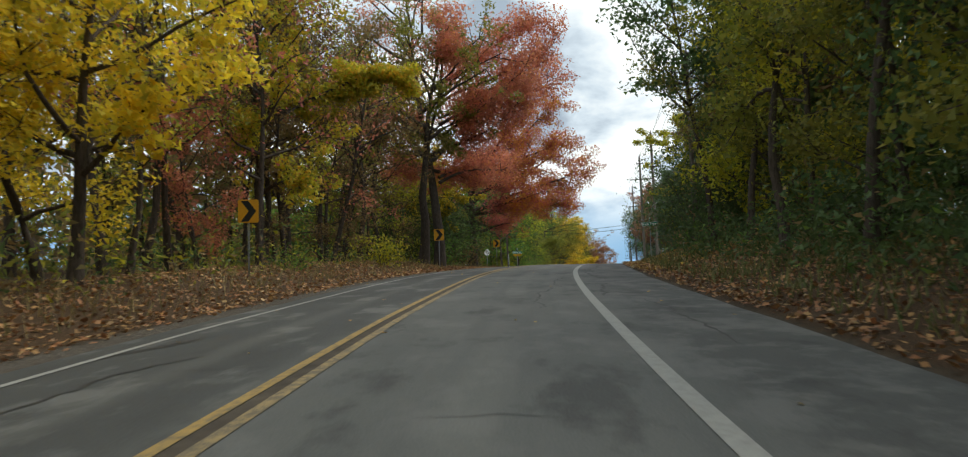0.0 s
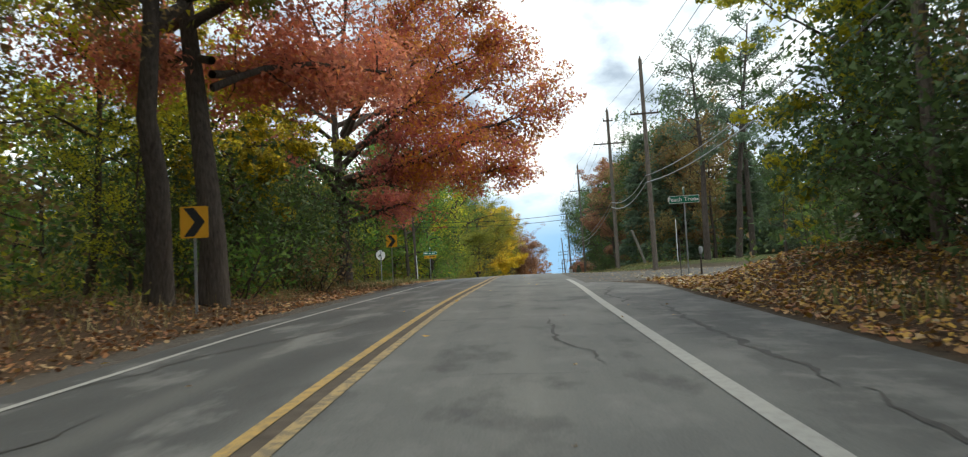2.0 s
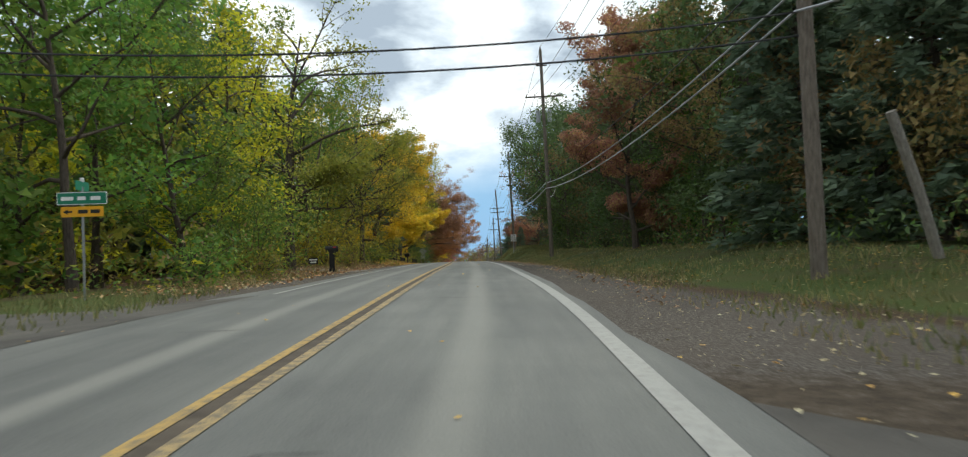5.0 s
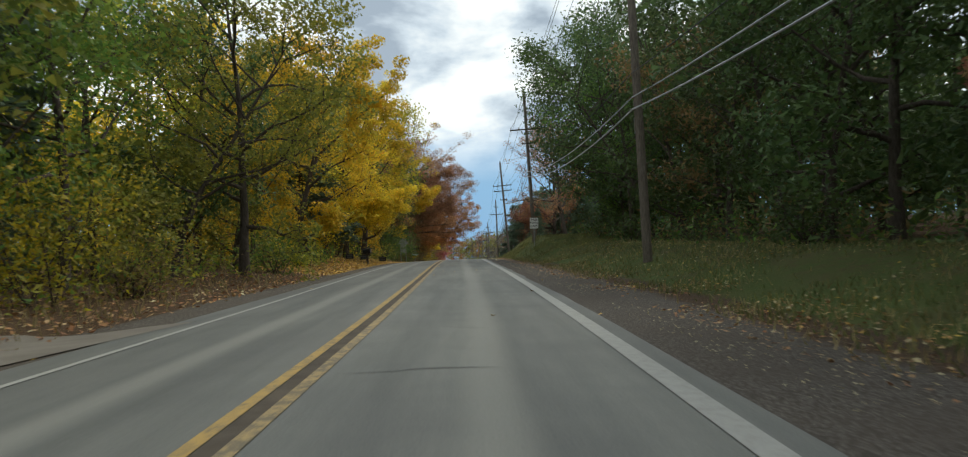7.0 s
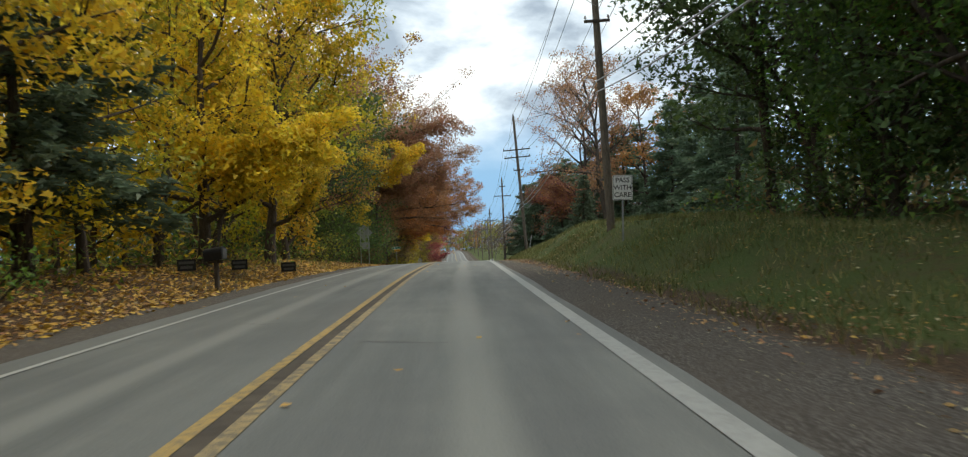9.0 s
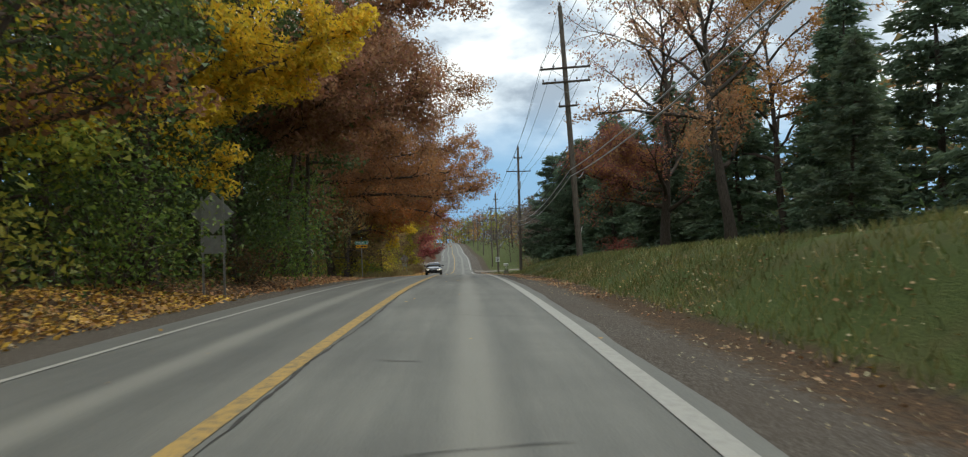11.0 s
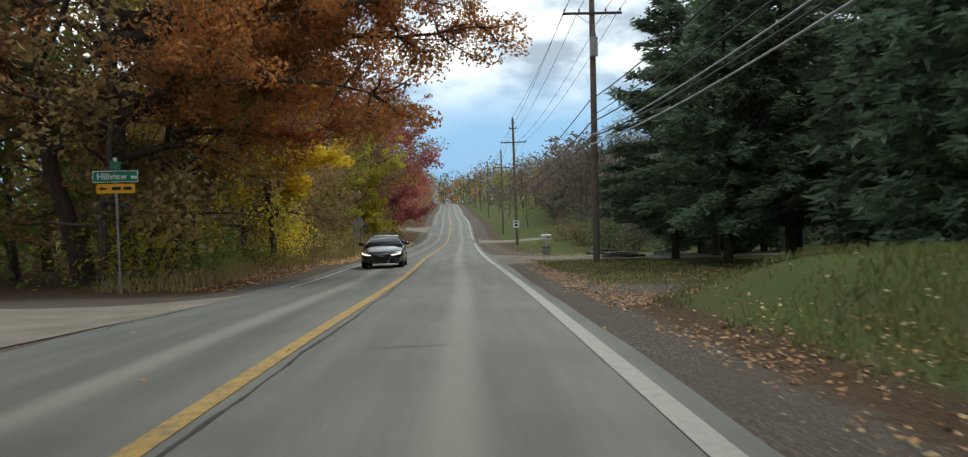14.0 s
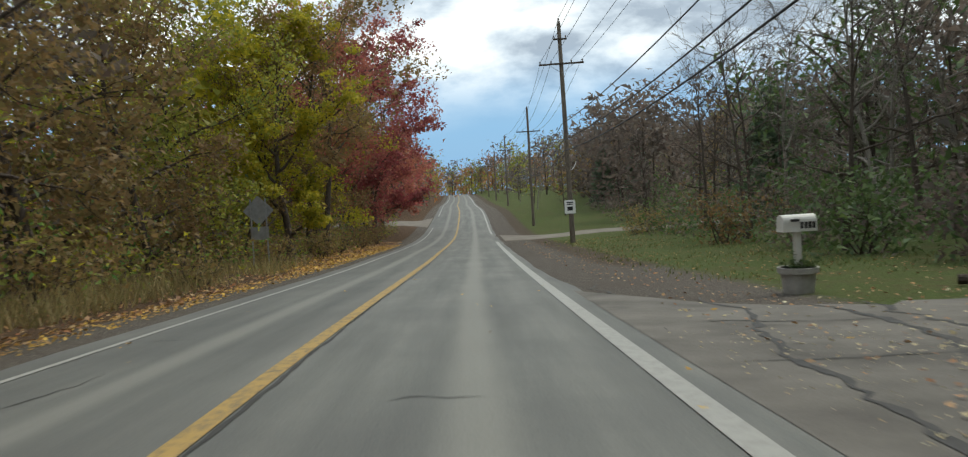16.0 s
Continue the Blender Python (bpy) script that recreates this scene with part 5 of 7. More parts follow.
hero("tree", "yellow maple with a dense crown above fallen leaves", 13, 201, -8.8, 14.5, 5.6, 0.14, 0.26, "yellow", 24000, 0.20, (0.02, 0), 16)
hero("tree", "golden tree with a bright orange-yellow crown", 14, 340.5, -8.4, 13.0, 4.8, 0.22, 0.20, "yellow", 24000, 0.20, (0.07, -0.03), 15)
hero("tree", "yellow-green tree with a tall dense crown", 15, 385, -8.4, 15.0, 4.6, 0.10, 0.24, "lime", 15000, 0.23, (0.03, 0), 16)
hero("tree", "tall tree with sparse dark red leaves against the sky", 16, 398, -8.6, 19.0, 5.5, 0.4, 0.26, "crimson", 5700, 0.25, (0.03, 0), 14)
hero("tree", "deep crimson maple by the road", 17, 428, -8.8, 21.0, 7.5, 0.12, 0.28, "crimson", 10000, 0.36, (0.03, 0), 16)
hero("tree", "deep crimson maple by the road", 18, 440, -9.0, 20.0, 7.0, 0.12, 0.28, "crimson", 8000, 0.38, (0.03, 0), 15)
hero("tree", "thin-leaved olive tree with a dark forked stem", 19, 157, -9.3, 17.0, 6.0, 0.22, 0.34, "olive", 8250, 0.21, (0.03, 0), 15, ((4.0, 25, 7.0, 0.6), (5, -40, 6, 0.3)))
hero("tree", "feathery olive tree with fine steep limbs", 20, 184, -8.0, 17.0, 5.5, 0.16, 0.24, "olive", 12750, 0.18, (0.03, 0), 17)
hero("tree", "tall dull crimson oak with a leaning stem on the grassy bank", 21, 296, 17.0, 23.0, 8.0, 0.16, 0.42, "dull_red", 17000, 0.19, (-0.05, 0), 20, ((5.0, 180, 7.5, 0.3), (6.5, 120, 7.0, 0.4), (6.0, -120, 7.5, 0.4)), second=("russet", 8000, 0.0))
hero("tree", "tall oak with open boughs and thin tan-brown leaves on the bank", 22, 283, 18.0, 22.0, 7.0, 0.26, 0.40, "tan", 10500, 0.2, (-0.02, 0), 16)
hero("tree", "russet oak with open boughs on the grassy bank", 23, 291, 24.0, 21.0, 6.5, 0.28, 0.34, "russet", 8000, 0.26, (0.02, 0), 15)
hero("tree", "tall tan-brown tree mixed with yellow leaves by the verge", 28, 250, -9.4, 19.0, 7.0, 0.2, 0.30, "tan", 18000, 0.2, (0.03, 0), 16, second=("yellow", 4000, 0.4))
# dark leaf on the shrubs from 260 to 286 also imitates the canopy's shade
for s, u, sc, leaf in ((256, -8.4, 1.9, "green"), (260, -9, 2.4, "dark"), (265, -9.8, 2.0, "dark"), (270, -9.6, 2.0, "dark"), (276, -9, 2.4, "green"), (281, -8.8, 2.2, "dark"), (286, -9.6, 2.3, "dark"), (60, 11.4, 2.2, "dark"), (64, 11.8, 2.4, "dark"), (66.5, 12.8, 2.0, "dark"), (56, 11.3, 2.3, "dark")):
    plant("bush", 1, s, u, sc, leaf=leaf)
plant("thicket", 0, 345.2, -8.8, 0.8, leaf="yellow", label="golden leaved shrub at the wood's edge")
plant("bush", 0, 298, 14.0, 0.9, leaf="crimson", label="low dull red shrub below an oak")
hero("tree", "dull red-brown tree against the dark woods", 25, 156.5, 11.6, 15.0, 5.4, 0.10, 0.20, "dull_red", 34000, 0.18, (-0.05, 0), 20, second=("tan", 15000, 0.0))
hero("tree", "small yellow-green tree behind old stems", 27, 75.5, -9.4, 10.2, 3.8, 0.36, 0.15, "lime", 15000, 0.19, (0.03, 0), 15, second=("yellow", 5000, 0.3))
hero("tree", "yellow-green tree at the corner of the side road", 26, 68.6, 12.2, 10.5, 3.4, 0.16, 0.20, "lime", 22000, 0.165, (-0.02, 0.05), 15)
for k, (s, u, sc) in enumerate(((337, 13.2, 1.0), (341, 16.5, 1.12), (334, 18.5, 1.05), (329.5, 13.6, 0.95), (328.5, 16.0, 1.05), (325, 19.5, 1.1), (331, 22.5, 1.15), (322, 24.5, 1.1), (346, 21, 1.0), (312, 23, 1.1), (303, 25, 1.15), (294, 22, 1.05), (306, 19.5, 1.05), (316, 16.5, 1.0), (321, 17.5, 1.1), (346, 17.0, 0.9), (284, 25, 1.1), (268, 27, 1.1), (257, 24, 1.2), (290, 28, 1.15), (276, 27, 1.15))):
    plant("pine" if k < 7 else "spruce", k % 2, s, u, sc, label="")
plant("pine", 0, 211.5, -10.0, 0.98, label="tall soft dark green pine between golden maples")
for s, u, sc in ((250, 10.5, 0.32), (171, -21, 1.75), (177, -18.5, 1.5), (470, 22, 0.6), (476, 25, 0.55), (463, 26, 0.7), (404, 25, 0.75), (412, 29, 0.8), (129, 15.5, 0.95), (134, 13.5, 0.95), (129, 22.5, 0.8), (136, 27, 0.85)):
    plant("spruce", 1, s, u, sc)
for s, u, sc, leaf in ((145, -8.6, 2.0, "green"), (149.5, -9.4, 2.2, "olive"), (152.5, -11, 1.9, "green"), (166, -8.6, 1.7, "lime"), (170, -8.2, 1.5, "olive"), (78, -8.4, 2.3, "dark"), (81, -8.6, 1.7, "green"), (75, -8.6, 1.8, "dark"), (70, -9.4, 2.0, "dark"), (73, -11.5, 3.0, "dark"), (78.5, -11.5, 3.0, "green"), (83, -9.6, 2.5, "dark"), (86.5, -10.4, 2.8, "dark"), (90, -11.0, 2.7, "dark"), (86, -13.2, 3.2, "dark"), (91.5, -13.5, 3.0, "dark"), (94, -11.5, 1.5, "green"), (90, -12.5, 2.2, "green"), (96, -13.0, 2.0, "lime"), (357, 15, 1.3, "faded"), (363, 14.5, 1.4, "dark"), (370, 15, 1.5, "faded"), (377, 14, 1.3, "brown")):
    plant("bush", 1, s, u, sc, leaf=leaf)


for k, (s, u, leaf) in enumerate(((104, -16.5, "olive"), (108, -20, "green"), (104, -25, "lime"), (111, -28, "olive"), (131, -16, "olive"), (136, -31, "lime"), (131, -27, "green"), (153, -30, "olive"), (157, -36, "green"), (150, -38, "olive"), (143, -40, "lime"), (116, -38, "green"),
                                   (287.5, -10.6, "green"), (291.5, -12.8, "green"), (280, -13.2, "dark"), (285, -12.6, "green"), (290, -14.5, "dark"), (284, -19, "dark"), (290, -21, "green"), (279, -20, "dark"), (294, -18, "green"), (276, -14, "dark"), (282, -16, "dark"), (287, -17.2, "green"), (278, -17, "dark"), (292, -24, "dark"), (284, -26, "dark"), (276, -24, "dark"), (271, -15, "dark"), (288, -13, "dark"), 
                                   (71.5, 14.8, "dark"), (73.0, 18.0, "dark"), (66.5, 14.8, "dark"), (205, 13.6, "dark"), (212, 14.4, "dark"), (219, 15.5, "dark"), (225, 17, "dark"), (216, 21, "dark"), (222, 23, "dark"), (229, 22, "dark"), (233, 26, "dark"), (209, 19, "dark"))):
    plant("near" if abs(u) < 18 else "mid", k % 4, s, u, (0.85 + 0.04 * (k % 5)) * (0.62 if s < 137 and u < 0 else 1.0), leaf=leaf)


for s, u, sc in ((119, 23.0, 0.45), (124, 29.0, 0.5), (130, 26.0, 0.6), (133, 40.0, 0.9)):
    plant("near", 1, s, u, sc, leaf="dark", label="tall dark tree in front of a low house")


def umbrella_pine(seed, s, u, height):
    rng = np.random.default_rng(seed)
    ob = thing("pine", "tall pine with a bare stem and ragged flat-topped crown", "tree", Matrix.Translation(place(s, u)), "roadside trees")
    tp, _ = bent((0, 0, -0.3), (0.02, 0, 1), height, rng, 10, 0.03, 0.05)
    wood, tips = [(tp, [0.30 * (1 - 0.8 * i / 10) for i in range(11)], 9)], []
    tp = np.array(tp)
    for k in range(26):
        f = 3.2 + 6.7 * k / 26
        i = int(f); base = tp[i] + (tp[min(i + 1, 10)] - tp[i]) * (f - i)
        a = k * 2.4 + rng.uniform(-0.4, 0.4)
        L = (2.0 if k < 9 else 4.2) * rng.uniform(0.6, 1.15) * (1.0 if k < 21 else 0.7)
        lp, ld = bent(base, (math.cos(a), math.sin(a), 0.05 if k < 9 else 0.35), L, rng, 5, 0.14, 0.04)
        wood.append((lp, [0.06, 0.05, 0.04, 0.03, 0.02, 0.008], 4))
        if k >= 7:
            for j in range(4):
                sp, _ = bent(lp[2 + j % 4], ld + rng.normal(0, 0.6, 3), L * 0.3, rng, 2, 0.2, 0.06)
                wood.append((sp, [0.018, 0.012, 0.005], 3)); tips += [sp[1], sp[2]]
            tips += [lp[4], lp[5]]
    t_ = new("trunk", wood_mesh("trunk", wood, BARK)); t_.parent = ob
    c_ = new("crown", leaves_mesh("crown", tips, (0.42, 0.42, 0.20), 4600, 0.22, rng, LEAF["needle"])); c_.parent = ob


hero("tree", "small yellow-leaved tree in front of a house", 29, 128, 27.5, 6.5, 2.8, 0.15, 0.12, "lime", 4000, 0.2, (0, 0), 10)
hero("tree", "golden green tree with a rounded crown beside the side road", 31, 100, -13.4, 9.0, 4.4, 0.16, 0.18, "olive", 16000, 0.2, (0.02, 0), 15, second=("lime", 7000, 0.3))
umbrella_pine(3, 117.5, 18.8, 20.0)
umbrella_pine(5, 116.0, 16.0, 17.5)
umbrella_pine(8, 124.0, 21.5, 19.0)
for k, (s, u, sc) in enumerate(((366, 15, 0.85), (372, 19, 1.0), (380, 16, 0.9), (388, 21, 1.05), (396, 18, 0.95), (376, 25, 1.1), (384, 29, 1.1), (362, 22, 1.0), (356, 27, 1.1), (368, 32, 1.15), (402, 20, 0.8), (410, 24, 0.9), (420, 19, 0.8), (394, 30, 1.1), (349, 31, 1.05), (359, 18, 0.8), (450, 14, 0.7), (365, 24, 1.05), (374, 22, 1.1), (381, 24, 1.05), (390, 26, 1.1), (399, 26, 1.0), (360, 26, 1.1), (370, 27, 1.15), (386, 18, 0.95), (406, 28, 1.0), (354, 22, 0.9), (470, 12, 0.6), (488, 13, 0.6), (505, 12, 0.55), (522, 13, 0.6))):
    plant("bare", k % 2, s, u, sc)
for k, (s, u) in enumerate(((-4, -7.6), (6, -8.2), (12, -8.8), (38, -7.8), (52, -7.4), (70, -7.4), (74, -8), (78, -6.9), (86, -10.6), (91, -11.5), (136, -8.2), (142, -7.6), (170, -7.6), (188, -7.4), (196, -8), (206, -8.2), (248, -8), (268, -7.6), (280, -7.8), (322, -9), (328, -8.4), (336, -8), (348, -7.6), (356, -8.2), (364, -7.4), (376, -7.6), (388, -7.2), (396, -7.6), (405, -7.2), (415, -7.2),
                            (4, 11.5), (16, 11.8), (26, 11.2), (40, 11.5), (52, 11.8), (64, 11.6), (150, 13), (160, 12.6), (172, 12.4), (186, 12.8), (200, 12.6), (212, 13), (398, 13.5), (402, 15), (406, 17), (394, 15.5))):
    plant("bush" if k % 3 else "brush", k % 2, s, u, 0.75 + 0.5 * ((k * 37) % 11) / 11, leaf=("green", "olive", "brown", "green", "lime")[k % 5] if u < 0 and s < 340 else "brown" if u < 0 else ("dark" if s < 300 else "brown"))


# ---- cracks and seams in the road ----
def crack(s, u, ds, du, width, seed, name="crack", mat=None, up=0.005, wander=0.05):
    """A wandering crack or sealed joint in the asphalt, from (s, u) over (ds, du)."""
    rng = np.random.default_rng(seed)
    n = max(6, int(math.hypot(ds, du) / 0.22))
    verts, faces = [], []
    wob = np.cumsum(rng.normal(0, wander, n)) ; wob -= np.linspace(0, wob[-1], n)
    L = math.hypot(ds, du)
    for i in range(n):
        f = i / (n - 1)
        a, b = s + ds * f - du / L * wob[i], u + du * f + ds / L * wob[i]
        w = width * (0.35 + 0.9 * rng.uniform(0, 1)) * (0.25 + min(1, 6 * f, 6 * (1 - f))) / 2
        verts += [place(a - du / L * w, b + ds / L * w, up), place(a + du / L * w, b - ds / L * w, up)]
    for i in range(n - 1):
        faces.append((2 * i, 2 * i + 1, 2 * i + 3, 2 * i + 2))
    return link_mesh(name, verts, faces, mat or TAR, road)


strip("seam", -120, 236, lambda s: table(s, [(90, -0.072), (130, -0.012)]), lambda s: table(s, [(90, 0.082), (130, 0.142)]), SEAM, 0.004, 2.0, parent=road)
for k in range(22):
    crack(236 + k * 8, 0.07 + 0.03 * math.sin(k * 1.7), 8.3, 0.03 * (math.sin(k * 1.7 + 1.7) - math.sin(k * 1.7)), 0.038, 500 + k, "seam", None, 0.0045, 0.008)
cr = random.Random(3)
for k in range(62):
    s = -5 + k * 6.3 + cr.uniform(-2, 2)
    if cr.random() < 0.6:
        u = cr.uniform(0.3, 1.6); crack(s, u, cr.uniform(-0.5, 0.5), cr.uniform(0.5, 1.7), 0.026, k)
    else:
        u = cr.uniform(-3.0, -1.6); crack(s, u, cr.uniform(-1.0, 1.0), cr.uniform(0.5, 1.7), 0.03, k)
for s, u, ds, du, w in ((58.5, -0.3, 0.5, 3.3, 0.05), (66.8, -0.4, 0.6, 3.4, 0.06), (52, 2.9, 6.5, -0.5, 0.06), (20, 2.6, 9, 0.3, 0.05), (28, 3.1, 8, 0.2, 0.05), (40, 4.4, 10, 0.5, 0.10), (50, 4.7, 12, 0.2, 0.12), (62, 4.5, 10, 0.3, 0.12), (14, 5.2, 9, -0.3, 0.06),
                        (36, -3.0, 11, 2.3, 0.06), (52, -3.1, 9, 2.2, 0.07), (8, -2.9, 6, 1.2, 0.08), (14, -3.1, 2.2, 0.5, 0.22), (27, -3.0, 1.5, 0.5, 0.25), (76, 2.2, 7, 0.9, 0.032), (80, 1.4, 5, 1.4, 0.03), (84, 2.8, 8, 0.5, 0.035), (30, 3.95, 0.4, 1.8, 0.05), (37, 4.0, -0.3, 2.1, 0.06), (44.5, 3.9, 0.5, 2.2, 0.06), (47, 4.6, -0.4, 1.5, 0.05), (55, 4.0, 0.3, 2.0, 0.05), (24, 4.1, 7, 0.6, 0.09), (33, 4.6, 8, -0.4, 0.11), (62, 0.5, 0.3, 2.4, 0.03), (70, -0.2, 0.4, 3.0, 0.035), (60, -2.8, 7, 1.8, 0.045), (44, -2.9, 6, 1.0, 0.05), (79, -0.1, 0.4, 3.2, 0.045),
                        (346, 4.3, 10, 0.5, 0.06), (338, 4.5, 10, 0.5, 0.05), (341, 5.4, 9, 1.6, 0.05), (333, -2.8, 12, 0.6, 0.03), (280, -0.6, 9, 0.5, 0.04), (291, -1.6, 0.4, 5.0, 0.03), (296, -4.0, 6, 0.2, 0.07), (305, -4.2, 9, 0.3, 0.06)):
    crack(s, u, ds, du, w * 0.85, int(s * 7))
for s, u, ds, du, w in ((336, 4.5, 15, 1.5, 0.10), (338, 6.0, 11, 1.2, 0.13), (341, 7.2, 8, 0.8, 0.10), (337, 5.2, 0.7, 3.2, 0.05), (343.5, 4.5, 0.5, 3.6, 0.05), (340, 8.2, 7, 2.2, 0.09), (347, 4.8, -0.4, 2.6, 0.05), (334.5, 6.8, 9, 2.6, 0.07),
                        (80, 6.0, 11, 3.5, 0.06), (84, 9.0, 9, -2.0, 0.05), (78.5, 5.0, 0.6, 4.5, 0.05), (88, 5.0, 6, 5.0, 0.05)):
    crack(s, u, ds, du, w, int(s * 11), up=0.012, wander=0.07)

# ---- side roads and drives ----
def lane(name, label, rows, half, mat, up=0.02, flare=3.0):
    """A side road: rows of (s, u) along its middle."""
    verts, faces, uvs = [], [], []
    n = 26
    pts = np.array(rows, float)
    t = np.linspace(0, len(pts) - 1, n)
    mid_s, mid_u = np.interp(t, range(len(pts)), pts[:, 0]), np.interp(t, range(len(pts)), pts[:, 1])
    for i in range(n):
        j0, j1 = max(0, i - 1), min(n - 1, i + 1)
        d = np.array((mid_s[j1] - mid_s[j0], mid_u[j1] - mid_u[j0])); d /= np.linalg.norm(d)
        h = half + flare * max(0.0, 1 - i / 7) ** 2
        for k in range(-1, 6):
            o = (min(4, max(0, k)) / 2 - 1) * (h + 0.6 * noise.noise((i * 0.8, min(4, max(0, k)) * 3.1, half)))
            skirt = k in (-1, 5)  # the edge slopes down into the soil
            o += math.copysign(0.45, o) if skirt else 0.0
            a, b = mid_s[i] - d[1] * o, mid_u[i] + d[0] * o
            verts.append(place(a, b, -0.05 if skirt else up)); uvs.append((b, a))
    for i in range(n - 1):
        for k in range(6):
            faces.append((i * 7 + k, i * 7 + k + 1, (i + 1) * 7 + k + 1, (i + 1) * 7 + k))
    return tagged(link_mesh(name, verts, faces, mat, None, "", uvs), label, "road", kind="structure")


LANE_ASPHALT = speckled("old_lane_asphalt", (0.066, 0.061, 0.054), (0.140, 0.128, 0.111), 0.6, 30, 0.9, 0, 0.8)
DRIVE = speckled("gravelly_drive", (0.115, 0.106, 0.094), (0.235, 0.218, 0.190), 0.9, 26, 0.95, 0, 0.9)
DIRT = speckled("dirt_drive", (0.16, 0.14, 0.115), (0.26, 0.235, 0.20), 0.7, 18, 0.95, 0, 0.5)
lane("side_road_1", "old grey asphalt side road strewn with leaves", [(93.5, 4.15), (93.5, 14), (95.5, 30), (96, 70)], 12.0, LANE_ASPHALT, 0.006, 5.0)
lane("side_road_2", "narrow side road running off among trees", [(118.5, -4.2), (119, -10), (121, -22), (128, -50)], 3.6, LANE_ASPHALT, 0.006, 3.5)
lane("drive_1", "bare earth drive beside a mailbox", [(158, -4.0), (158.5, -8), (160, -18)], 2.0, DIRT, 0.006, 2.0)
lane("side_road_3", "pale gravel side road joining the main road", [(308, -4.2), (308.5, -10), (310, -22), (314, -50)], 3.6, DIRT, 0.006, 4.0)
lane("drive_2", "cracked asphalt and gravel drive beside a white mailbox", [(343.5, 4.0), (343.5, 9), (344, 16), (347, 30)], 5.0, DRIVE, 0.006, 5.0)
lane("side_road_4", "pale side road crossing a green lawn", [(414, 4.3), (414, 12), (413, 24), (411, 60)], 3.4, DIRT, 0.05, 4.0)
lane("side_road_5", "side road mouth on the far slope", [(456, -4.0), (456, -10), (458, -30)], 4.0, DIRT, 0.05, 5.0)


# ---- utility poles and cables ----
def attach(s, u, h, off, up, lean):
    """A point on a pole: off metres across, up metres above its foot."""
    _, r = middle(s)
    p = place(s, u)
    return p + r * (off + lean * up) + Vector((0, 0, up))


POLES = [  # along, right, height, lean to the right per metre, arms (height share, half width), cans
    (62, 11.2, 13.0, -0.005, ((0.80, 1.3),), 1), (103.8, 10.6, 14.9, -0.012, ((0.735, 1.0),), 0), (122.2, 9.1, 14.5, -0.012, ((0.785, 1.45), (0.93, 0.45)), 0), (177.8, 8.65, 17.7, -0.02, ((0.77, 1.5), (0.92, 0.45)), 2),
    (224.4, 8.3, 13.4, -0.03, ((0.755, 1.5), (0.66, 0.55)), 0), (281.2, 8.5, 14.6, -0.06, ((0.75, 1.45), (0.695, 1.4), (0.60, 0.55)), 0), (335.1, 8.75, 15.2, -0.004, ((0.805, 1.45), (0.91, 0.5)), 1),
    (394.1, 8.5, 14.75, -0.018, ((0.81, 1.5), (0.92, 0.45)), 0), (440, 9.0, 14.0, -0.008, ((0.80, 1.4),), 0), (500, 9.2, 13.0, 0, ((0.80, 1.4),), 0), (556, 9.4, 12.5, 0.01, ((0.80, 1.4),), 0), (612, 9.4, 12.0, 0, ((0.80, 1.4),), 0)]


def insulator(parent, at, size=1.0):
    b = rod([(at[0], at[1], at[2] + z * size) for z in (0, 0.05, 0.06, 0.10, 0.11, 0.16, 0.18)], [0.02 * size, 0.02 * size, 0.055 * size, 0.05 * size, 0.045 * size, 0.04 * size, 0.02 * size], 8)
    part("insulator", b, CERAMIC, parent)


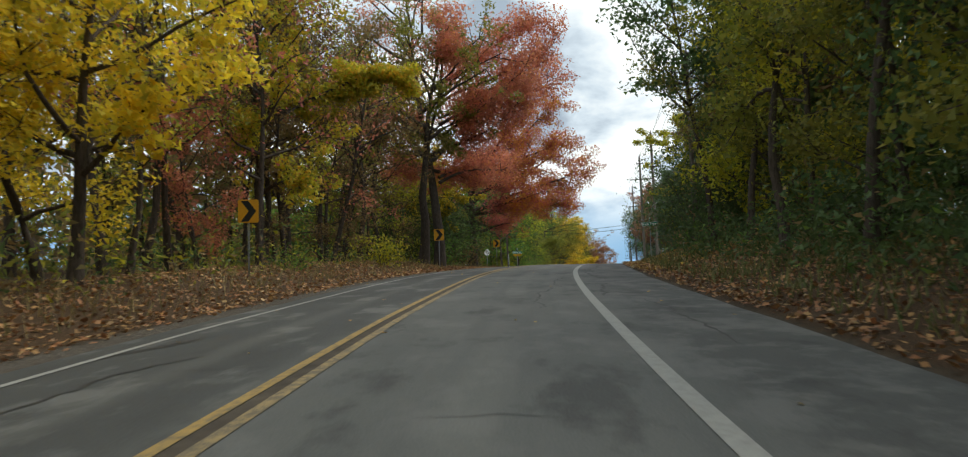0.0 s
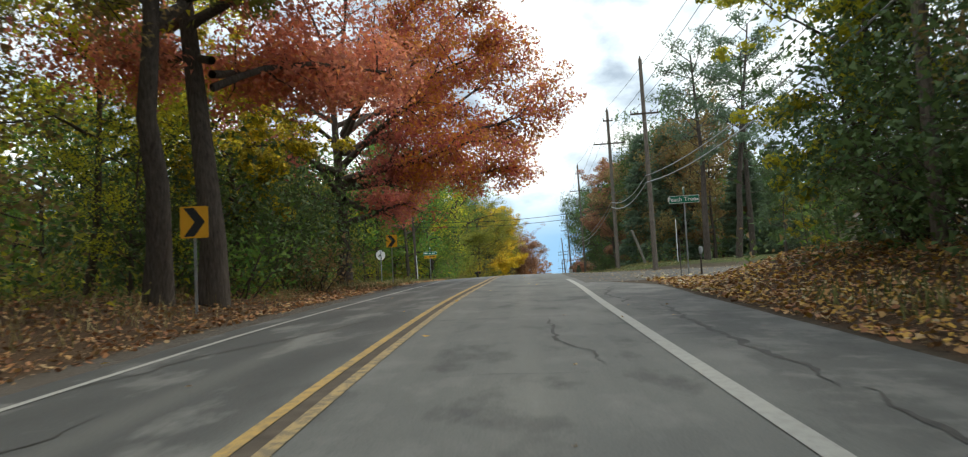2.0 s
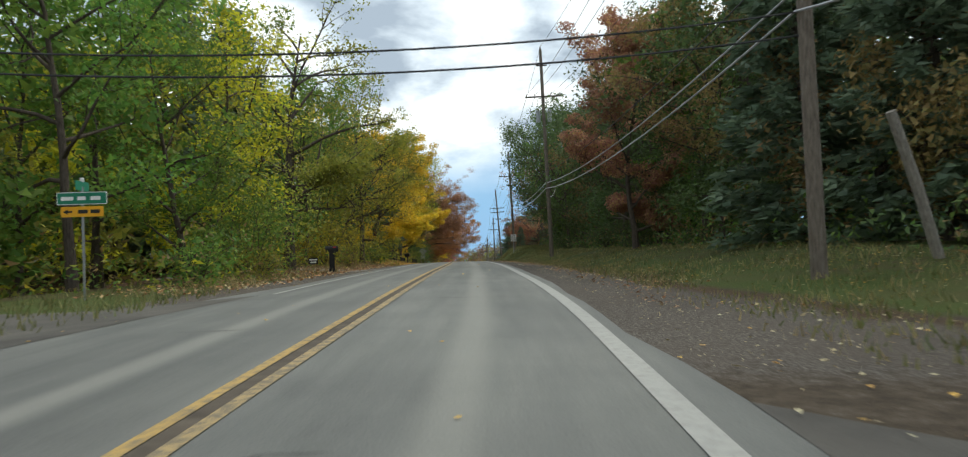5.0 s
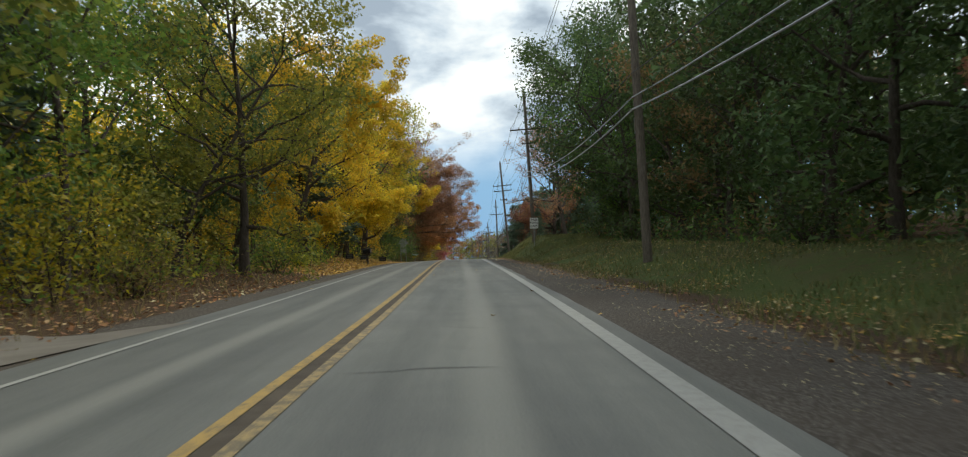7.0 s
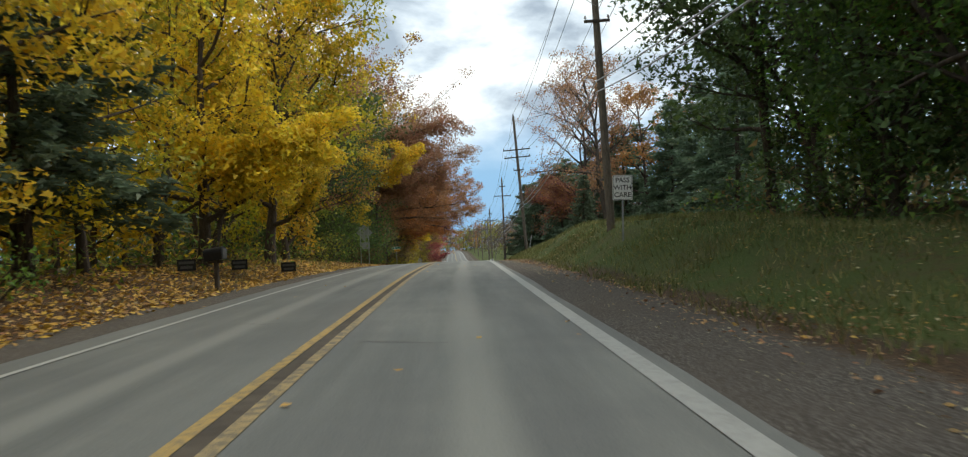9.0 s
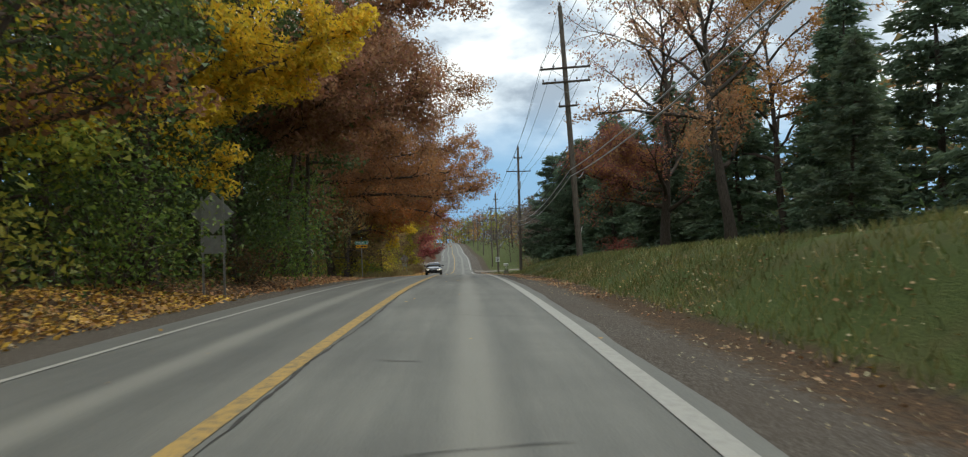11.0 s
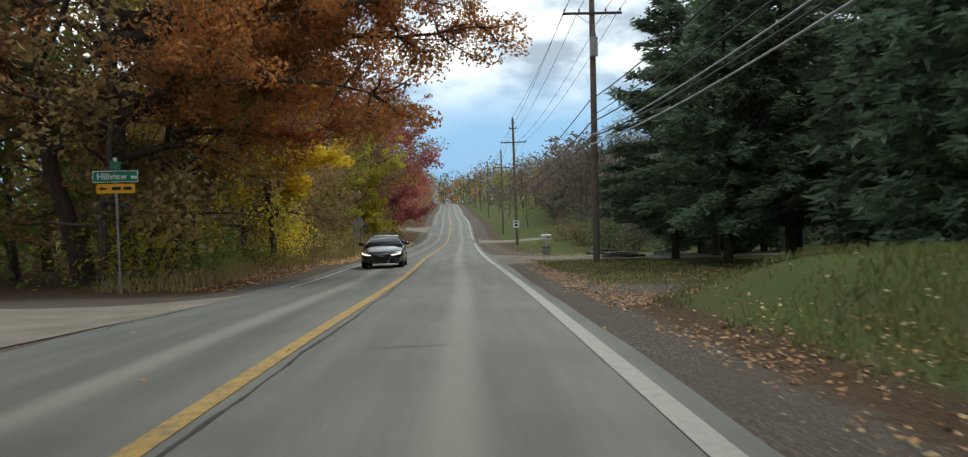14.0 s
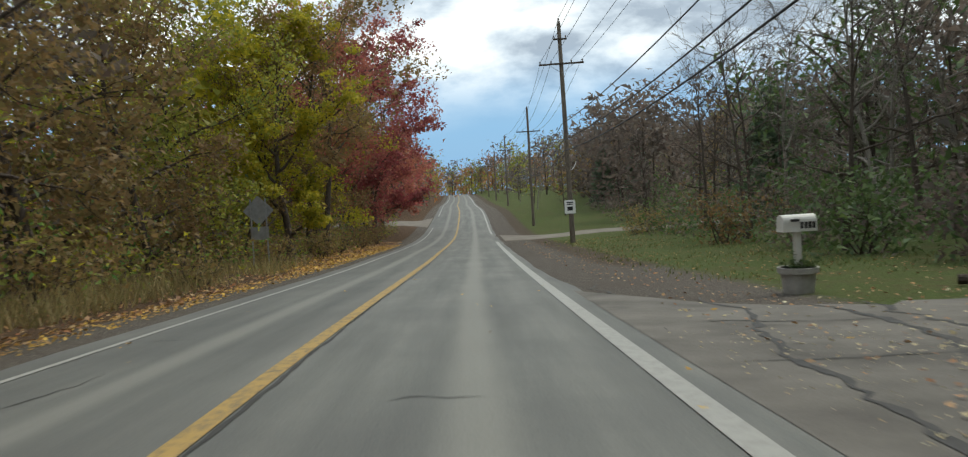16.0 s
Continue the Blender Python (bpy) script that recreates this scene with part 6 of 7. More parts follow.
def utility_pole(s, u, h, lean, arms, cans):
    ob = thing("utility_pole", "weathered wooden utility pole with a crossarm on the verge", "utility pole", Matrix.Translation(place(s, u, 0)) @ Matrix.Rotation(radians(heading(s)), 4, "Z") @ Matrix.Rotation(math.atan(lean), 4, "Y"), "utility poles")
    part("shaft", rod([(0, 0, -0.6), (0, 0, 0), (0, 0, h * 0.35), (0, 0, h * 0.7), (0, 0, h - 0.12), (0, 0, h)], [0.185, 0.18, 0.165, 0.145, 0.125, 0.10], 14), POLE_WOOD, ob)
    for k, (f, half) in enumerate(arms):
        z = h * f
        arm = part("crossarm", box(half * 2, 0.10, 0.12, (0, -0.17, z), 0.012), POST_WOOD, ob)
        if half > 0.8:
            for sg in (-1, 1):
                part("brace", rod([(sg * half * 0.55, -0.16, z - 0.04), (0, -0.15, z - 0.62)], [0.014, 0.014], 6), STEEL, ob)
            offs = (-half + 0.08, -half * 0.45, half * 0.45, half - 0.08)
        else:
            offs = (-half + 0.06, half - 0.06)
        for o in offs:
            insulator(arm, (o, -0.17, z + 0.06))
    insulator(ob, (0, 0, h - 0.02), 1.3)
    for c in range(cans):
        x = (-0.48, 0.48)[c] if cans == 2 else 0.0
        y = 0.0 if cans == 2 else -0.42
        z = h * arms[0][0] - 1.6
        b = rod([(x, y, z - 0.52), (x, y, z - 0.5), (x, y, z + 0.32), (x, y, z + 0.34), (x, y, z + 0.40), (x, y, z + 0.42)], [0.16, 0.19, 0.19, 0.205, 0.20, 0.12], 16)
        can = part("transformer", b, CAN_GREY, ob, "grey steel transformer can")
        for o in (-0.07, 0.07):
            part("bushing", rod([(x + o, y, z + 0.40), (x + o, y, z + 0.50), (x + o, y, z + 0.62)], [0.03, 0.045, 0.02], 8), CERAMIC, can)
        part("bracket", box(0.10, 0.30, 0.08, (x * 0.55, y * 0.5, z + 0.1), 0.01), STEEL, ob)
    return ob


for row in POLES:
    utility_pole(*row)


def cable(name, label, points, sag, radius, mat, per=14, group="overhead cables"):
    """A cable hung from point to point."""
    verts, faces = [], []
    line = []
    for i in range(len(points) - 1):
        a, b = points[i], points[i + 1]
        for k in range(per):
            f = k / per
            line.append(a.lerp(b, f) - Vector((0, 0, 4 * sag * f * (1 - f))))
    line.append(points[-1])
    v, f = tube(line, [radius] * len(line), 5)
    ob = link_mesh(name, v, f, mat)
    return tagged(ob, label, "cable", group)


def hang(row, off, up):
    s, u, h, lean, arms, cans = row
    return attach(s, u, h, off, up, lean)


HIGH = [POLES[2], POLES[3], POLES[4], POLES[5], POLES[6], POLES[7], POLES[8], POLES[9], POLES[10]]
START = [POLES[0]] + HIGH
cable("power_cable", "thin overhead power cable along the road", [hang(r, 0, r[2] + 0.2) for r in START], 0.7, 0.013, WIRE)
for o in (-1.35, -0.65, 0.65, 1.35):
    cable("power_cable", "thin overhead power cable along the road", [hang(r, o, r[2] * r[4][0][0] + 0.22) for r in START], 0.8, 0.013, WIRE)
LOW = [POLES[0], POLES[1], *HIGH]
for up, off, rad, mat, sag in ((6.3, -0.2, 0.026, WIRE_PALE, 0.7), (5.85, -0.2, 0.030, WIRE_PALE, 0.75), (7.2, -0.18, 0.018, WIRE, 0.6)):
    cable("telephone_cable", "thick sagging telephone cable strung low along the poles", [hang(r, off, up * {122.2: 0.96, 103.8: 1.05, 180.2: 1.5, 281.2: 0.8}.get(r[0], 1.0)) for r in LOW[:7]], sag, rad, mat)
for up, off, rad, sag in ((8.0, -0.2, 0.026, 0.7), (6.9, -0.2, 0.030, 0.75), (6.2, -0.2, 0.034, 0.8)):
    cable("telephone_cable", "thick black telephone cable strung low along the poles", [hang(r, off, up * (0.8 if r[0] == 281.2 else 1.0)) for r in HIGH[3:8]], sag, rad, WIRE)
for r, dz in ((POLES[3], 5.5), (POLES[5], 5.3), (POLES[7], 5.4)):
    a = hang(r, -0.18, dz)
    c, rr = middle(r[0] - 7)
    b = attach(r[0] + 8, r[1] + 1.4, 0, 0, dz + 0.5, 0)
    cable("service_cable", "slack pale service cable looped from a pole", [a, b], 0.55, 0.022, WIRE_PALE, 16)

# the smaller pole across the road, with two cables to it
small = thing("service_pole", "slim dark wooden service pole beside a side road", "utility pole", Matrix.Translation(place(120.5, -9.0)) @ Matrix.Rotation(radians(-1.2), 4, "Y"))
part("shaft", rod([(0, 0, -0.5), (0, 0, 0), (0, 0, 4.5), (0, 0, 9.0)], [0.13, 0.125, 0.11, 0.09], 12), POST_WOOD, small)
part("cable_guard", box(0.06, 0.05, 2.2, (0.10, -0.09, 1.2), 0.01), SIGN_WHITE, small, "pale plastic cable guard")
for up, up2 in ((5.3, 5.6), (4.9, 5.1)):
    cable("service_cable", "black service cable crossing over the road", [attach(120.5, -9.0, 0, 0, up, -0.02), hang(POLES[2], -0.15, up2)], 0.45, 0.022, WIRE, 20)


# ---- signs ----
def facing(s, u, up=0.0, turn=0.0, tilt=0.0):
    return Matrix.Translation(place(s, u, up)) @ Matrix.Rotation(radians(heading(s) + turn), 4, "Z") @ Matrix.Rotation(radians(tilt), 4, "Y")


def u_post(parent, h, x=0.0, y=0.03, name="post", wood=False):
    if wood:
        return part(name, box(0.09, 0.09, h + 0.3, (x, y + 0.03, h / 2 - 0.15), 0.008), POST_WOOD, parent)
    b = box(0.055, 0.008, h + 0.3, (x, y + 0.02, h / 2 - 0.15))
    for sg in (-1, 1):
        box(0.008, 0.03, h + 0.3, (x + sg * 0.03, y + 0.01, h / 2 - 0.15), bm=b)
    return part(name, b, STEEL, parent)


def letters(name, text, size, at, mat, parent, turn_x=90):
    """Words as a mesh of the built-in font, upright in the x-z plane."""
    cu = bpy.data.curves.new("tmp", "FONT")
    cu.body, cu.size, cu.align_x, cu.align_y, cu.extrude, cu.offset = text, size, "CENTER", "CENTER", 0.0015, size * 0.012
    tmp = bpy.data.objects.new("tmp", cu)
    scene.collection.objects.link(tmp)
    me = bpy.data.meshes.new_from_object(tmp.evaluated_get(bpy.context.evaluated_depsgraph_get()))
    bpy.data.objects.remove(tmp); bpy.data.curves.remove(cu)
    me.transform(Matrix.Translation(at) @ Matrix.Rotation(radians(turn_x), 4, "X"))
    me.materials.clear(); me.materials.append(mat)
    ob = new(name, me)
    ob.parent = parent
    return ob


def chevron_sign(s, u, h, turn):
    ob = thing("chevron_sign", "amber curve sign with a black chevron on a steel post", "road sign", facing(s, u, 0, turn), "chevron signs")
    u_post(ob, h + 0.3)
    panel = part("panel", prism([(x, z + h) for x, z in rounded(0.70, 0.80, 0.05)], 0.012, (0, -0.006, 0)), SIGN_AMBER, ob)
    c = [(-0.26, 0.36), (0.0, 0.36), (0.27, 0.0), (0.0, -0.36), (-0.26, -0.36), (0.01, 0.0)]
    part("chevron", prism([(x, z + h) for x, z in c], 0.004, (0, -0.010, 0)), SIGN_BLACK, panel)
    return ob


chevron_sign(32.3, -7.4, 2.25, 8)
chevron_sign(63.7, -6.2, 2.3, 6)
chevron_sign(98.1, -6.7, 2.75, 12)


def street_sign(s, u, h, word, turn, tail=True, plate=False, label=""):
    ob = thing("street_sign", label, "street sign", facing(s, u, 0, turn))
    part("post", rod([(0, 0.03, -0.4), (0, 0.03, h + 0.32)], [0.035, 0.035], 10), STEEL, ob)
    name_plate = part("name_plate", prism([(x, z + h) for x, z in rounded(1.32, 0.34, 0.03)], 0.012, (0, -0.012, 0)), SIGN_WHITE, ob)
    part("field", prism([(x, z + h) for x, z in rounded(1.28, 0.30, 0.02)], 0.003, (0, -0.0145, 0)), SIGN_GREEN, name_plate)
    if word:
        letters("lettering", word, 0.27, (-0.10, -0.016, h), SIGN_WHITE, name_plate)
        b = box(0.08, 0.004, 0.09, (0.50, -0.0165, h - 0.03))
        box(0.06, 0.004, 0.09, (0.585, -0.0165, h - 0.03), bm=b)
        part("bar", b, SIGN_WHITE, name_plate)
    else:
        for k, w in enumerate((0.32, 0.22, 0.26)):
            part("bar", box(w, 0.004, 0.10, (-0.38 + k * 0.37, -0.0165, h)), SIGN_WHITE, name_plate)
    part("cross_plate", box(0.014, 1.0, 0.26, (0, 0.03, h + 0.33), 0.004), SIGN_GREEN, ob, "green street name plate seen edge-on")
    part("cap", box(0.09, 0.09, 0.12, (0, 0.03, h + 0.50), 0.01), SIGN_WHITE, ob)
    if plate:
        p2 = part("warning_plate", prism([(x, z + h - 0.36) for x, z in rounded(1.12, 0.28, 0.03)], 0.010, (0, -0.010, 0)), SIGN_AMBER, ob, "amber notice plate")
        part("arrow", prism([(-0.50, h - 0.36), (-0.38, h - 0.29), (-0.38, h - 0.335), (-0.26, h - 0.335), (-0.26, h - 0.385), (-0.38, h - 0.385), (-0.38, h - 0.43)], 0.003, (0, -0.013, 0)), SIGN_BLACK, p2)
        for k, w in enumerate((0.26, 0.24)):
            part("bar", box(w, 0.004, 0.10, (0.02 + k * 0.32, -0.012, h - 0.36)), SIGN_BLACK, p2)
    return ob


street_sign(81.4, 9.0, 3.4, "Peach Tree", -6, label="green street name sign on a tall steel post at a corner")
street_sign(318.3, -8.4, 3.5, "Hillview", 4, plate=True, label="green street name sign above an amber notice plate")
street_sign(127.5, -8.7, 2.75, "", 4, plate=True, label="green street name sign with an amber notice below")


def stop_sign(s, u, turn):
    ob = thing("stop_sign", "octagonal stop sign seen from its bare metal back", "road sign", facing(s, u, 0, turn), "stop signs")
    u_post(ob, 2.5, 0, -0.05)
    octo = [(0.40 * math.cos(radians(22.5 + 45 * k)), 2.15 + 0.40 * math.sin(radians(22.5 + 45 * k))) for k in range(8)]
    back = part("panel", prism(octo, 0.010), SIGN_WHITE, ob, "pale bare back of the plate")
    part("face", prism([(x * 0.96, 2.15 + (z - 2.15) * 0.96) for x, z in octo], 0.003, (0, 0.011, 0)), SIGN_RED, back)
    return ob


stop_sign(109.3, -9.8, 35)
stop_sign(302.4, -10.8, 30)


def back_sign(s, u, turn, mat):
    ob = thing("warning_sign", "large diamond warning sign on two posts, seen from its grey back", "road sign", facing(s, u, 0, turn), "sign backs")
    for x in (-0.33, 0.33):
        u_post(ob, 3.2, x, -0.04)
    part("diamond", prism([(0, 3.35), (0.68, 2.67), (0, 1.99), (-0.68, 2.67)], 0.010), mat, ob)
    part("lower_plate", prism([(x, z + 1.66) for x, z in rounded(0.80, 0.58, 0.04)], 0.010), mat, ob)
    return ob


back_sign(258.8, -6.2, 4, SIGN_BACK)
back_sign(374.5, -7.6, 6, SIGN_BACK)

ps = thing("pass_sign", "white rectangular sign with black lettering on a steel post", "road sign", facing(219.4, 7.9, 0, -4, 1.5))
u_post(ps, 2.4)
panel = part("panel", prism([(x, z + 1.95) for x, z in rounded(0.74, 0.92, 0.05)], 0.012, (0, -0.006, 0)), SIGN_WHITE, ps)
b = prism([(x, z + 1.95) for x, z in rounded(0.70, 0.88, 0.04)], 0.002, (0, -0.0075, 0))
part("border", b, SIGN_BLACK, panel)
part("field", prism([(x, z + 1.95) for x, z in rounded(0.67, 0.85, 0.035)], 0.002, (0, -0.0090, 0)), SIGN_WHITE, panel)
for k, word in enumerate(("PASS", "WITH", "CARE")):
    letters("lettering", word, 0.25, (0, -0.0105, 2.22 - 0.27 * k), SIGN_BLACK, panel)

ss = thing("limit_sign", "white rectangular regulatory sign fixed to a utility pole", "road sign", facing(394.1, 8.4, 0, -3))
for z in (2.15, 2.75):
    part("band", box(0.36, 0.03, 0.04, (0, -0.19, z)), STEEL, ss)
panel = part("panel", prism([(x, z + 2.45) for x, z in rounded(0.72, 0.90, 0.05)], 0.012, (0, -0.215, 0)), SIGN_WHITE, ss)
for w, z in ((0.44, 2.74), (0.40, 2.62)):
    part("bar", box(w, 0.004, 0.07, (0, -0.218, z)), SIGN_BLACK, panel)
part("bar", box(0.36, 0.004, 0.26, (0, -0.218, 2.33)), SIGN_BLACK, panel)


# ---- roadside things ----
def marker(s, u, h, label, mat, radius=0.03, lean=(0, 0), cap=False):
    ob = thing("marker_post", label, "post", Matrix.Translation(place(s, u)))
    part("shaft", rod([(0, 0, -0.3), (lean[0] * h * 0.5, lean[1] * h * 0.5, h * 0.5), (lean[0] * h, lean[1] * h, h)], [radius, radius, radius * 0.9], 8), mat, ob)
    if cap:
        part("meter_head", rod([(0, 0, h - 0.05), (0, 0, h + 0.05), (0, 0, h + 0.22), (0, 0, h + 0.3)], [0.05, 0.09, 0.09, 0.04], 10), CAN_GREY, ob)
    return ob


marker(81.6, 8.7, 1.7, "thin rusty steel stake at the corner", DARKSTEEL, 0.022)
marker(84.5, 10.2, 1.0, "short steel post with a rounded grey head", DARKSTEEL, 0.03, cap=True)
marker(83.6, 10.0, 0.8, "short dark wooden stake at the corner", POST_WOOD, 0.045)
marker(122, 11.6, 3.0, "leaning cut wooden stub on the lawn", BARK_PALE, 0.12, (-0.42, -0.1))
marker(119, 14.0, 3.7, "tall thin pale marker pipe on the lawn", SIGN_WHITE, 0.04)
marker(288.5, 9.2, 2.1, "slanting pale guy-wire guard on the bank", SIGN_WHITE, 0.03, (0.22, 0))


def mailbox_body(parent, w, d, h, z, mat, tilt=0.0, name="box"):
    """The arched box of a mailbox: length w across, depth d, height h."""
    b = bmesh.new()
    prof = [(-d / 2, 0), (-d / 2, h * 0.55)] + [(-d / 2 * math.cos(radians(a)), h * 0.55 + h * 0.45 * math.sin(radians(a))) for a in range(20, 180, 20)] + [(d / 2, h * 0.55), (d / 2, 0)]
    ring0 = [b.verts.new((-w / 2, y, zz)) for y, zz in prof]
    ring1 = [b.verts.new((w / 2, y, zz)) for y, zz in prof]
    n = len(prof)
    for i in range(n):
        b.faces.new((ring0[i], ring0[(i + 1) % n], ring1[(i + 1) % n], ring1[i]))
    b.faces.new(ring0[::-1]); b.faces.new(ring1)
    bmesh.ops.transform(b, matrix=Matrix.Translation((0, 0, z)) @ Matrix.Rotation(radians(tilt), 4, "Y"), verts=b.verts)
    return part(name, b, mat, parent)


mb = thing("mailbox", "dark plastic mailbox on a thick sleeved post by a drive", "mailbox", facing(154.3, -6.35, 0, 10), "mailboxes")
part("post", box(0.30, 0.28, 1.35, (0, 0, 0.50), 0.02), BOX_BLACK, mb)
part("plinth", box(0.38, 0.36, 0.20, (0, 0, 0.08), 0.02), BOX_BLACK, mb)
bx = mailbox_body(mb, 0.72, 0.34, 0.34, 1.16, BOX_BLACK)
part("door", box(0.02, 0.30, 0.26, (0.365, 0, 1.31), 0.008), DARKSTEEL, bx)
part("flag", box(0.16, 0.01, 0.06, (0.15, -0.18, 1.42)), SIGN_RED, bx)

mb = thing("mailbox", "black metal mailbox tilted on a wooden post among golden leaves", "mailbox", facing(214.6, -5.75, 0, -12), "mailboxes")
part("post", box(0.13, 0.13, 1.15, (0.02, 0, 0.45), 0.01), POST_WOOD, mb)
part("arm", box(0.5, 0.10, 0.10, (0, 0, 0.92), 0.01), POST_WOOD, mb)
bx = mailbox_body(mb, 0.60, 0.34, 0.40, 0.96, BOX_BLACK, -7)
part("door", box(0.02, 0.30, 0.30, (0.305, 0, 1.18), 0.008), DARKSTEEL, bx)

mb = thing("mailbox", "white metal mailbox on a white post rising from a concrete planter", "mailbox", facing(351.1, 7.85, 0, 6), "mailboxes")
part("post", box(0.115, 0.115, 1.05, (0, 0, 0.62), 0.01), BOX_WHITE, mb)
bx = mailbox_body(mb, 0.64, 0.28, 0.30, 1.13, BOX_WHITE)
part("bar", box(0.05, 0.004, 0.12, (0.03, -0.143, 1.235)), SIGN_BLACK, bx)
for k in range(3):
    part("bar", box(0.055, 0.004, 0.12, (0.11 + 0.075 * k, -0.143, 1.235)), SIGN_BLACK, bx)
part("flag", box(0.17, 0.012, 0.045, (-0.10, -0.148, 1.33)), SIGN_BLACK, bx)
part("lip", box(0.66, 0.30, 0.02, (0, 0, 1.13), 0.006), BOX_WHITE, bx)
pl = thing("planter", "weathered concrete tub planter with a thick rim", "planter", facing(351.1, 7.85, 0, 6))
part("tub", rod([(0, 0, -0.05), (0, 0, 0), (0, 0, 0.36), (0, 0, 0.37), (0, 0, 0.47), (0, 0, 0.47), (0, 0, 0.40)], [0.25, 0.27, 0.315, 0.365, 0.37, 0.32, 0.30], 24), CONCRETE, pl)
pp = thing("planter_plant", "small dark evergreen plant growing in the planter", "plant", facing(351.1, 7.85, 0.38))
rng = np.random.default_rng(4)
cl = new("foliage", leaves_mesh("foliage", rng.normal(0, 0.13, (40, 3)) * (1, 1, 0.6) + (0, 0, 0.14), (0.05, 0.05, 0.06), 420, 0.07, rng, LEAF["dark"])); cl.parent = pp


def yard_sign(s, u, turn, board, text):
    ob = thing("yard_sign", "small printed yard sign on a wire stake", "yard sign", facing(s, u, 0, turn), "yard signs")
    for x in (-0.2, 0.2):
        part("stake", rod([(x, 0, -0.2), (x, 0, 0.62)], [0.006, 0.006], 6), DARKSTEEL, ob)
    pn = part("board", box(0.62, 0.012, 0.40, (0, -0.012, 0.48), 0.003), board, ob)
    for k in range(2):
        part("bar", box(0.5 - 0.1 * k, 0.004, 0.09, (0, -0.021, 0.56 - 0.16 * k)), text, pn)


yard_sign(161.0, -8.6, 10, BOX_BLACK, SIGN_WHITE)
yard_sign(217.3, -7.5, 12, BOX_BLACK, DARKSTEEL)
yard_sign(222.0, -6.9, 4, BOX_BLACK, DARKSTEEL)
yard_sign(224.6, -5.5, 4, BOX_BLACK, DARKSTEEL)


def log_pile(s, u, n, seed):
    r = random.Random(seed)
    ob = thing("log_pile", "low pile of weathered logs and brush by a drive", "log pile", facing(s, u, 0, r.uniform(-20, 20)), "log piles")
    for k in range(n):
        L, rad = r.uniform(1.0, 2.2), r.uniform(0.05, 0.10)
        z = rad + (0.15 if k >= n * 0.6 else 0.0)
        y = (k % max(1, int(n * 0.6))) * 0.22 - 0.4
        x = r.uniform(-0.4, 0.4); a = r.uniform(-0.3, 0.3)
        part("log", rod([(x - L / 2, y - a, z), (x, y, z + 0.03), (x + L / 2, y + a, z)], [rad, rad * 1.05, rad * 0.85], 10), BARK_PALE if k % 3 == 0 else BARK, ob)


log_pile(350.5, 12.0, 7, 1)
log_pile(343.0, 11.4, 8, 2)
log_pile(338.0, 10.6, 6, 3)


# ---- vehicles ----
def car_paint(name, base, rough=0.18):
    m, n, l, p = material(name, base, rough, 0.0, 0.5)
    p.inputs["Coat Weight"].default_value, p.inputs["Coat Roughness"].default_value = 1.0, 0.05
    dust = noise_node(n, l, 3.0, 5.0)
    l.new(ramp(n, l, dust, [(0.35, base), (0.75, tuple(min(1, v * 1.3 + 0.012) for v in base))]), p.inputs["Base Color"])
    return m


BLACK_PAINT = car_paint("black_car_paint", (0.008, 0.008, 0.010))
WHITE_PAINT = car_paint("silver_car_paint", (0.62, 0.63, 0.64), 0.3)
CAR_GLASS = material("tinted_glass", (0.015, 0.018, 0.02), 0.04, 0.0, 0.6)[0]
TYRE = speckled("tyre_rubber", (0.012, 0.012, 0.012), (0.028, 0.027, 0.026), 8, 60, 0.85, 0, 0.3)
ALLOY = speckled("alloy_rim", (0.50, 0.51, 0.53), (0.62, 0.63, 0.65), 8, 60, 0.3, 0.9, 0.05)
CHROME = speckled("chrome_trim", (0.70, 0.70, 0.71), (0.78, 0.78, 0.79), 8, 60, 0.15, 1.0, 0.02)
TRIM = speckled("black_trim", (0.010, 0.010, 0.010), (0.02, 0.02, 0.02), 8, 60, 0.5, 0, 0.1)
LENS = material("lamp_lens", (0.75, 0.76, 0.78), 0.08, 0.0, 0.6)[0]


def lamp_glow(name, colour, power):
    m, n, l, p = material(name, colour, 0.2)
    p.inputs["Emission Color"].default_value = (*colour, 1)
    p.inputs["Emission Strength"].default_value = power
    return m


DAY_LAMP = lamp_glow("running_lamp", (1.0, 0.93, 0.78), 1.6)


def loft(sections):
    """A closed skin through cross-sections, each a half outline of (x, z) from the sill to the middle; mirrored."""
    b = bmesh.new()
    rings = []
    for y, half in sections:
        ring = [b.verts.new((x, y, z)) for x, z in half] + [b.verts.new((-x, y, z)) for x, z in half[::-1] if x > 1e-6]
        rings.append(ring)
    for r0, r1 in zip(rings, rings[1:]):
        n = len(r0)
        for i in range(n):
            b.faces.new((r0[i], r0[(i + 1) % n], r1[(i + 1) % n], r1[i]))
    b.faces.new(rings[0][::-1]); b.faces.new(rings[-1])
    bmesh.ops.recalc_face_normals(b, faces=b.faces)
    for f in b.faces:
        f.smooth = True
    return b


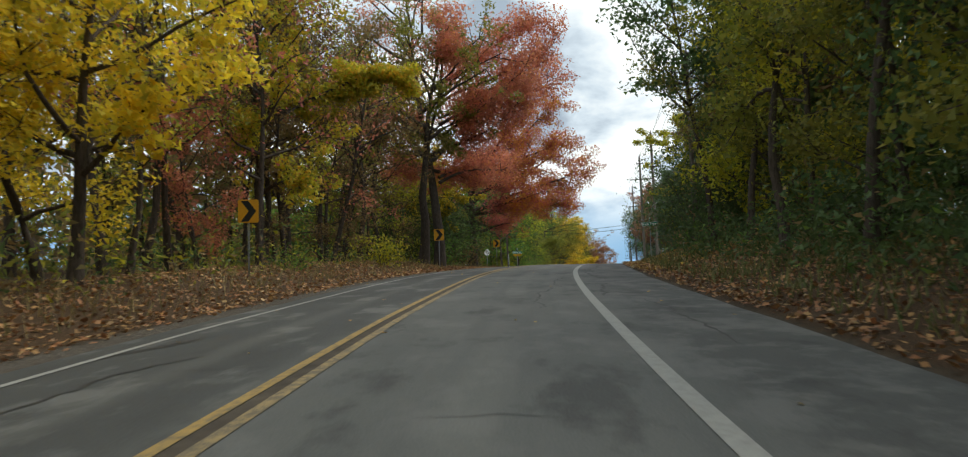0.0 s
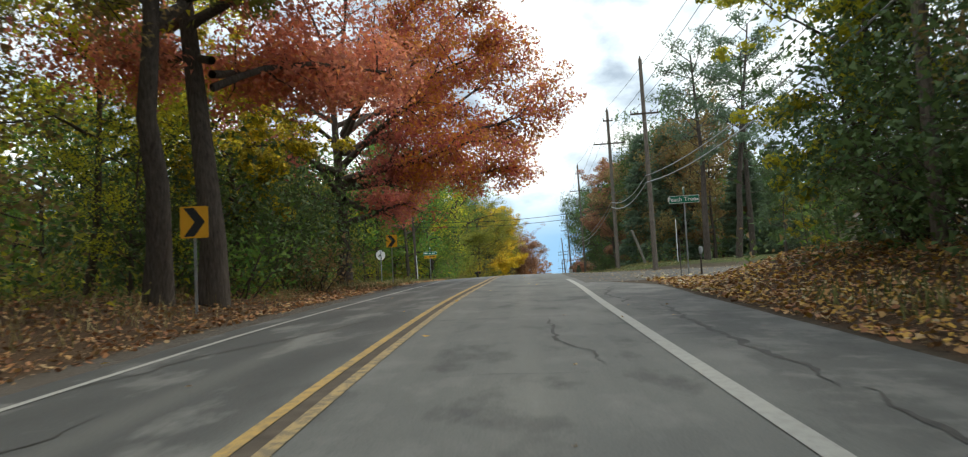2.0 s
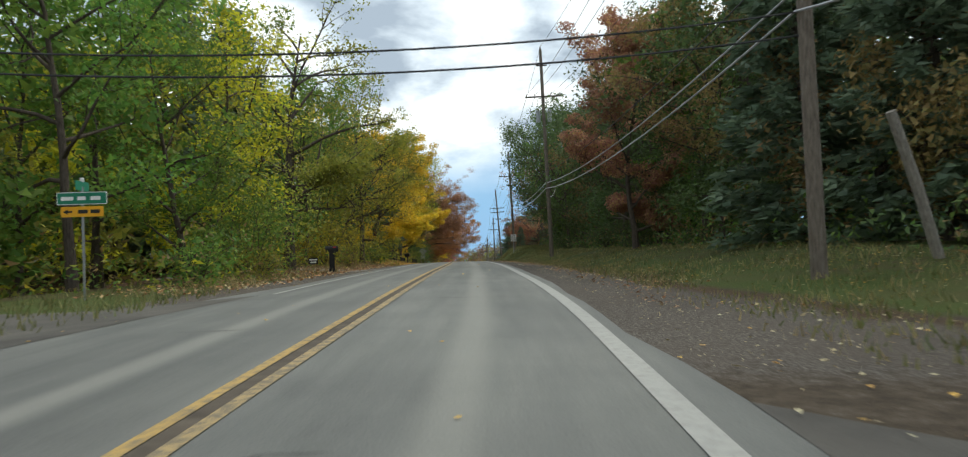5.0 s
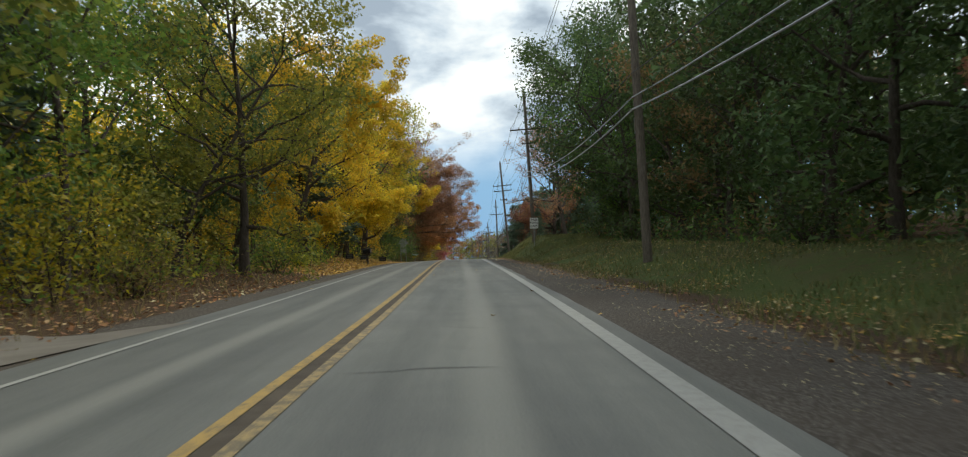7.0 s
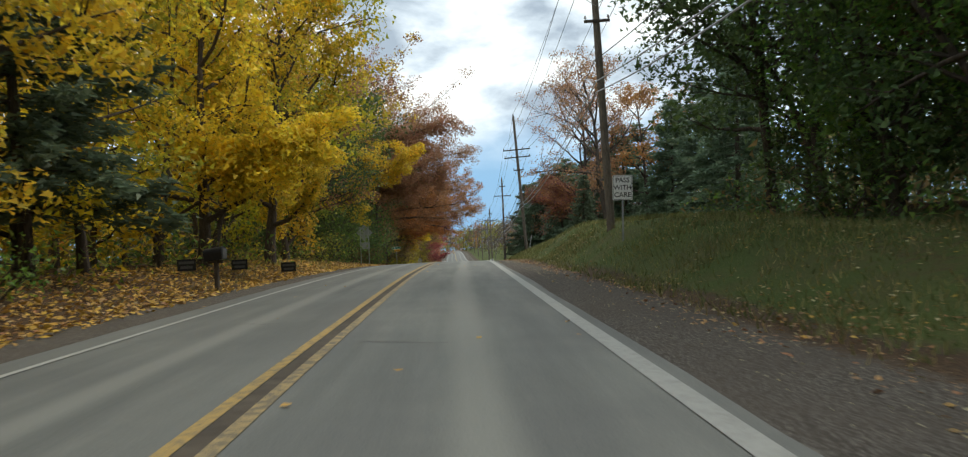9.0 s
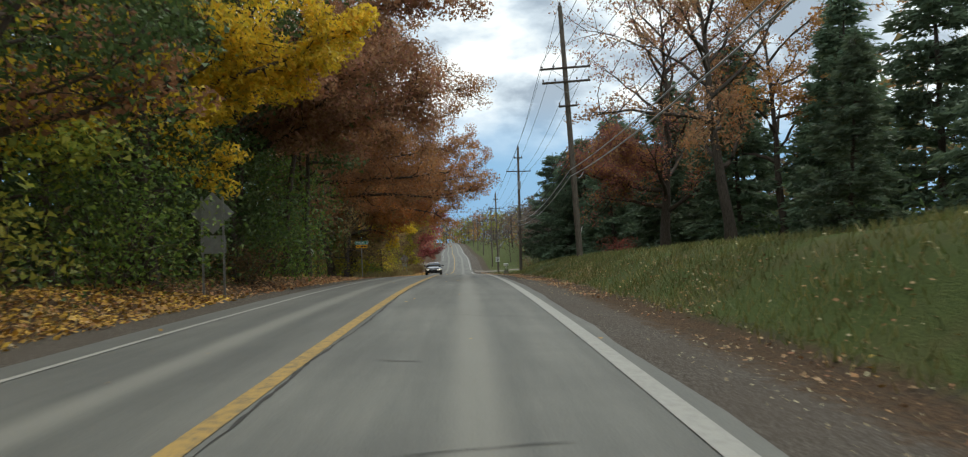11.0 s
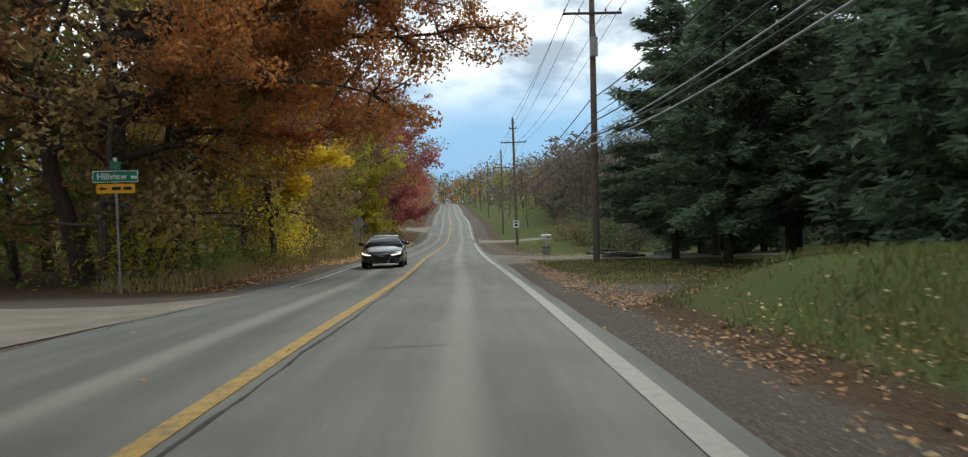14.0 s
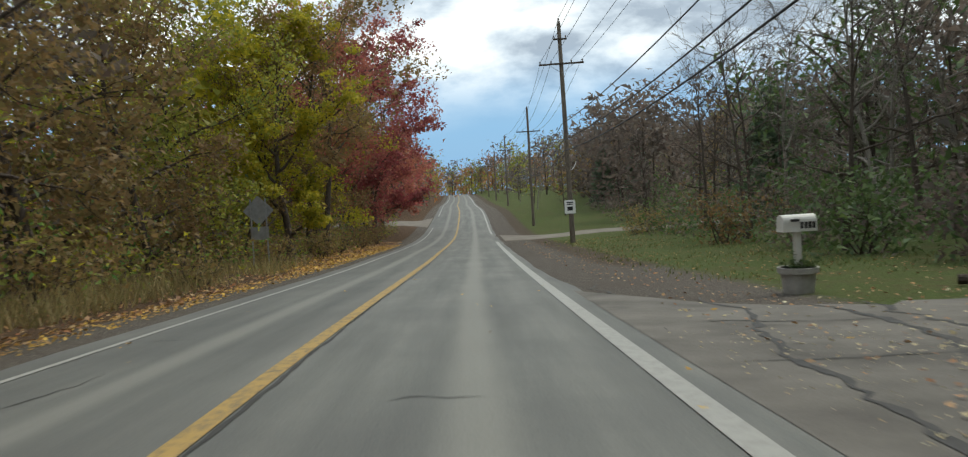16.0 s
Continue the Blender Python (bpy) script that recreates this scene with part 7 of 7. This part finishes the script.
def carved(name, bm, cutters, mat, parent):
    """A part with round openings cut out of it."""
    ob = part(name, bm, mat, parent)
    for c in cutters:
        me = bpy.data.meshes.new("cut"); c.to_mesh(me); c.free()
        co = new("cut", me)
        mod = ob.modifiers.new("cut", "BOOLEAN"); mod.object, mod.operation, mod.solver = co, "DIFFERENCE", "EXACT"
        bpy.context.view_layer.update()
        done = bpy.data.meshes.new_from_object(ob.evaluated_get(bpy.context.evaluated_depsgraph_get()))
        ob.modifiers.clear()
        done.materials.clear(); done.materials.append(mat)
        ob.data = done
        bpy.data.objects.remove(co)
    return ob


def lathe_x(profile, x0, n=28):
    """A body of revolution about the x axis: profile of (x, radius)."""
    b = bmesh.new()
    rings = []
    for x, r in profile:
        rings.append([b.verts.new((x0 + x, r * math.cos(2 * math.pi * k / n), r * math.sin(2 * math.pi * k / n))) for k in range(n)])
    for r0, r1 in zip(rings, rings[1:]):
        for k in range(n):
            b.faces.new((r0[k], r0[(k + 1) % n], r1[(k + 1) % n], r1[k]))
    b.faces.new(rings[0][::-1]); b.faces.new(rings[-1])
    for f in b.faces:
        f.smooth = True
    return b


def wheel(parent, x, y, r, side, spokes=5):
    w = part("wheel", lathe_x([(-0.10, r * 0.55), (-0.10, r * 0.70), (0.06, r * 0.70), (0.06, r * 0.55)], 0), TRIM, parent)
    w.location = (x, y, r)
    part("tyre", lathe_x([(-0.11, r * 0.72), (-0.115, r * 0.86), (-0.09, r * 0.97), (-0.04, r), (0.04, r), (0.09, r * 0.97), (0.115, r * 0.86), (0.105, r * 0.72), (0.0, r * 0.69)], 0), TYRE, w)
    b = lathe_x([(side * 0.085, r * 0.73), (side * 0.105, r * 0.73), (side * 0.10, r * 0.67), (side * 0.05, r * 0.66)], 0)
    for k in range(spokes):
        a = 2 * math.pi * k / spokes
        for da in (-0.10, 0.10):
            box(0.03, 0.05, r * 0.56, (side * 0.085, 0, 0), 0.008, Matrix.Rotation(a + da, 4, "X") @ Matrix.Translation((0, 0, r * 0.38)), bm=b)
    hub = lathe_x([(side * 0.06, r * 0.16), (side * 0.105, r * 0.16), (side * 0.115, r * 0.10)], 0, 16)
    me = bpy.data.meshes.new("tmp"); hub.to_mesh(me); hub.free(); b.from_mesh(me); bpy.data.meshes.remove(me)
    part("rim", b, ALLOY, w)
    return w


def sedan(s, u, scale):
    m = Matrix.Translation(place(s, u, 0.0)) @ Matrix.Rotation(radians(heading(s)), 4, "Z") @ Matrix.Rotation(math.atan2(place(s + 2, u).z - place(s - 2, u).z, 4), 4, "X") @ Matrix.Scale(scale, 4)
    ob = thing("car", "glossy black sedan with lit running lamps in the oncoming lane", "car", m)
    st = [(-2.24, 0.52, 0.50, 0.62, 0.66), (-2.19, 0.68, 0.54, 0.66, 0.70), (-2.10, 0.77, 0.58, 0.70, 0.735), (-1.92, 0.845, 0.62, 0.745, 0.80), (-1.6, 0.882, 0.66, 0.80, 0.87), (-1.2, 0.895, 0.68, 0.86, 0.93),
          (-0.80, 0.90, 0.70, 0.91, 0.99), (-0.3, 0.90, 0.72, 0.93, 1.0), (0.5, 0.90, 0.74, 0.945, 1.0), (1.2, 0.895, 0.76, 0.96, 1.02), (1.6, 0.88, 0.77, 0.975, 1.05), (1.95, 0.85, 0.77, 0.98, 1.065), (2.14, 0.79, 0.74, 0.95, 1.03), (2.20, 0.66, 0.66, 0.84, 0.90)]
    sec = []
    for y, hw, zc, zs, zt in st:
        low = 0.20 if -1.9 < y < 1.9 else 0.24
        sec.append((y, [(hw * 0.86, low), (hw * 0.97, low + 0.08), (hw, 0.45), (hw * 0.985, zc), (hw * 0.965, zs - 0.05), (hw * 0.90, zs), (hw * 0.55, zt - 0.015), (0.0, zt)]))
    cut = []
    for y in (-1.33, 1.30):
        cut.append(lathe_x([(-1.2, 0.365), (1.2, 0.365)], 0, 32))
        bmesh.ops.translate(cut[-1], vec=(0, y, 0.32), verts=cut[-1].verts)
    body = carved("body", loft(sec), cut, BLACK_PAINT, ob)
    part("inner_arch", box(1.45, 4.0, 0.36, (0, 0, 0.40), 0.03), TRIM, ob)
    # glasshouse
    gl = [(-0.86, 0.78, 0.98, 0.985), (-0.45, 0.755, 0.96, 1.17), (-0.05, 0.72, 0.95, 1.325), (0.22, 0.70, 0.95, 1.385), (0.7, 0.70, 0.95, 1.405), (1.1, 0.70, 0.96, 1.375), (1.5, 0.72, 0.98, 1.25), (1.88, 0.74, 1.03, 1.075)]
    gs = []
    for y, hw, zb, zt in gl:
        f = (zt - zb) / 0.46
        top = hw - 0.19 * max(0.0, f)
        gs.append((y, [(hw + 0.07, zb - 0.06), (hw + 0.04, zb + 0.002), (hw * 0.5 + top * 0.5 + 0.015, zb * 0.45 + zt * 0.55), (top, zt - 0.03 * f), (top * 0.9, zt - 0.008 * f), (0, zt)]))
    part("glass", loft(gs), CAR_GLASS, ob)
    rs = []
    for y, hw, zt in ((-0.02, 0.545, 1.340), (0.06, 0.56, 1.362), (0.22, 0.565, 1.397), (0.7, 0.565, 1.418), (1.1, 0.56, 1.388), (1.22, 0.555, 1.352)):
        rs.append((y, [(hw, zt - 0.055), (hw + 0.012, zt - 0.035), (hw * 0.85, zt - 0.010), (0, zt + 0.004)]))
    part("roof", loft(rs), BLACK_PAINT, ob)
    for sg in (-1, 1):
        part("pillar", rod([(sg * 0.79, -0.84, 0.985), (sg * 0.668, -0.42, 1.165), (sg * 0.552, 0.0, 1.325)], [0.032, 0.032, 0.03], 8), BLACK_PAINT, ob, "windscreen pillar catching the light")
        part("pillar", rod([(sg * 0.745, 0.42, 0.95), (sg * 0.635, 0.45, 1.19), (sg * 0.53, 0.48, 1.36)], [0.026, 0.026, 0.024], 8), BLACK_PAINT, ob)
        part("pillar", rod([(sg * 0.755, 1.76, 1.04), (sg * 0.605, 1.43, 1.235), (sg * 0.535, 1.12, 1.345)], [0.045, 0.045, 0.036], 8), BLACK_PAINT, ob)
        part("window_trim", rod([(sg * 0.82, -0.70, 0.975), (sg * 0.80, 0.4, 0.985), (sg * 0.80, 1.45, 1.02)], [0.009, 0.009, 0.009], 6), CHROME, ob)
        part("roof_rail", rod([(sg * 0.575, 0.02, 1.335), (sg * 0.585, 0.5, 1.375), (sg * 0.575, 1.1, 1.350)], [0.008, 0.008, 0.008], 6), CHROME, ob)
        mir = part("mirror", loft([(-0.60, [(0.06, -0.05), (0.07, 0.0), (0.05, 0.05), (0, 0.06)]), (-0.55, [(0.11, -0.07), (0.125, 0.0), (0.10, 0.07), (0, 0.085)]), (-0.47, [(0.10, -0.065), (0.115, 0.0), (0.09, 0.065), (0, 0.08)])]), BLACK_PAINT, ob)
        mir.location = (sg * 0.98, 0.0, 1.03)
        for y in (0.22, 1.12):
            part("door_handle", rod([(sg * 0.895, y, 0.80), (sg * 0.925, y + 0.04, 0.805), (sg * 0.925, y + 0.16, 0.81), (sg * 0.895, y + 0.2, 0.81)], [0.012, 0.013, 0.013, 0.012], 6), CHROME, ob)
        for y in (-0.55, 0.45):
            part("door_seam", rod([(sg * 0.897, y, 0.30), (sg * 0.903, y, 0.55), (sg * 0.893, y, 0.75), (sg * 0.875, y + 0.02, 0.9)], [0.004] * 4, 4), TRIM, ob)
        part("sill_trim", rod([(sg * 0.885, -0.95, 0.27), (sg * 0.895, 0.0, 0.265), (sg * 0.885, 0.93, 0.27)], [0.014] * 3, 6), DARKSTEEL, ob)
        hl = prism([(sg * 0.42, 0.575), (sg * 0.50, 0.555), (sg * 0.80, 0.615), (sg * 0.82, 0.70), (sg * 0.70, 0.69)], 0.10)
        for v in hl.verts:
            v.co.y += -2.262 + 3.1 * max(0.0, abs(v.co.x) - 0.55) ** 2
        lamp = part("headlight", hl, LENS, ob, "angular clear headlight")
        dl = rod([(sg * 0.43, -2.270, 0.578), (sg * 0.50, -2.272, 0.560), (sg * 0.65, -2.240, 0.588), (sg * 0.79, -2.096, 0.616), (sg * 0.815, -2.058, 0.69)], [0.012, 0.015, 0.015, 0.015, 0.012], 6)
        part("running_lamp", dl, DAY_LAMP, lamp, "lit warm white running lamp")
        part("intake", prism([(sg * 0.50, 0.28), (sg * 0.76, 0.30), (sg * 0.74, 0.44), (sg * 0.50, 0.40)], 0.10, (0, -2.16, 0)), TRIM, ob)
        for y in (-1.33, 1.30):
            wheel(ob, sg * 0.785, y, 0.32, sg)
    gr = [(-0.36, 0.615), (0.36, 0.615), (0.40, 0.57), (0.29, 0.24), (0.24, 0.22), (-0.24, 0.22), (-0.29, 0.24), (-0.40, 0.57)]
    grille = part("grille", prism(gr, 0.06, (0, -2.262, 0)), TRIM, ob, "large black grille with a chrome surround")
    ring = [(x, -2.266, z) for x, z in gr] + [(gr[0][0], -2.266, gr[0][1])]
    part("surround", rod(ring, [0.013] * len(ring), 6), CHROME, grille)
    for k in range(7):
        w = 0.27 + 0.016 * k
        part("slat", box(w * 2, 0.012, 0.010, (0, -2.266, 0.25 + 0.048 * k)), DARKSTEEL, grille)
    for k in range(4):
        a = [(0.066 * (k - 1.5) + 0.042 * math.cos(t), -2.276, 0.545 + 0.042 * math.sin(t)) for t in np.linspace(0, 2 * math.pi, 17)]
        part("emblem", rod(a, [0.006] * 17, 5), CHROME, grille)
    part("wiper", rod([(-0.5, -0.83, 1.01), (0.1, -0.78, 1.04)], [0.008, 0.006], 5), TRIM, ob)
    part("bonnet_seam", rod([(-0.72, -1.95, 0.765), (-0.78, -1.2, 0.885), (-0.80, -0.85, 0.965)], [0.004] * 3, 4), TRIM, ob)
    part("bonnet_seam", rod([(0.72, -1.95, 0.765), (0.78, -1.2, 0.885), (0.80, -0.85, 0.965)], [0.004] * 3, 4), TRIM, ob)
    return ob


sedan(333.2, -1.60, 1.06)


def parked_car(s, u, turn):
    """A pale estate car, small in the distance."""
    ob = thing("parked_car", "pale silver car parked under trees by a side road", "car", Matrix.Translation(place(s, u, 0.03)) @ Matrix.Rotation(radians(turn), 4, "Z"))
    sec = [(y, [(hw * 0.9, 0.25), (hw, 0.5), (hw * 0.97, 0.8), (hw * 0.8, zt - 0.03), (0, zt)]) for y, hw, zt in ((-2.3, 0.7, 0.72), (-2.15, 0.84, 0.80), (-1.2, 0.9, 0.98), (0, 0.9, 1.02), (1.6, 0.9, 1.04), (2.2, 0.85, 1.0), (2.35, 0.72, 0.86))]
    part("body", loft(sec), WHITE_PAINT, ob)
    part("glass", loft([(y, [(hw, 0.95), (hw - 0.12 * f, 0.95 + 0.42 * f), (0, 0.97 + 0.46 * f)]) for y, hw, f in ((-1.0, 0.8, 0.02), (-0.3, 0.79, 0.92), (1.2, 0.79, 0.95), (2.0, 0.78, 0.05))]), CAR_GLASS, ob)
    part("roof", loft([(y, [(0.66, z), (0.62, z + 0.04), (0, z + 0.07)]) for y, z in ((-0.35, 1.33), (0.4, 1.385), (1.25, 1.35))]), WHITE_PAINT, ob)
    for sg in (-1, 1):
        for y in (-1.4, 1.4):
            wheel(ob, sg * 0.8, y, 0.33, sg)


parked_car(147, -25.5, 68)


# ---- house on the corner ----
SIDING = speckled("beige_siding", (0.42, 0.37, 0.29), (0.50, 0.45, 0.36), 2, 30, 0.8, 0, 0.15)
SHINGLE = speckled("brown_shingle", (0.10, 0.08, 0.065), (0.16, 0.13, 0.11), 3, 20, 0.95, 0, 0.5)
hs = thing("house", "low beige house with a brown hipped roof among trees", "house", Matrix.Translation(place(140, 43, -0.3)) @ Matrix.Rotation(radians(-14), 4, "Z"))
for name_, sx, sy, at in (("wall", 15, 0.25, (0, -4.5, 1.7)), ("wall", 15, 0.25, (0, 4.5, 1.7)), ("wall", 0.25, 8.75, (-7.4, 0, 1.7)), ("wall", 0.25, 8.75, (7.4, 0, 1.7))):
    part(name_, box(sx, sy, 3.4, at), SIDING, hs)
b = bmesh.new()
base = [b.verts.new(p) for p in ((-8.2, -5.2, 3.3), (8.2, -5.2, 3.3), (8.2, 5.2, 3.3), (-8.2, 5.2, 3.3))]
top = [b.verts.new(p) for p in ((-3.6, 0, 5.6), (3.6, 0, 5.6))]
for f in ((base[0], base[1], top[1], top[0]), (base[2], base[3], top[0], top[1]), (base[1], base[2], top[1]), (base[3], base[0], top[0]), (base[3], base[2], base[1], base[0])):
    b.faces.new(f)
part("roof", b, SHINGLE, hs)
part("fascia", box(16.4, 0.06, 0.22, (0, -5.22, 3.24)), BOX_WHITE, hs)
part("chimney", box(0.9, 0.7, 1.6, (1.5, 1.0, 5.6), 0.02), SHINGLE, hs)
for x, w, h in ((-5.0, 1.8, 1.3), (-1.8, 1.4, 1.3), (4.6, 3.6, 2.2)):
    z = 1.75 if h < 2 else 1.15
    win = part("window" if h < 2 else "garage_door", box(w, 0.06, h, (x, -4.64, z), 0.01), BOX_WHITE, hs)
    if h < 2:
        for sg in (-1, 1):
            part("pane", box(w / 2 - 0.12, 0.02, h - 0.16, (x + sg * w / 4, -4.675, z)), CAR_GLASS, win)
    else:
        for k in range(4):
            part("panel", box(w - 0.2, 0.02, h / 4 - 0.06, (x, -4.675, z - h / 2 + h / 8 + k * h / 4)), SIDING, win)
part("door", box(0.95, 0.06, 2.05, (1.2, -4.64, 1.05), 0.01), POST_WOOD, hs)


def wheelie_bin(s, u, turn):
    ob = thing("refuse_bin", "dark plastic wheeled refuse bin by the house drive", "bin", Matrix.Translation(place(s, u)) @ Matrix.Rotation(radians(turn), 4, "Z"), "refuse bins")
    b = bmesh.new()
    bmesh.ops.create_cube(b, size=1)
    for v in b.verts:
        k = 0.5 if v.co.z < 0 else 0.62
        v.co = (v.co.x * k, v.co.y * (k + 0.1), 0.5 + v.co.z * 0.95)
    bmesh.ops.bevel(b, geom=b.edges[:], offset=0.03, segments=2, affect="EDGES")
    part("tub", b, BOX_BLACK, ob)
    part("lid", box(0.66, 0.78, 0.06, (0, 0, 1.01), 0.02), BOX_BLACK, ob)
    for sg in (-1, 1):
        w = lathe_x([(-0.03, 0.11), (0.03, 0.11)], sg * 0.27, 14)
        bmesh.ops.translate(w, vec=(0, 0.3, 0.10), verts=w.verts)
        part("wheel", w, TYRE, ob)


wheelie_bin(112.0, 27.0, 5)
wheelie_bin(112.5, 28.2, -8)


cab = thing("utility_cabinet", "pale grey-green metal utility cabinet on the leafy verge", "utility box", Matrix.Translation(place(100, -10.2)) @ Matrix.Rotation(radians(heading(100) + 12), 4, "Z"))
part("plinth", box(0.86, 0.66, 0.16, (0, 0, 0.0), 0.01), CONCRETE, cab)
part("body", box(0.78, 0.58, 0.62, (0, 0, 0.385), 0.02), BOX_WHITE, cab)
part("lid", box(0.82, 0.62, 0.05, (0, 0, 0.72), 0.015), BOX_WHITE, cab)
part("latch", box(0.05, 0.03, 0.09, (0.22, -0.30, 0.45), 0.008), STEEL, cab)
part("hinge", rod([(-0.33, -0.295, 0.25), (-0.33, -0.295, 0.55)], [0.012, 0.012], 6), STEEL, cab)
